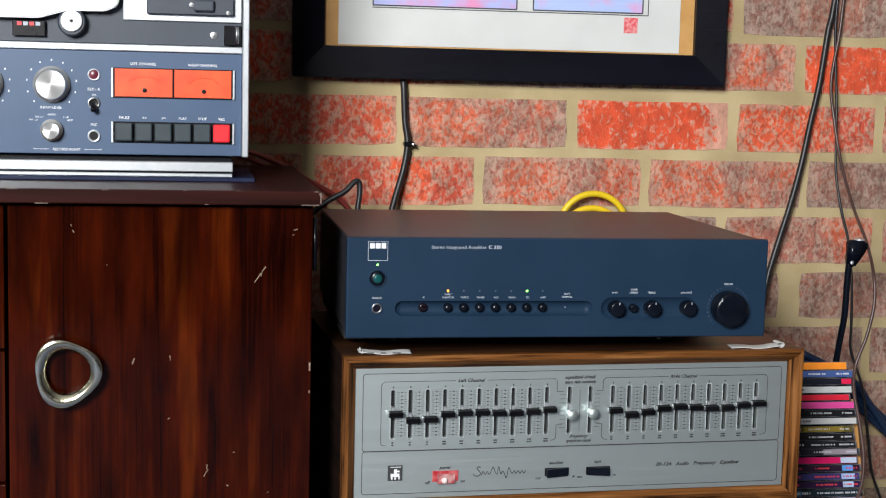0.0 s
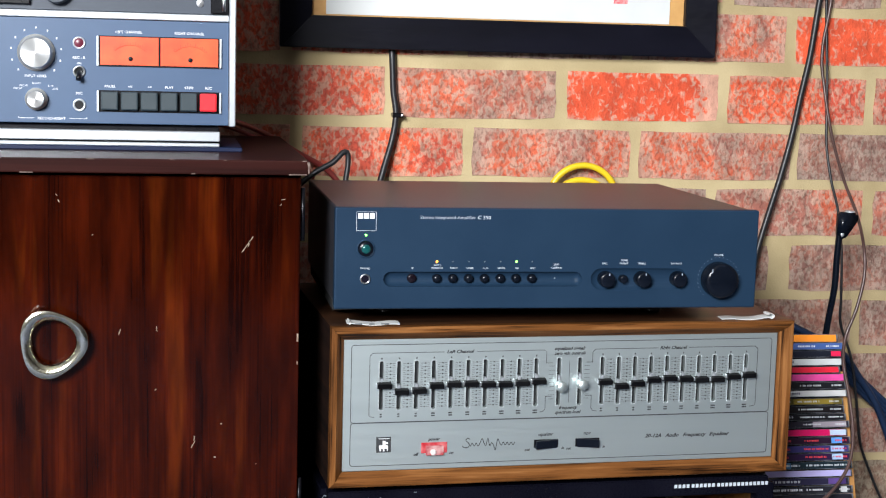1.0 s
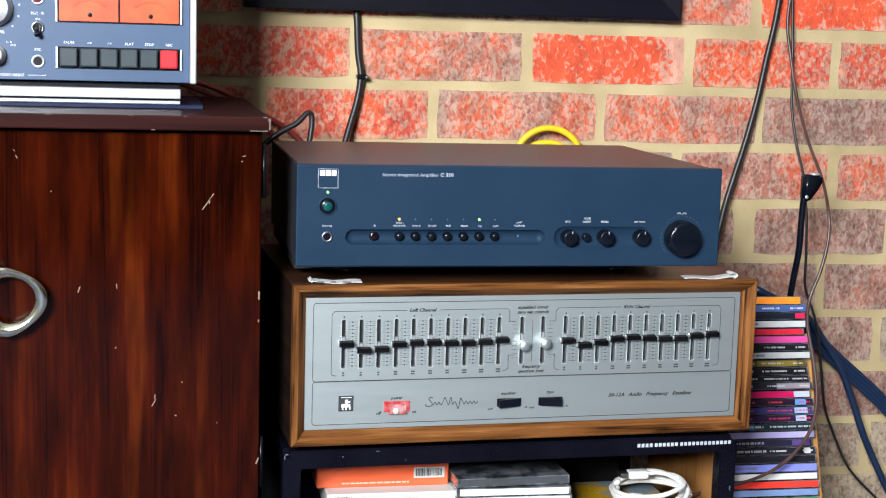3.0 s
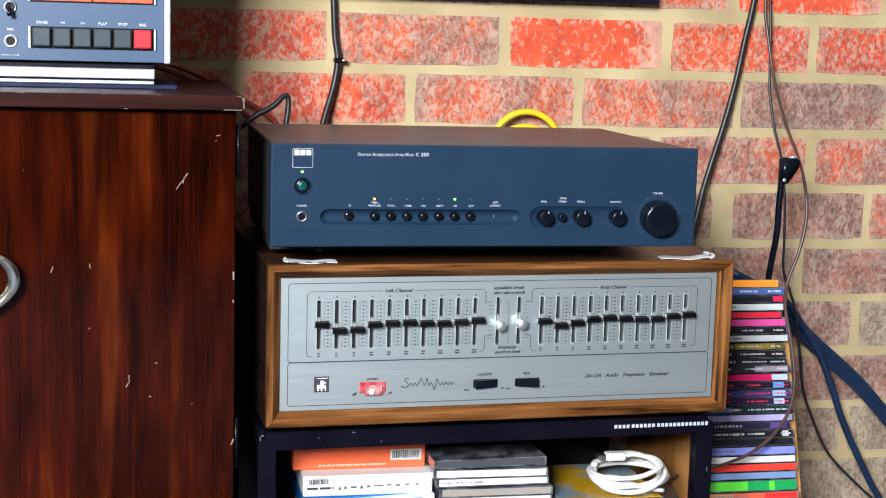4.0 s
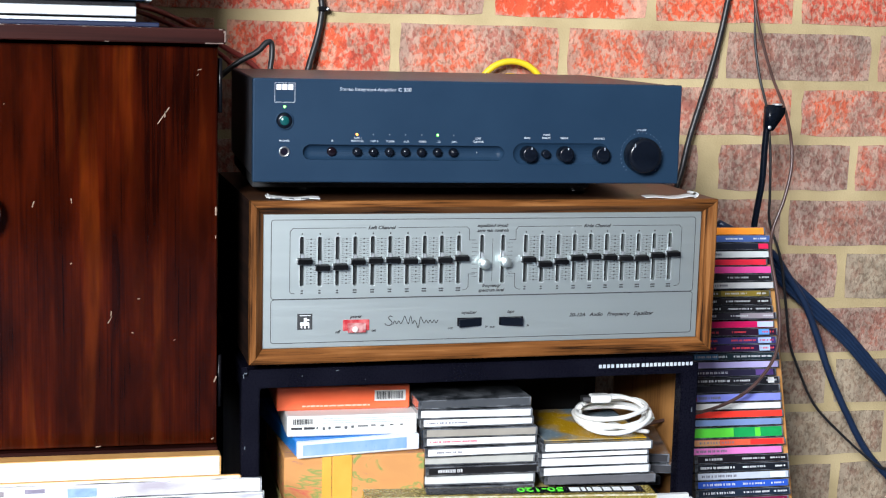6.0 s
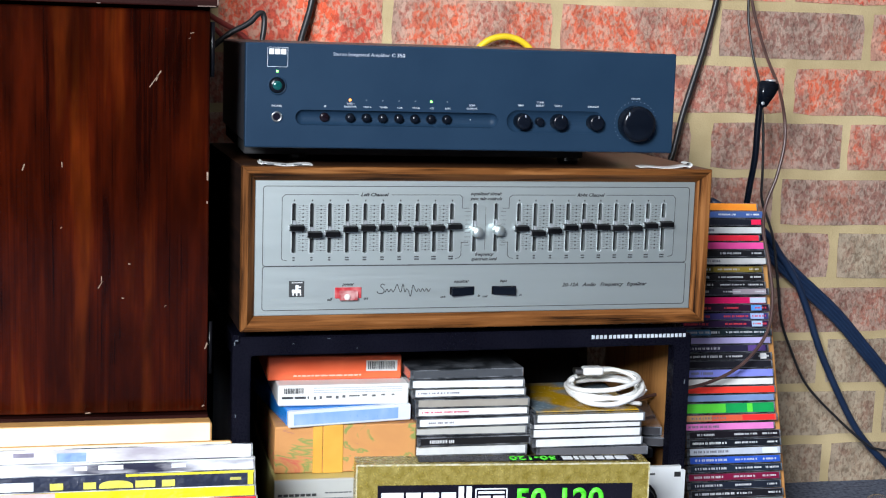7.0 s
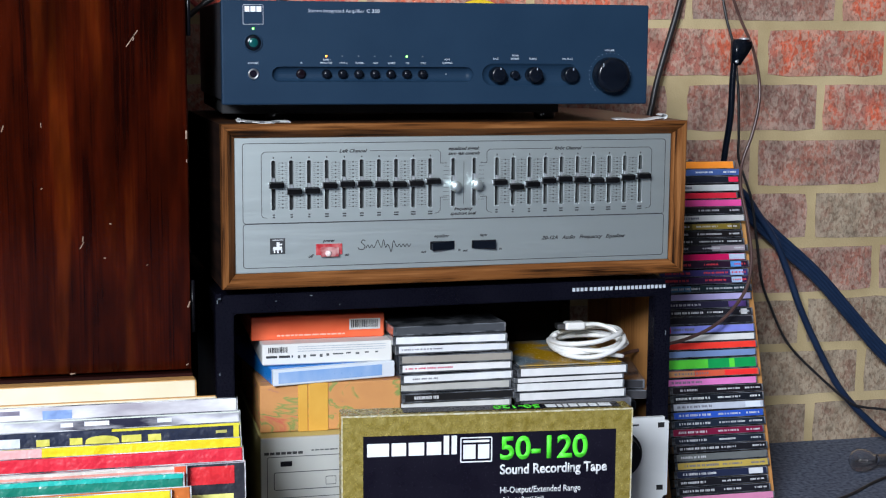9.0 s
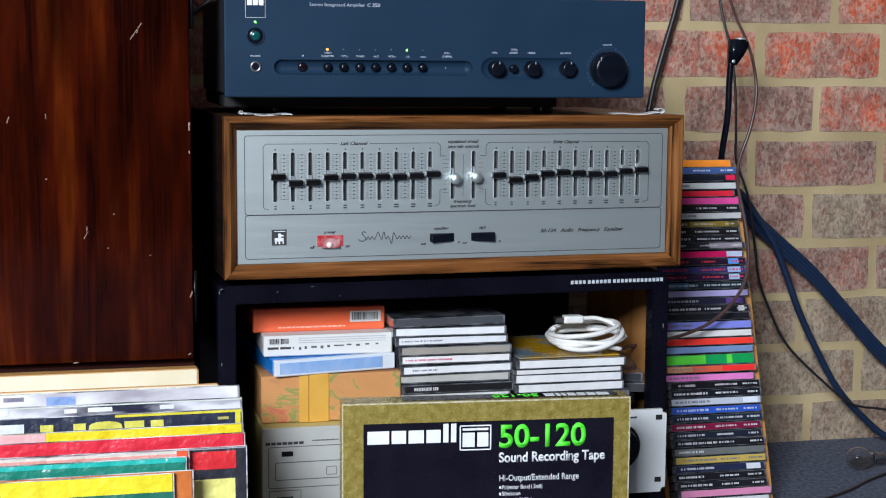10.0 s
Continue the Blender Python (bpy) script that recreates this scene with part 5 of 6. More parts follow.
SPINES = [  # from the foot of the tower upwards: spine colour, thickness, kind of print, panels, words for the label
    ((0.03, 0.03, 0.035), 1, 2, (), "black"), ((0.55, 0.56, 0.57), 1, 1, (), "pale grey"), ((0.60, 0.22, 0.38), 1, 0, (), "dusty pink"), ((0.012, 0.012, 0.018), 1, 2, (), "black"),
    ((0.010, 0.010, 0.014), 1, 2, (), "black"), ((0.016, 0.022, 0.055), 1, 1, ((0.80, 0.96, (0.62, 0.64, 0.68)),), "dark navy"), ((0.46, 0.34, 0.075), 1, 2, (), "dull gold"), ((0.13, 0.14, 0.14), 1, 1, (), "grey"),
    ((0.010, 0.010, 0.014), 1, 2, (), "black"), ((0.012, 0.016, 0.028), 1, 2, (), "black"), ((0.17, 0.008, 0.040), 1, 2, (), "maroon"), ((0.012, 0.020, 0.036), 1, 2, (), "black"),
    ((0.025, 0.085, 0.46), 1, 2, (), "bright blue"), ((0.46, 0.50, 0.58), 1, 1, ((0.80, 0.97, (0.66, 0.72, 0.80)),), "pale blue-grey"), ((0.008, 0.010, 0.016), 1.02, 3, (), "black"), ((0.010, 0.008, 0.012), 1, 2, (), "black"),
    ((0.70, 0.20, 0.52), 1, 1, (), "pink"), ((0.62, 0.10, 0.05), 0.95, 1, ((0.0, 0.28, (0.50, 0.26, 0.12)), (0.62, 0.98, (0.80, 0.03, 0.03))), "orange and red"), ((0.012, 0.30, 0.075), 1.5, 0, ((0.02, 0.46, (0.11, 0.62, 0.05)), (0.70, 0.76, (0.11, 0.62, 0.05))), "thick green"),
    ((0.17, 0.25, 0.46), 0.95, 0, (), "slate blue"), ((0.82, 0.045, 0.03), 1, 0, (), "bright red"), ((0.66, 0.66, 0.64), 0.95, 0, (), "white"), ((0.20, 0.23, 0.66), 1.12, 1, ((0.0, 0.06, (0.75, 0.05, 0.15)),), "periwinkle blue"),
    ((0.012, 0.012, 0.018), 1, 0, (), "black"), ((0.014, 0.014, 0.020), 1, 2, ((0.88, 0.95, (0.6, 0.6, 0.6)),), "black"), ((0.020, 0.018, 0.045), 1, 1, ((0.78, 0.98, (0.10, 0.055, 0.22)),), "dark purple"), ((0.42, 0.38, 0.66), 0.95, 0, (), "lilac"),
    ((0.010, 0.022, 0.030), 1, 2, ((0.05, 0.32, (0.05, 0.16, 0.30)),), "dark teal"), ((0.026, 0.010, 0.045), 1, 2, ((0.80, 0.92, (0.35, 0.50, 0.70)),), "dark purple"), ((0.040, 0.034, 0.14), 1, 2, ((0.80, 0.95, (0.32, 0.45, 0.72)),), "indigo"), ((0.022, 0.008, 0.024), 1, 2, ((0.80, 0.92, (0.10, 0.30, 0.72)),), "black"),
    ((0.66, 0.010, 0.12), 1, 0, ((0.82, 1.0, (0.48, 0.58, 0.74)),), "crimson"), ((0.020, 0.018, 0.028), 0.95, 2, ((0.60, 0.98, (0.30, 0.26, 0.30)),), "black and grey"), ((0.012, 0.012, 0.016), 0.9, 2, (), "black"), ((0.012, 0.010, 0.012), 1, 2, (), "black"),
    ((0.11, 0.085, 0.015), 0.95, 2, ((0.45, 0.90, (0.26, 0.19, 0.03)),), "olive"), ((0.56, 0.56, 0.56), 0.95, 1, (), "pale grey"), ((0.012, 0.012, 0.016), 1, 2, (), "black"), ((0.82, 0.085, 0.36), 1.05, 0, (), "hot pink"), ((0.76, 0.025, 0.055), 0.9, 0, ((0.0, 0.35, (0.62, 0.10, 0.16)),), "red"),
    ((0.60, 0.62, 0.62), 1, 1, (), "white"), ((0.012, 0.014, 0.024), 0.95, 1, ((0.86, 0.97, (0.72, 0.02, 0.08)),), "black"), ((0.055, 0.105, 0.30), 1, 3, (), "blue"), ((0.86, 0.27, 0.028), 1.15, 0, (), "orange"),
]
s = 0.0052
for i, (col, k, kind, panels, word) in enumerate(SPINES):
    th = 0.00968 * k
    jx, jy = random.uniform(-0.0030, 0.0030), random.uniform(-0.003, 0.004)
    if i in (1, 2, 5):
        jx += 0.001
    disc_case(tower_m @ pose(jx, jy, s, 0, 0, random.uniform(-0.8, 0.8)), th, col, label="%s disc case spine in the leaning tower" % word, lines=min(kind, 2), extra=panels, seed=i,
              text_colour=(0.62, 0.64, 0.66) if kind == 3 else ((0.62, 0.05, 0.07) if 28 <= i <= 30 else None))
    s += th + 0.0003


# ---- black hooked arm standing on the disc tower ----
def arm():
    a = thing("hooked_arm", "slim glossy black arm with hooked head behind the discs", "arm", (0.664, 0.305, 0.424))
    part("stem", tube([(0.668, 0.332, 0.360), (0.668, 0.318, 0.424), (0.6685, 0.306, 0.47), (0.669, 0.305, 0.51), (0.6705, 0.305, 0.540)], 0.0042, 12, 6), KNOB, a, smooth=True)
    b = bmesh.new()
    fr = [b.verts.new((x, 0.2985, z)) for x, z in ((0.6665, 0.535), (0.6755, 0.532), (0.6880, 0.549), (0.6935, 0.560), (0.6900, 0.5655), (0.6780, 0.5665), (0.6665, 0.5665))]
    bk = [b.verts.new((v.co.x, 0.3105, v.co.z)) for v in fr]
    b.faces.new(fr)
    b.faces.new(bk[::-1])
    for k in range(7):
        b.faces.new((fr[k], bk[k], bk[(k + 1) % 7], fr[(k + 1) % 7]))
    bmesh.ops.recalc_face_normals(b, faces=b.faces[:])
    bmesh.ops.bevel(b, geom=b.edges[:], offset=0.0022, segments=3, affect="EDGES")
    part("head", b, KNOB, a, "glossy black hooked head", True)
    part("cap", lathe([(0.0060, 0), (0.0066, 0.001), (0.0055, 0.0022), (0, 0.0026)], (0.6825, 0.3045, 0.5660), "z", 20), SILVER, a, smooth=True)
    part("rivet", lathe([(0.0026, 0), (0.0022, 0.0010), (0, 0.0014)], (0.6712, 0.2992, 0.5385), "y", 14), SILVER, a, smooth=True)
    a.location.x -= 0.0025


arm()


# ---- things inside the rack ----
def carton(name, label, x0, x1, y0, y1, z0, z1, material, yaw=0.0, bev=0.0012):
    c = thing(name, label, "box", ((x0 + x1) / 2, y0, z0))
    part("carton", box(x0, x1, y0, y1, z0, z1, bev), material, c)
    c.rotation_euler = (0, 0, radians(yaw))
    return c


def barcode(c, x0, x1, z0, z1, y, ground=True):
    if ground:
        bars([(x0, x1, z0, z1)], y, PAPER, c, "barcode_ground")
    rnd = random.Random(5)
    rects, x = [], x0 + 0.0022
    while x < x1 - 0.0022:
        w = rnd.choice((0.0004, 0.0007, 0.0011))
        rects.append((x, x + w, z0 + 0.0022, z1 - 0.0012))
        x += w + rnd.choice((0.0005, 0.0008))
    bars(rects, y - 0.0003, BLACK_INK, c, "barcode")


player = thing("disc_player", "silver-grey disc player on the rack shelf", "player", (0.15, 0.03, 0.066))
part("body", box(0.0385, 0.335, 0.0325, 0.30, 0.068, 0.1650, 0.001), SIDE_YELLOW, player, "yellowed side and cover")
part("front_panel", box(0.0380, 0.335, 0.0280, 0.0324, 0.067, 0.1655, 0.0008), CHAMPAGNE, player)
part("foot", box(0.05, 0.09, 0.05, 0.09, 0.066, 0.0681), BLACK, player)
part("foot", box(0.28, 0.32, 0.05, 0.09, 0.066, 0.0681), BLACK, player)
bars([(0.0415 + 0.0058 * k, 0.0463 + 0.0058 * k, 0.1480, 0.1508) for k in range(7)], 0.0280, BLACK_INK, player, "name_plate")
word_bars(0.0900, 0.118, 0.1505, 0.0013, 0.0280, SOFT_INK, player, 3)
outline(0.0445, 0.30, 0.1020, 0.1455, 0.002, 0.0007, 0.0280, SOFT_INK, player)
outline(0.0515, 0.26, 0.1105, 0.1290, 0.002, 0.0008, 0.0280, SOFT_INK, player, name="disc_drawer")
part("power_key", box(0.0580, 0.0700, 0.0268, 0.0280, 0.1355, 0.1408, 0.0004), BLACK, player)
outline(0.1050, 0.1155, 0.1140, 0.1225, 0.001, 0.0006, 0.0280, SOFT_INK, player, name="disc_mark")
outline(0.0450, 0.078, 0.084, 0.099, 0.001, 0.0007, 0.0280, SOFT_INK, player)
bars([(0.0530, 0.0700, 0.0905, 0.0925)], 0.0280, BLACK_INK, player, "key")
for q in player.children:
    q.location.z -= 0.008

unit = thing("white_unit", "white-fronted audio unit with black dial on rack shelf", "audio unit", (0.41, 0.03, 0.058))
b = box(0.3400, 0.4815, 0.0270, 0.0325, 0.0660, 0.1590)
bmesh.ops.bevel(b, geom=[e for e in b.edges if abs(e.verts[0].co.y - e.verts[1].co.y) > 0.003], offset=0.005, segments=3, affect="EDGES")
part("front_panel", b, mat("white_panel", (0.62, 0.64, 0.65), (0.68, 0.70, 0.71), 0.4, scale=25), unit, "white painted front panel")
part("body", box(0.3440, 0.4500, 0.0326, 0.26, 0.068, 0.1560, 0.001), BLACK, unit)
part("foot", box(0.36, 0.44, 0.05, 0.24, 0.058, 0.0681), BLACK, unit)
part("dial", lathe([(0.0270, 0), (0.0270, 0.004), (0.0240, 0.006), (0.0220, 0.014), (0, 0.014)], (0.4230, 0.0270, 0.1200), "y", 36), BLACK, unit)
for z in (0.1500, 0.0800):
    part("screw_hole", box(0.4690, 0.4764, 0.0266, 0.0272, z - 0.0028, z + 0.0028, 0.0002), DARK, unit)
word_bars(0.432, 0.447, 0.1500, 0.0020, 0.0270, BLACK_INK, unit, 8)

kr = thing("patterned_box", "marbled kraft paper box with yellow band", "box", (0.115, 0.05, 0.1576))
kraft_pat = mat("marbled_kraft", (0.52, 0.24, 0.08), (0.58, 0.29, 0.10), 0.6, scale=20, stretch=(0.6, 1, 1.2), contrast=(0.2, 0.9))
kn = kraft_pat.node_tree.nodes
kramp = [n for n in kn if n.bl_idname == "ShaderNodeValToRGB"][0].color_ramp
for pos, col in ((0.30, (0.28, 0.09, 0.16)), (0.36, (0.54, 0.25, 0.085)), (0.52, (0.57, 0.27, 0.09)), (0.555, (0.20, 0.28, 0.07)), (0.59, (0.56, 0.27, 0.09)), (0.66, (0.58, 0.12, 0.08)), (0.70, (0.55, 0.28, 0.10)), (0.78, (0.30, 0.14, 0.15))):
    kramp.elements.new(pos).color = (*col, 1)
[n for n in kn if n.bl_idname == "ShaderNodeTexNoise"][0].inputs["Distortion"].default_value = 2.2
part("carton", box(0.0400, 0.1885, 0.0500, 0.2450, 0.1578, 0.2078, 0.0012), kraft_pat, kr)
part("band", box(0.0795, 0.0895, 0.0488, 0.2462, 0.1576, 0.2086, 0.0004), BAND, kr)
part("band", box(0.0903, 0.1110, 0.0488, 0.2462, 0.1576, 0.2086, 0.0004), BAND, kr)

bl = thing("blue_case", "white and blue plastic case lying skewed on a kraft box", "case", (0.118, 0.05, 0.2090))
part("spine", box(0.0525, 0.1845, 0.0500, 0.0580, 0.2090, 0.2260, 0.0010), mat("pale_spine", (0.60, 0.66, 0.74), (0.68, 0.72, 0.78), 0.3, scale=20), bl)
part("spine_print", box(0.0580, 0.1700, 0.0494, 0.0502, 0.2118, 0.2234), mat("blue_white_print", (0.16, 0.33, 0.66), (0.52, 0.62, 0.78), 0.3, scale=14, stretch=(0.8, 1, 0.4), contrast=(0.40, 0.62)), bl)
part("case", box(0.0525, 0.1845, 0.0585, 0.245, 0.2090, 0.2260, 0.0010), mat("blue_plastic", (0.015, 0.19, 0.60), None, 0.3), bl, "bright blue case")
bl.rotation_euler = (0, radians(-0.6), radians(7.5))
wh = carton("white_carton", "white printed carton with small black symbols", 0.0440, 0.1812, 0.0610, 0.195, 0.2264, 0.2484, mat("white_card", (0.68, 0.68, 0.66), (0.73, 0.73, 0.71), 0.5, scale=20))
barcode(wh, 0.0480, 0.0730, 0.2376, 0.2466, 0.0610, False)
word_bars(0.0480, 0.0760, 0.2341, 0.0024, 0.0610, BLACK_INK, wh, 2)
bars([(0.081, 0.0835, 0.2331, 0.2361), (0.087, 0.0895, 0.2336, 0.2366), (0.094, 0.100, 0.2346, 0.2366), (0.104, 0.107, 0.2336, 0.2366), (0.111, 0.114, 0.2346, 0.2371), (0.118, 0.129, 0.2356, 0.2370), (0.132, 0.137, 0.2361, 0.2376), (0.142, 0.146, 0.2351, 0.2371), (0.152, 0.156, 0.2361, 0.2376), (0.163, 0.166, 0.2361, 0.2376)], 0.0610, SOFT_INK, wh, "printed_row")
for k in range(3):
    word_bars(0.081, 0.174, 0.2401 + 0.0024 * k, 0.0007, 0.0610, GREY_INK, wh, 20 + k)
og = carton("orange_carton", "orange carton with a white barcode panel", 0.0350, 0.1770, 0.0830, 0.213, 0.2486, 0.2742, mat("orange_card", (0.80, 0.115, 0.035), (0.84, 0.15, 0.055), 0.42, scale=20))
barcode(og, 0.1390, 0.1725, 0.2572, 0.2688, 0.0830)
word_bars(0.062, 0.134, 0.2525, 0.0016, 0.0830, ink((0.85, 0.45, 0.35)), og, 4)

PILE = [  # spine colours from below: two hidden ones, then those that show
    (0.05, 0.05, 0.055), (0.55, 0.56, 0.56), (0.012, 0.012, 0.014), (0.42, 0.42, 0.40), (0.70, 0.72, 0.74), (0.72, 0.72, 0.73), (0.30, 0.28, 0.25), (0.68, 0.70, 0.74), (0.70, 0.72, 0.74), (0.06, 0.065, 0.075)]
z = 0.1580
for i, col in enumerate(PILE):
    th = 0.0120 if i < 2 else 0.0101
    x = (0.247, 0.248, 0.251, 0.2475, 0.2495, 0.2490, 0.2480, 0.2450, 0.2415, 0.2420)[i]
    disc_case(pose(x, 0.048 + (0.004 if i % 2 else 0.0), z, 0, 0, (1, -1.5, 0.5, -1, 1.5, 0.5, -0.5, 0.8, -1.2, 2.5)[i]), th, col, w=0.124, d=0.140, lab=(0.20, 0.90), lines=1 if i in (2, 4, 5, 7) else 0, print_h=0.16 if i != 2 else 0.34, group="discs in the rack",
              label="disc case with %s spine piled in the rack" % ("black" if sum(col) < 0.2 else "white" if sum(col) > 1.5 else "grey"), seed=50 + i, text_colour=(0.5, 0.05, 0.12) if i == 5 else None)
    z += th + 0.0002
PILE2 = [(0.10, 0.10, 0.11), (0.64, 0.65, 0.66), (0.66, 0.67, 0.68), (0.64, 0.64, 0.65), (0.68, 0.69, 0.70)]
z = 0.1695
for i, col in enumerate(PILE2):
    th = 0.0055 if i == 3 else 0.0100
    x = (0.380, 0.3745, 0.3720, 0.3720, 0.3755)[i]
    disc_case(pose(x, 0.040, z, 0, 0, (-2, 0.5, -0.5, 0.8, 0)[i]), th, col, w=0.124, d=0.140, lab=(0.16, 0.94), lines=0, group="discs in the rack", label="disc case with pale spine piled in the rack", seed=70 + i)
    z += th + 0.0003
TOPZ = z
cover = thing("printed_booklet", "olive and blue printed cover on a disc case", "booklet", (0.375, 0.05, TOPZ))
part("sheet", box(0.3180, 0.4330, 0.0480, 0.1760, TOPZ, TOPZ + 0.0012, 0.0003), mat("cover_print", (0.52, 0.30, 0.012), (0.20, 0.27, 0.32), 0.25, scale=11, contrast=(0.46, 0.55), coat=0.5), cover)
disc_case(pose(0.434, 0.075, 0.1695, 0, 0, -14), 0.0102, (0.04, 0.04, 0.045), w=0.08, d=0.12, lines=1, group="discs in the rack", label="dark disc case pushed in askew beside the pile", seed=90)
disc_case(pose(0.436, 0.080, 0.1800, 0, 0, -12), 0.0102, (0.03, 0.03, 0.035), w=0.07, d=0.12, lines=0, group="discs in the rack", label="dark disc case pushed in askew beside the pile", seed=91)
base = thing("dark_board", "dark flat board under the disc pile", "board", (0.40, 0.04, 0.1592))
part("board", box(0.3420, 0.4560, 0.0600, 0.25, 0.1592, 0.1694, 0.0008), BLACK, base)


def coil():
    c = thing("white_cable", "coiled white cable with a plug on the discs", "cable", (0.41, 0.10, TOPZ + 0.0014))
    rnd = random.Random(11)
    pts = []
    for k in range(5 * 12 + 1):
        a = 2 * math.pi * k / 12 + 2.6
        lap = k / 12
        rx = (0.0340, 0.0405, 0.0375, 0.0425, 0.0385, 0.036)[min(5, int(lap))] + rnd.uniform(-0.0012, 0.0012)
        ry = (0.034, 0.047, 0.041, 0.050, 0.044, 0.038)[min(5, int(lap))] + rnd.uniform(-0.001, 0.001)
        tilt = 0.0115 * (1 + math.sin(a + 0.5 * lap)) * (0.5 + 0.5 * math.sin(1.3 * lap + 0.4))
        pts.append((0.4050 + 0.003 * math.sin(lap * 2.4) + rx * math.cos(a), 0.0870 + 0.004 * math.cos(lap * 1.9) + ry * math.sin(a), TOPZ + 0.0042 + 0.0034 * lap + tilt))
    part("cord", tube(pts, 0.0027, 8, 4), WHITE_CABLE, c, smooth=True)
    part("cord", tube([(0.4060, 0.098, TOPZ + 0.0330), (0.420, 0.098, TOPZ + 0.0335), (0.434, 0.092, TOPZ + 0.0300), (0.442, 0.080, TOPZ + 0.024), (0.446, 0.066, TOPZ + 0.016)], 0.0024, 8, 6), WHITE_CABLE, c, smooth=True)
    part("cord", tube([(0.3900, 0.064, TOPZ + 0.0165), (0.400, 0.056, TOPZ + 0.0140), (0.418, 0.048, TOPZ + 0.0100), (0.436, 0.052, TOPZ + 0.0060)], 0.0024, 8, 6), WHITE_CABLE, c, smooth=True)
    plug = part("plug", box(0.3830, 0.4060, 0.091, 0.105, TOPZ + 0.0285, TOPZ + 0.0375, 0.0024, 2), WHITE_CABLE, c, "white moulded plug")
    part("contact", box(0.3735, 0.3830, 0.0925, 0.1035, TOPZ + 0.0302, TOPZ + 0.0358, 0.0004), STEEL, plug)
    part("plug", tube([(0.377, 0.070, TOPZ + 0.0165), (0.390, 0.064, TOPZ + 0.0165)], 0.0042, 10, 3), WHITE_CABLE, c, smooth=True)


coil()


# ---- tape box in front of the rack ----
def tape_box():
    t = thing("tape_box", "gold and black recording tape box standing on the carpet", "tape box", (0.101, -0.098, FLOOR))
    x0, x1, y, top = 0.101, 0.385, -0.098, 0.2092
    part("carton", box(x0, x1, y, y + 0.030, FLOOR, top, 0.0012, 2), GOLD, t, "worn gold foil carton")
    for a in ((x0 - 0.0002, x1 + 0.0002, y - 0.0002, y + 0.0012, top - 0.0012, top + 0.0002), (x0 - 0.0002, x0 + 0.0011, y - 0.0002, y + 0.0012, FLOOR, top - 0.0013), (x1 - 0.0011, x1 + 0.0002, y - 0.0002, y + 0.0012, FLOOR, top - 0.0013)):
        part("worn_edge", box(*a), GOLD_EDGE, t)
    part("label_panel", box(x0 + 0.0205, x1 - 0.0165, y - 0.0006, y + 0.0002, FLOOR + 0.02, top - 0.0200), LABEL_BLACK, t)
    part("spine_strip", box(x0 + 0.060, x1 - 0.010, y + 0.008, y + 0.027, top - 0.0002, top + 0.0004), LABEL_BLACK, t)
    f = y - 0.0006
    # plain white shapes in place of the maker's word mark
    shp, xx = [], 0.1252
    for w, h in ((0.0210, 0.0128), (0.0140, 0.0128), (0.0150, 0.0128), (0.0140, 0.0128), (0.0052, 0.0185), (0.0052, 0.0185)):
        shp.append((xx, xx + w, 0.1692, 0.1692 + h))
        xx += w + 0.0024
    for a, b2, c, d in shp:
        part("word_mark", box(a, b2, f - 0.0003, f, c, d), WHITE_INK, t)
    outline(0.2155, 0.2455, 0.1612, 0.1850, 0.0006, 0.0012, f, WHITE_INK, t, name="badge")
    for a, b2, c, d in ((0.2178, 0.2298, 0.1640, 0.1782), (0.2322, 0.2432, 0.1640, 0.1782), (0.2178, 0.2432, 0.1803, 0.1826)):
        part("badge", box(a, b2, f - 0.0003, f, c, d), WHITE_INK, t)
    text("50-120", 0.2540, 0.1628, f, 0.0216, GREEN_INK, t, 0.0865, bold=0.026)
    text("Sound Recording Tape", 0.2540, 0.1478, f, 0.0094, WHITE_INK, t, 0.1060, bold=0.026)
    text("Hi-Output/Extended Range", 0.2545, 0.1288, f, 0.0062, WHITE_INK, t, 0.0795, bold=0.008)
    for k, sline in enumerate(("Polyester Base(1.5mil)", "50micron", "762m(2,500ft.)")):
        z = 0.1206 - 0.0066 * k
        text(sline, 0.2575, z, f, 0.0042, WHITE_INK, t, (0.0400, 0.0180, 0.0300)[k])
        bars([(0.2545, 0.2565, z + 0.0006, z + 0.0032)], f, WHITE_INK, t, "bullet")
    # print on the upper edge, upside down to the viewer; the maker's word mark as plain blocks
    num = text("50-120", 0.0, 0.0, 0.0, 0.0115, GREEN_INK, t, 0.0460, bold=0.020)
    num.data.transform(Matrix.Translation(t.location))
    num.data.transform(Matrix.Translation((0.2960, y + 0.0235, top + 0.0005)) @ Matrix.Rotation(math.pi, 4, "Z") @ Matrix.Rotation(math.radians(-90), 4, "X"))
    num.data.transform(Matrix.Translation(-t.location))
    top_b = bmesh.new()
    xx = 0.302
    for w in (0.010, 0.004, 0.004, 0.008, 0.008, 0.008, 0.012):
        box(xx, xx + w, y + 0.012, y + 0.0225, top + 0.0004, top + 0.0007, bm=top_b)
        xx += w + 0.0018
    tagged(part("edge_print", top_b, WHITE_INK, t), kind="stuff")
    t.rotation_euler = (0, 0, radians(-4.5))


tape_box()


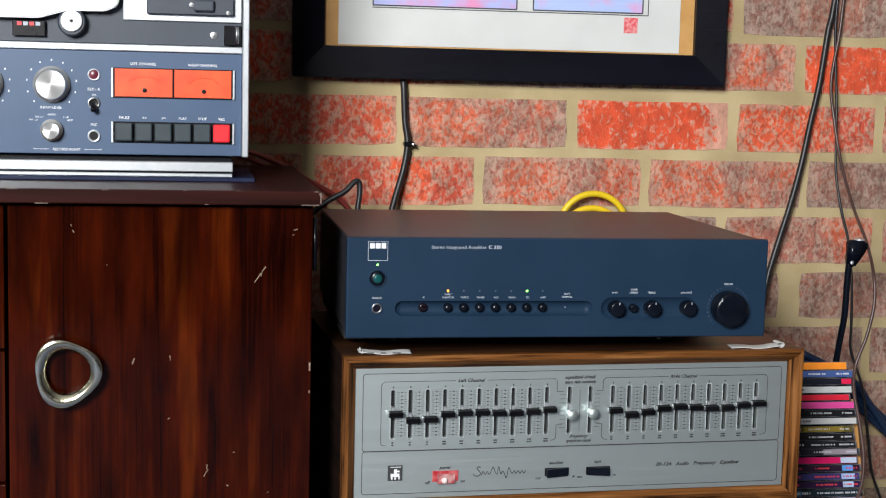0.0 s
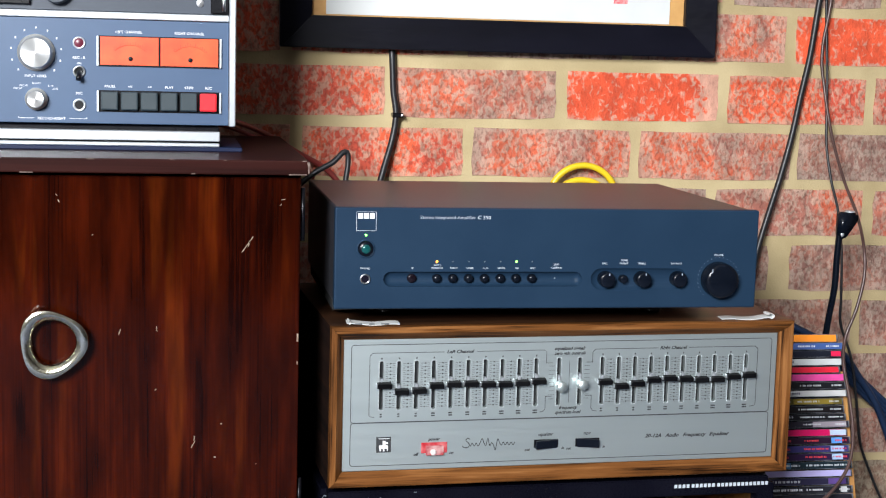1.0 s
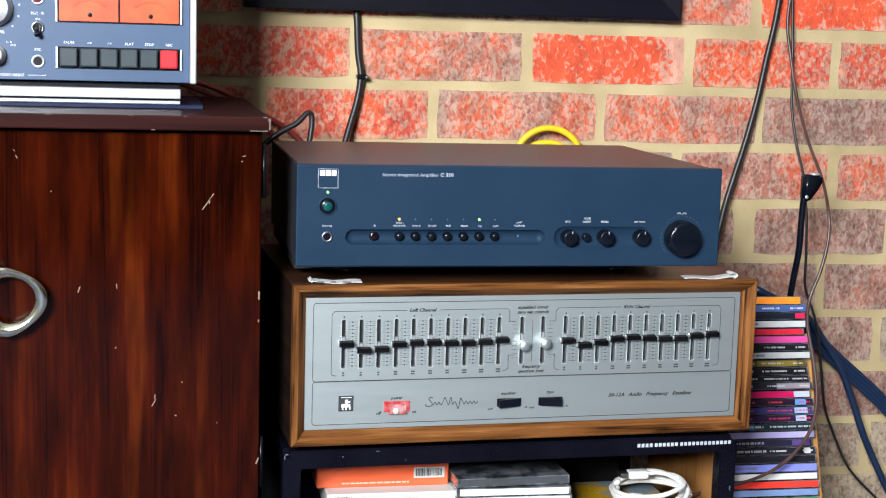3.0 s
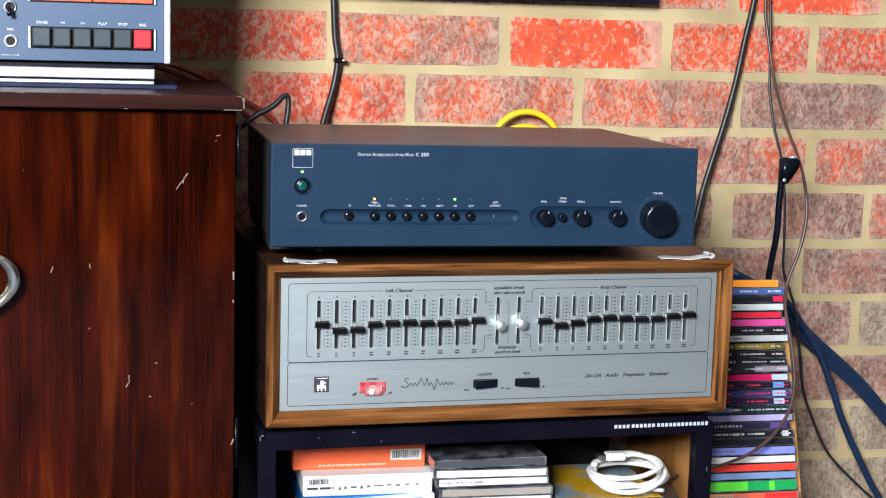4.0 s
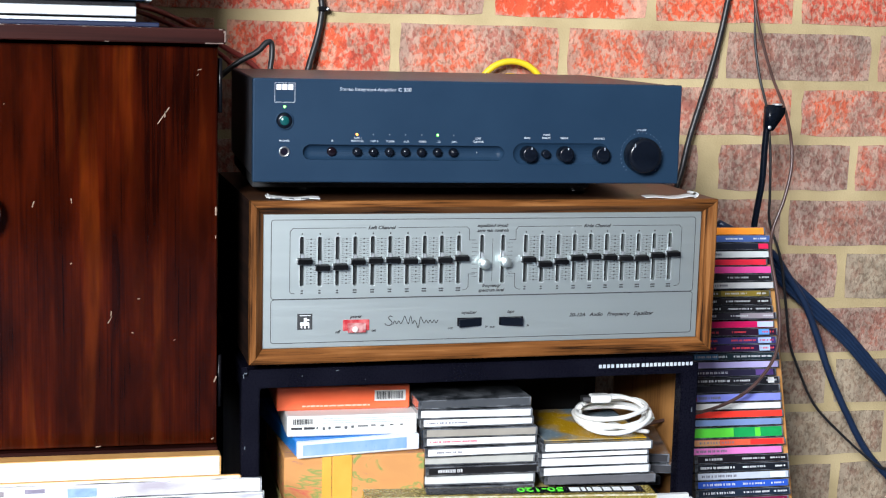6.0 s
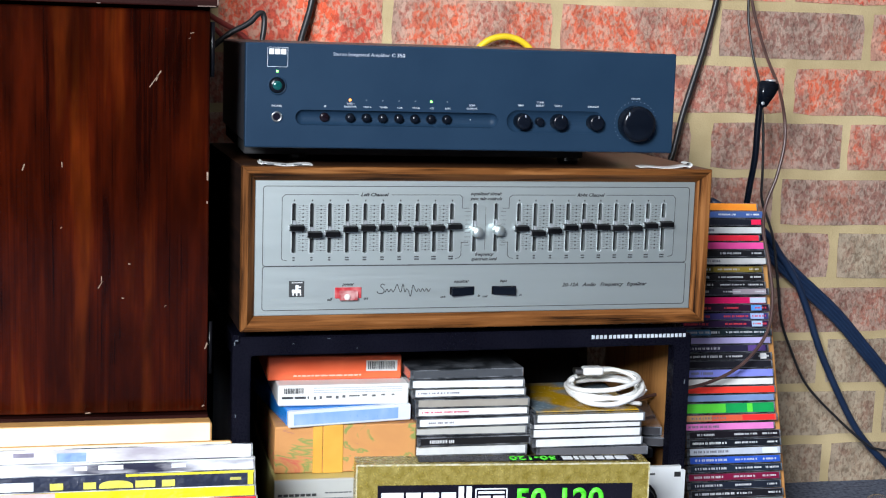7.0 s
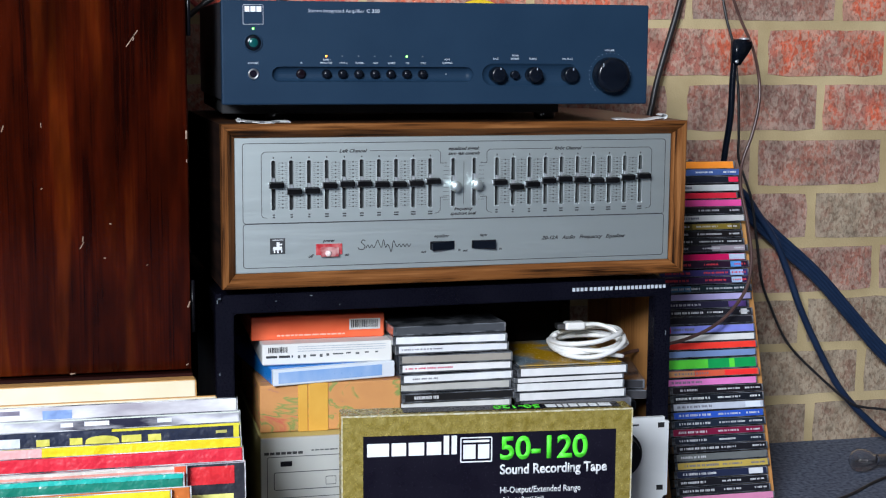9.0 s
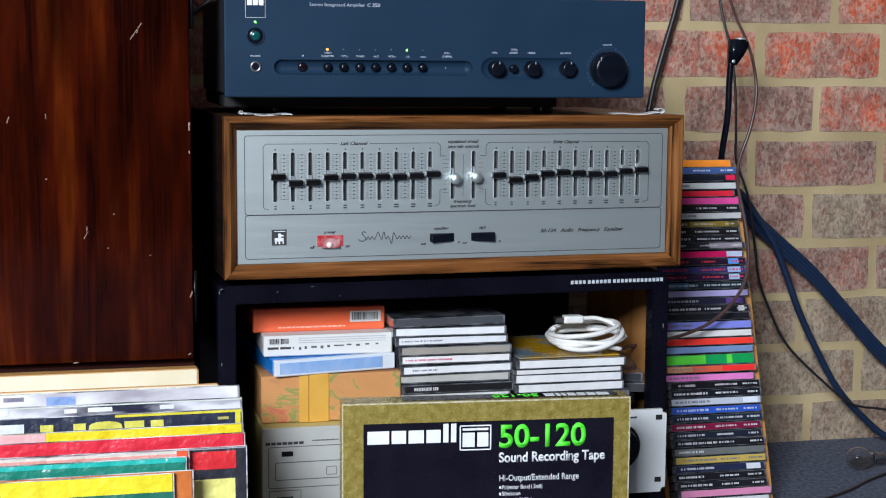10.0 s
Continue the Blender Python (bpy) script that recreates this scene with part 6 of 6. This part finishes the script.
# ---- records ----
def record(y, top, xr, th, colour, label, strips=(), covered=True, w=0.31, board=None):
    """A record sleeve standing on edge; strips are (from right, to right, from top, to top, colour) printed on its front."""
    r = thing("record_sleeve", label, "record", (xr - w / 2, y, FLOOR), group="row of records")
    tone = film if covered else ink
    b = box(xr - w, xr, y, y + th, FLOOR, top, min(0.0008, th * 0.3))
    part("sleeve", b, board or tone(colour), r)
    for a, b2, c, d, col, *domed in strips:
        if domed:
            q = bmesh.new()
            arc = [(xr - (a + b2) / 2 - (b2 - a) / 2 * math.cos(math.pi * k / 12), top - d + (d - c) * math.sin(math.pi * k / 12) ** 0.55) for k in range(13)]
            fr = [q.verts.new((px, y - 0.0005, pz)) for px, pz in arc]
            bk = [q.verts.new((px, y + 0.0002, pz)) for px, pz in arc]
            q.faces.new(fr)
            q.faces.new(bk[::-1])
            for k in range(13):
                q.faces.new((fr[k], bk[k], bk[(k + 1) % 13], fr[(k + 1) % 13]))
            bmesh.ops.recalc_face_normals(q, faces=q.faces[:])
            part("cover_print", q, tone(col), r)
            continue
        part("cover_print", box(xr - b2, xr - a, y - 0.0005, y + 0.0002, top - d, top - c), tone(col), r)
    if board is CREAM:
        part("board_edge", box(xr + 0.0001, xr + 0.0010, y + 0.0003, y + th - 0.0003, FLOOR + 0.001, top - 0.0004), TAN, r, "raw tan board edge")
        part("lid_edge", box(xr - w, xr - 0.0004, y + 0.0003, y + th - 0.0003, top + 0.0001, top + 0.0009), TAN, r, "raw tan upper edge")
    else:
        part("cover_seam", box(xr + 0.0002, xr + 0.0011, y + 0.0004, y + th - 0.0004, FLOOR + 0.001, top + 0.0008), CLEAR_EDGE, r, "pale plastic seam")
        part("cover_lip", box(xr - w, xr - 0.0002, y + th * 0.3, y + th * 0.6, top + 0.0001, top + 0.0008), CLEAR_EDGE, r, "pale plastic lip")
    r.rotation_euler = (radians(-4), 0, radians(0.6))
    return r


CREAM = mat("cream_board", (0.72, 0.64, 0.45), (0.80, 0.73, 0.56), 0.6, scale=14)
# the dark-to-white mottle of these three paints plastic highlights into the colour
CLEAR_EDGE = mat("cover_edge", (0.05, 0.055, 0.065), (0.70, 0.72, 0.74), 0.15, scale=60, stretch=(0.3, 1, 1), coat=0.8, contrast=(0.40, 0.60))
FILM = mat("film_glints", (0.40, 0.37, 0.42), (0.84, 0.84, 0.86), 0.12, scale=22, stretch=(0.35, 1, 1), coat=1.0, bump=1.0, fine=60, contrast=(0.40, 0.56), dist=0.003)
FILM2 = mat("film_glints_dark", (0.03, 0.03, 0.055), (0.74, 0.74, 0.80), 0.14, scale=26, stretch=(0.3, 1, 1), coat=1.0, bump=1.0, fine=60, contrast=(0.46, 0.60), dist=0.003)
record(-0.040, 0.2340, -0.030, 0.026, (0.72, 0.64, 0.40), "thick cream cardboard record box under the cabinet", w=0.32, board=CREAM)
record(-0.088, 0.2285, -0.014, 0.003, (0.72, 0.60, 0.30), "cream cardboard record sleeve standing on edge", board=CREAM)
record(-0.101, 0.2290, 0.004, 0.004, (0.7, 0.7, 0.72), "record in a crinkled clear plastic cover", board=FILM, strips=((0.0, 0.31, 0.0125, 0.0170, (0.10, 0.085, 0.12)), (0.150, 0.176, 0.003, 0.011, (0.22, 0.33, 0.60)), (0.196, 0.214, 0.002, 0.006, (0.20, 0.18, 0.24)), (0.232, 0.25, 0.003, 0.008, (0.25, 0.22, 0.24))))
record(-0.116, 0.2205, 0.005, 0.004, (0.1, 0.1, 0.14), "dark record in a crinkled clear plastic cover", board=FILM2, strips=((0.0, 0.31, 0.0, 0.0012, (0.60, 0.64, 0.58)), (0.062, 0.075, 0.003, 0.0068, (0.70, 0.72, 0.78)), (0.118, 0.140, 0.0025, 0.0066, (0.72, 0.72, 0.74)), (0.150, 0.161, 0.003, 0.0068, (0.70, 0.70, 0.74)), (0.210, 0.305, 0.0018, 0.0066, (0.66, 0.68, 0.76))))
record(-0.131, 0.2135, 0.004, 0.004, (0.014, 0.02, 0.045), "dark navy record sleeve with yellow block lettering", strips=((0.0, 0.115, 0.0, 0.0022, (0.62, 0.55, 0.03)), (0.001, 0.006, 0.002, 0.013, (0.62, 0.55, 0.03)), (0.0715, 0.0830, 0.0062, 0.0122, (0.62, 0.58, 0.10)), (0.0890, 0.1065, 0.0060, 0.0122, (0.62, 0.58, 0.10)), (0.1085, 0.1385, 0.0052, 0.0122, (0.62, 0.58, 0.10), True), (0.1410, 0.1520, 0.0062, 0.0122, (0.62, 0.58, 0.10)), (0.1695, 0.1810, 0.0062, 0.0122, (0.62, 0.58, 0.10)), (0.195, 0.31, 0.0045, 0.0125, (0.62, 0.66, 0.74)), (0.012, 0.022, 0.0060, 0.0085, (0.45, 0.42, 0.12))))
record(-0.147, 0.2035, 0.003, 0.004, (0.72, 0.60, 0.012), "bright yellow record sleeve standing on edge", strips=((0.175, 0.31, 0.0, 0.010, (0.72, 0.42, 0.42)),))
record(-0.162, 0.1985, 0.003, 0.005, (0.66, 0.022, 0.045), "red record sleeve in a glossy cover")
record(-0.178, 0.1905, 0.003, 0.004, (0.02, 0.02, 0.028), "black record sleeve with red and yellow cards in plastic", strips=((0.009, 0.052, 0.0030, 0.0190, (0.62, 0.018, 0.025)), (0.010, 0.052, 0.0280, 0.0900, (0.74, 0.70, 0.20)), (0.0, 0.31, 0.0, 0.0010, (0.30, 0.30, 0.34))))
record(-0.190, 0.1925, -0.049, 0.004, (0.60, 0.55, 0.50), "worn white record sleeve with red corner", strips=((0.0, 0.010, 0.0, 0.05, (0.70, 0.09, 0.03)), (0.010, 0.26, 0.0025, 0.0045, (0.70, 0.30, 0.25))))
record(-0.198, 0.1885, -0.052, 0.0035, (0.012, 0.20, 0.14), "teal green record sleeve standing on edge", strips=((0.0, 0.26, 0.0, 0.0040, (0.02, 0.42, 0.36)),))
record(-0.212, 0.1800, -0.047, 0.004, (0.56, 0.15, 0.025), "orange-brown record sleeve standing on edge")
record(-0.219, 0.1800, -0.064, 0.0035, (0.78, 0.66, 0.015), "yellow and green record sleeve in front of the row", strips=((0.0, 0.25, 0.0150, 0.18, (0.012, 0.13, 0.085)),))


# ---- cables ----
def cable(label, runs, material, name="cable"):
    first = runs[0][0][0]
    c = thing(name, label, "cable", first)
    for pts, r, *flat in runs:
        part("cord", tube(pts, r, 10, 8, *(flat or ())), material, c, smooth=True)
    return c


W = WALL_Y
ca = cable("black power cable hanging down the brick wall", [([(0.118, W - 0.0055, 0.7528), (0.119, W - 0.007, 0.737), (0.121, W - 0.008, 0.70), (0.1245, W - 0.010, 0.672), (0.120, W - 0.012, 0.64), (0.108, W - 0.020, 0.60), (0.098, W - 0.030, 0.56), (0.10, W - 0.05, 0.50), (0.16, W - 0.06, 0.45)], 0.0042)], CABLE)
part("cable_clip", box(0.1195, 0.1330, W - 0.016, W - 0.001, 0.6680, 0.6740, 0.001), BLACK, ca)
part("nail", lathe([(0.002, 0), (0.0018, 0.003), (0, 0.0035)], (0.1315, W - 0.016, 0.671), "y", 10), STEEL, ca)
cable("black lead arching over the back of the amplifier", [([(-0.045, 0.355, 0.545), (-0.022, 0.345, 0.575), (0.010, 0.345, 0.603), (0.034, 0.347, 0.617), (0.046, 0.350, 0.6285), (0.052, 0.352, 0.628), (0.053, 0.352, 0.615), (0.050, 0.350, 0.590), (0.050, 0.345, 0.56), (0.048, 0.32, 0.545)], 0.0034)], CABLE)
cable("thin red-brown wires running along the wall behind the recorder", [([(-0.105, 0.33, 0.668), (-0.085, 0.36, 0.664), (-0.05, 0.40, 0.650), (0.0, 0.43, 0.622), (0.035, 0.44, 0.602), (0.06, 0.44, 0.575)], 0.0036), ([(-0.115, 0.34, 0.664), (-0.085, 0.37, 0.655), (-0.04, 0.41, 0.635), (0.0, 0.435, 0.610), (0.02, 0.44, 0.59)], 0.0030)], CABLE_RED)
hoop = thing("yellow_cable", "coiled yellow cable hanging behind the amplifier", "cable", (0.37, W - 0.02, 0.57))
for rr, dz, dy in ((0.0465, 0.0, 0.0), (0.0440, -0.017, 0.007)):
    part("cord", tube([(0.3705 + rr * math.cos(a), W - 0.022 + dy, 0.5630 + dz + rr * 1.03 * math.sin(a)) for a in [2 * math.pi * k / 16 for k in range(17)]], 0.0042, 10, 4), YELLOW, hoop, smooth=True)
cable("thick black cable draped down the wall behind the amplifier", [([(0.708, W - 0.008, 0.98), (0.694, W - 0.008, 0.86), (0.688, W - 0.009, 0.83), (0.679, W - 0.010, 0.76), (0.669, W - 0.010, 0.707), (0.659, W - 0.012, 0.655), (0.645, W - 0.016, 0.602), (0.630, W - 0.020, 0.555), (0.616, W - 0.024, 0.510), (0.603, W - 0.03, 0.46), (0.58, W - 0.04, 0.41), (0.53, W - 0.06, 0.38)], 0.0040)], CABLE)
cable("thin dark wire hanging beside the hooked arm", [([(0.703, W - 0.010, 0.96), (0.697, W - 0.012, 0.85), (0.699, W - 0.012, 0.80), (0.702, W - 0.016, 0.735), (0.702, W - 0.022, 0.68), (0.701, W - 0.03, 0.64), (0.706, W - 0.04, 0.595), (0.716, W - 0.045, 0.555), (0.722, W - 0.050, 0.50), (0.725, W - 0.050, 0.44), (0.729, W - 0.045, 0.404), (0.748, W - 0.045, 0.354), (0.760, W - 0.045, 0.289), (0.768, W - 0.045, 0.240), (0.784, W - 0.045, 0.200), (0.812, W - 0.045, 0.148), (0.861, W - 0.045, 0.100), (0.909, W - 0.045, 0.061), (0.933, W - 0.045, 0.052), (0.96, W - 0.045, 0.048), (1.02, W - 0.04, 0.035), (1.10, W - 0.08, 0.004)], 0.0018)], CABLE)
cable("brown twin wire hanging in front of the disc tower", [([(0.712, W - 0.010, 0.96), (0.704, W - 0.012, 0.84), (0.694, W - 0.014, 0.765), (0.698, W - 0.02, 0.715), (0.703, W - 0.04, 0.655), (0.705, 0.38, 0.60), (0.702, 0.33, 0.56), (0.692, 0.285, 0.525), (0.690, 0.275, 0.49), (0.680, 0.270, 0.45), (0.667, 0.268, 0.415), (0.660, 0.255, 0.385), (0.661, 0.235, 0.345), (0.659, 0.215, 0.305), (0.648, 0.200, 0.270), (0.625, 0.190, 0.243), (0.598, 0.185, 0.224), (0.565, 0.180, 0.212), (0.53, 0.175, 0.206), (0.485, 0.16, 0.203), (0.468, 0.155, 0.199), (0.462, 0.15, 0.192)], 0.0021)], CABLE_BROWN)
blue = [([(0.60, W - 0.03, 0.408 + dz), (0.69, W - 0.028, 0.378 + dz), (0.742, W - 0.026, 0.341 + dz), (0.800, W - 0.025, 0.291 + dz), (0.861, W - 0.024, 0.240 + dz), (0.916, W - 0.023, 0.183 + dz), (0.973, W - 0.022, 0.124 + dz), (1.06, W - 0.03, 0.055 + dz * 0.6), (1.20, W - 0.05, 0.006)], 0.0034) for dz in (-0.0096, -0.0032, 0.0032, 0.0096)]
cable("flat bundle of dark blue speaker cables against the wall", blue, CABLE_BLUE)
cable("dark blue speaker cable drooping to the carpet", [([(0.66, W - 0.036, 0.402), (0.734, W - 0.034, 0.365), (0.766, W - 0.033, 0.328), (0.793, W - 0.033, 0.290), (0.813, W - 0.033, 0.247), (0.836, W - 0.033, 0.191), (0.865, W - 0.033, 0.135), (0.900, W - 0.034, 0.077), (0.941, W - 0.036, 0.034), (0.985, W - 0.040, 0.0025), (1.06, W - 0.05, 0.000), (1.15, W - 0.08, 0.000)], 0.0048)], CABLE_BLUE)
cable("thin black lead lying on the carpet", [([(0.72, 0.16, FLOOR + 0.002), (0.80, 0.205, FLOOR + 0.002), (0.86, 0.25, FLOOR + 0.002), (0.92, 0.285, FLOOR + 0.002), (1.02, 0.33, FLOOR + 0.002), (1.15, 0.36, FLOOR + 0.002)], 0.0022)], CABLE)


def bulb():
    c = (0.868, 0.300, FLOOR + 0.0165)
    b = thing("light_bulb", "clear glass light bulb lying on the carpet", "bulb", (c[0], c[1], FLOOR))
    prof = [(0, -0.0168), (0.007, -0.0156), (0.0133, -0.0105), (0.0158, -0.003), (0.0150, 0.005), (0.0112, 0.0126), (0.0077, 0.018), (0.0066, 0.024)]
    # a thin blown shell: out along the outside, back along the inside
    shell = prof + [(max(0.0, r - 0.0005), d + (0.0005 if i == 0 else 0.0)) for i, (r, d) in reversed(list(enumerate(prof)))]
    part("envelope", lathe(shell, c, "x", 32), CLEAR, b, "clear glass envelope", True)
    part("cap", lathe([(0.0068, 0.0235), (0.0070, 0.035), (0.004, 0.038), (0, 0.0385)], c, "x", 24), STEEL, b, smooth=True)
    part("filament", tube([(c[0] + 0.009, c[1], c[2] - 0.002), (c[0], c[1] - 0.001, c[2] + 0.002), (c[0] - 0.002, c[1] + 0.003, c[2] - 0.002), (c[0] + 0.009, c[1] + 0.001, c[2] + 0.001)], 0.0005, 5, 4), STEEL, b)


bulb()


# ---- bricks ----
PITCH_X, PITCH_Z, BL, BH = 0.2235, 0.0758, 0.2100, 0.0640
STARTS = {1: 0.662, 0: 0.125, -1: 0.005, -2: 0.784, -3: 0.877, -4: 0.781, -5: 0.868, -6: 0.772, -7: 0.862, -8: 0.770, -9: 0.880}
SPECIAL = {(0, 1): B_RED, (0, 0): B_MAUVE, (0, -1): B_ORANGE, (0, 2): B_ORANGE, (-1, 0): B_ORANGE, (-1, 1): B_MAUVE, (-1, 2): B_MAUVE, (1, 0): B_RED, (1, -1): B_MAUVE, (1, 1): B_ORANGE}

# cut bricks: row and place in it, shift of the near end, length; the rest of the row closes up behind them
CUT = {(-2, 0): (0.002, 0.180), (-4, 0): (-0.005, 0.190), (-6, 0): (0.0, 0.187), (-8, 0): (0.0, 0.172), (-3, -1): (0.016, 0.194), (0, 2): (0.0, 0.193)}


def brick_mesh(name, length, seed):
    rnd = random.Random(seed)
    b = bmesh.new()
    n = 6
    fr, bk = [], []
    hw, hh = length / 2, BH / 2
    loop = [(-hw + 2 * hw * k / n, -hh) for k in range(n)] + [(hw, -hh + 2 * hh * k / 3) for k in range(3)] + [(hw - 2 * hw * k / n, hh) for k in range(n)] + [(-hw, hh - 2 * hh * k / 3) for k in range(3)]
    for x, z in loop:
        jx, jz = rnd.uniform(-0.0014, 0.0014), rnd.uniform(-0.0014, 0.0014)
        corner = 0.0013 if abs(abs(x) - hw) < 1e-6 and abs(abs(z) - hh) < 1e-6 else 0.0
        fr.append(b.verts.new(((x + jx) * 0.996 - math.copysign(corner, x), rnd.uniform(-0.0002, 0.0003), (z + jz) * 0.985 - math.copysign(corner, z) * 0.6)))
        bk.append(b.verts.new(((x + jx) * 1.002, 0.008, (z + jz) * 1.01)))
    c = b.verts.new((rnd.uniform(-0.04, 0.04), -0.0004, rnd.uniform(-0.008, 0.008)))
    m = len(loop)
    for k in range(m):
        j = (k + 1) % m
        b.faces.new((c, fr[k], fr[j]))
        b.faces.new((fr[k], bk[k], bk[j], fr[j]))
    bmesh.ops.recalc_face_normals(b, faces=b.faces[:])
    me = bpy.data.meshes.new(name)
    b.to_mesh(me)
    b.free()
    return me


SHAPES = {}
rest = bmesh.new()
for row in range(-10, 22):
    zc = 0.7005 + row * PITCH_Z + (0.0035 if row > 0 else 0.0)
    if zc < FLOOR + 0.01:
        continue
    start = STARTS.get(row, 0.125 if row % 2 == 0 else 0.013) % PITCH_X
    for col in range(-11, 10):
        x = start + (col) * PITCH_X
        if x < X0 or x + BL > X1:
            continue
        anchor = STARTS.get(row)
        idx = round((x - anchor) / PITCH_X) if anchor is not None else 99
        size = BL
        for (r0, i0), (shift, short) in CUT.items():
            if r0 == row and i0 == idx:
                x, size = x + shift, short
            elif r0 == row and idx > i0 and r0 != -3:
                x -= BL - short - shift
        rnd = random.Random(row * 131 + col)
        lx = size + rnd.uniform(-0.004, 0.003)
        xc, z = x + size / 2 + rnd.uniform(-0.0015, 0.0015), zc + rnd.uniform(-0.0010, 0.0010)
        if -0.45 < xc < 1.3 and row <= 4:
            m = SPECIAL.get((row, idx))
            if m is None:
                m = rnd.choice((B_MAUVE, B_DULL, B_DULL, B_ORANGE)) if row > -2 else B_PALE if row < -6 else rnd.choice((B_DULL, B_DULL, B_DULL, B_MAUVE)) if row > -5 else rnd.choice((B_DULL, B_DULL, B_PALE))
            key = (m.name, rnd.randrange(5), size)
            if key not in SHAPES:
                SHAPES[key] = brick_mesh("brick", lx, key[1] + 7)
                SHAPES[key].materials.append(m)
            ob = new("brick", SHAPES[key])
            ob.parent = wall_north
            ob.location = (xc, WALL_Y + 0.0012, z)
        else:
            vs = [rest.verts.new((xc + sx * lx / 2, yy, z + sz * BH / 2)) for yy in (WALL_Y - 0.0015, WALL_Y + 0.008) for sx, sz in ((-1, -1), (1, -1), (1, 1), (-1, 1))]
            rest.faces.new(vs[0:4])
            for k in range(4):
                rest.faces.new((vs[k], vs[4 + k], vs[4 + (k + 1) % 4], vs[(k + 1) % 4]))
bmesh.ops.recalc_face_normals(rest, faces=rest.faces[:])
me = bpy.data.meshes.new("brickwork")
rest.to_mesh(me)
rest.free()
me.materials.append(B_DULL)
bw = new("brickwork", me)
bw.parent = wall_north
tagged(bw, kind="stuff")
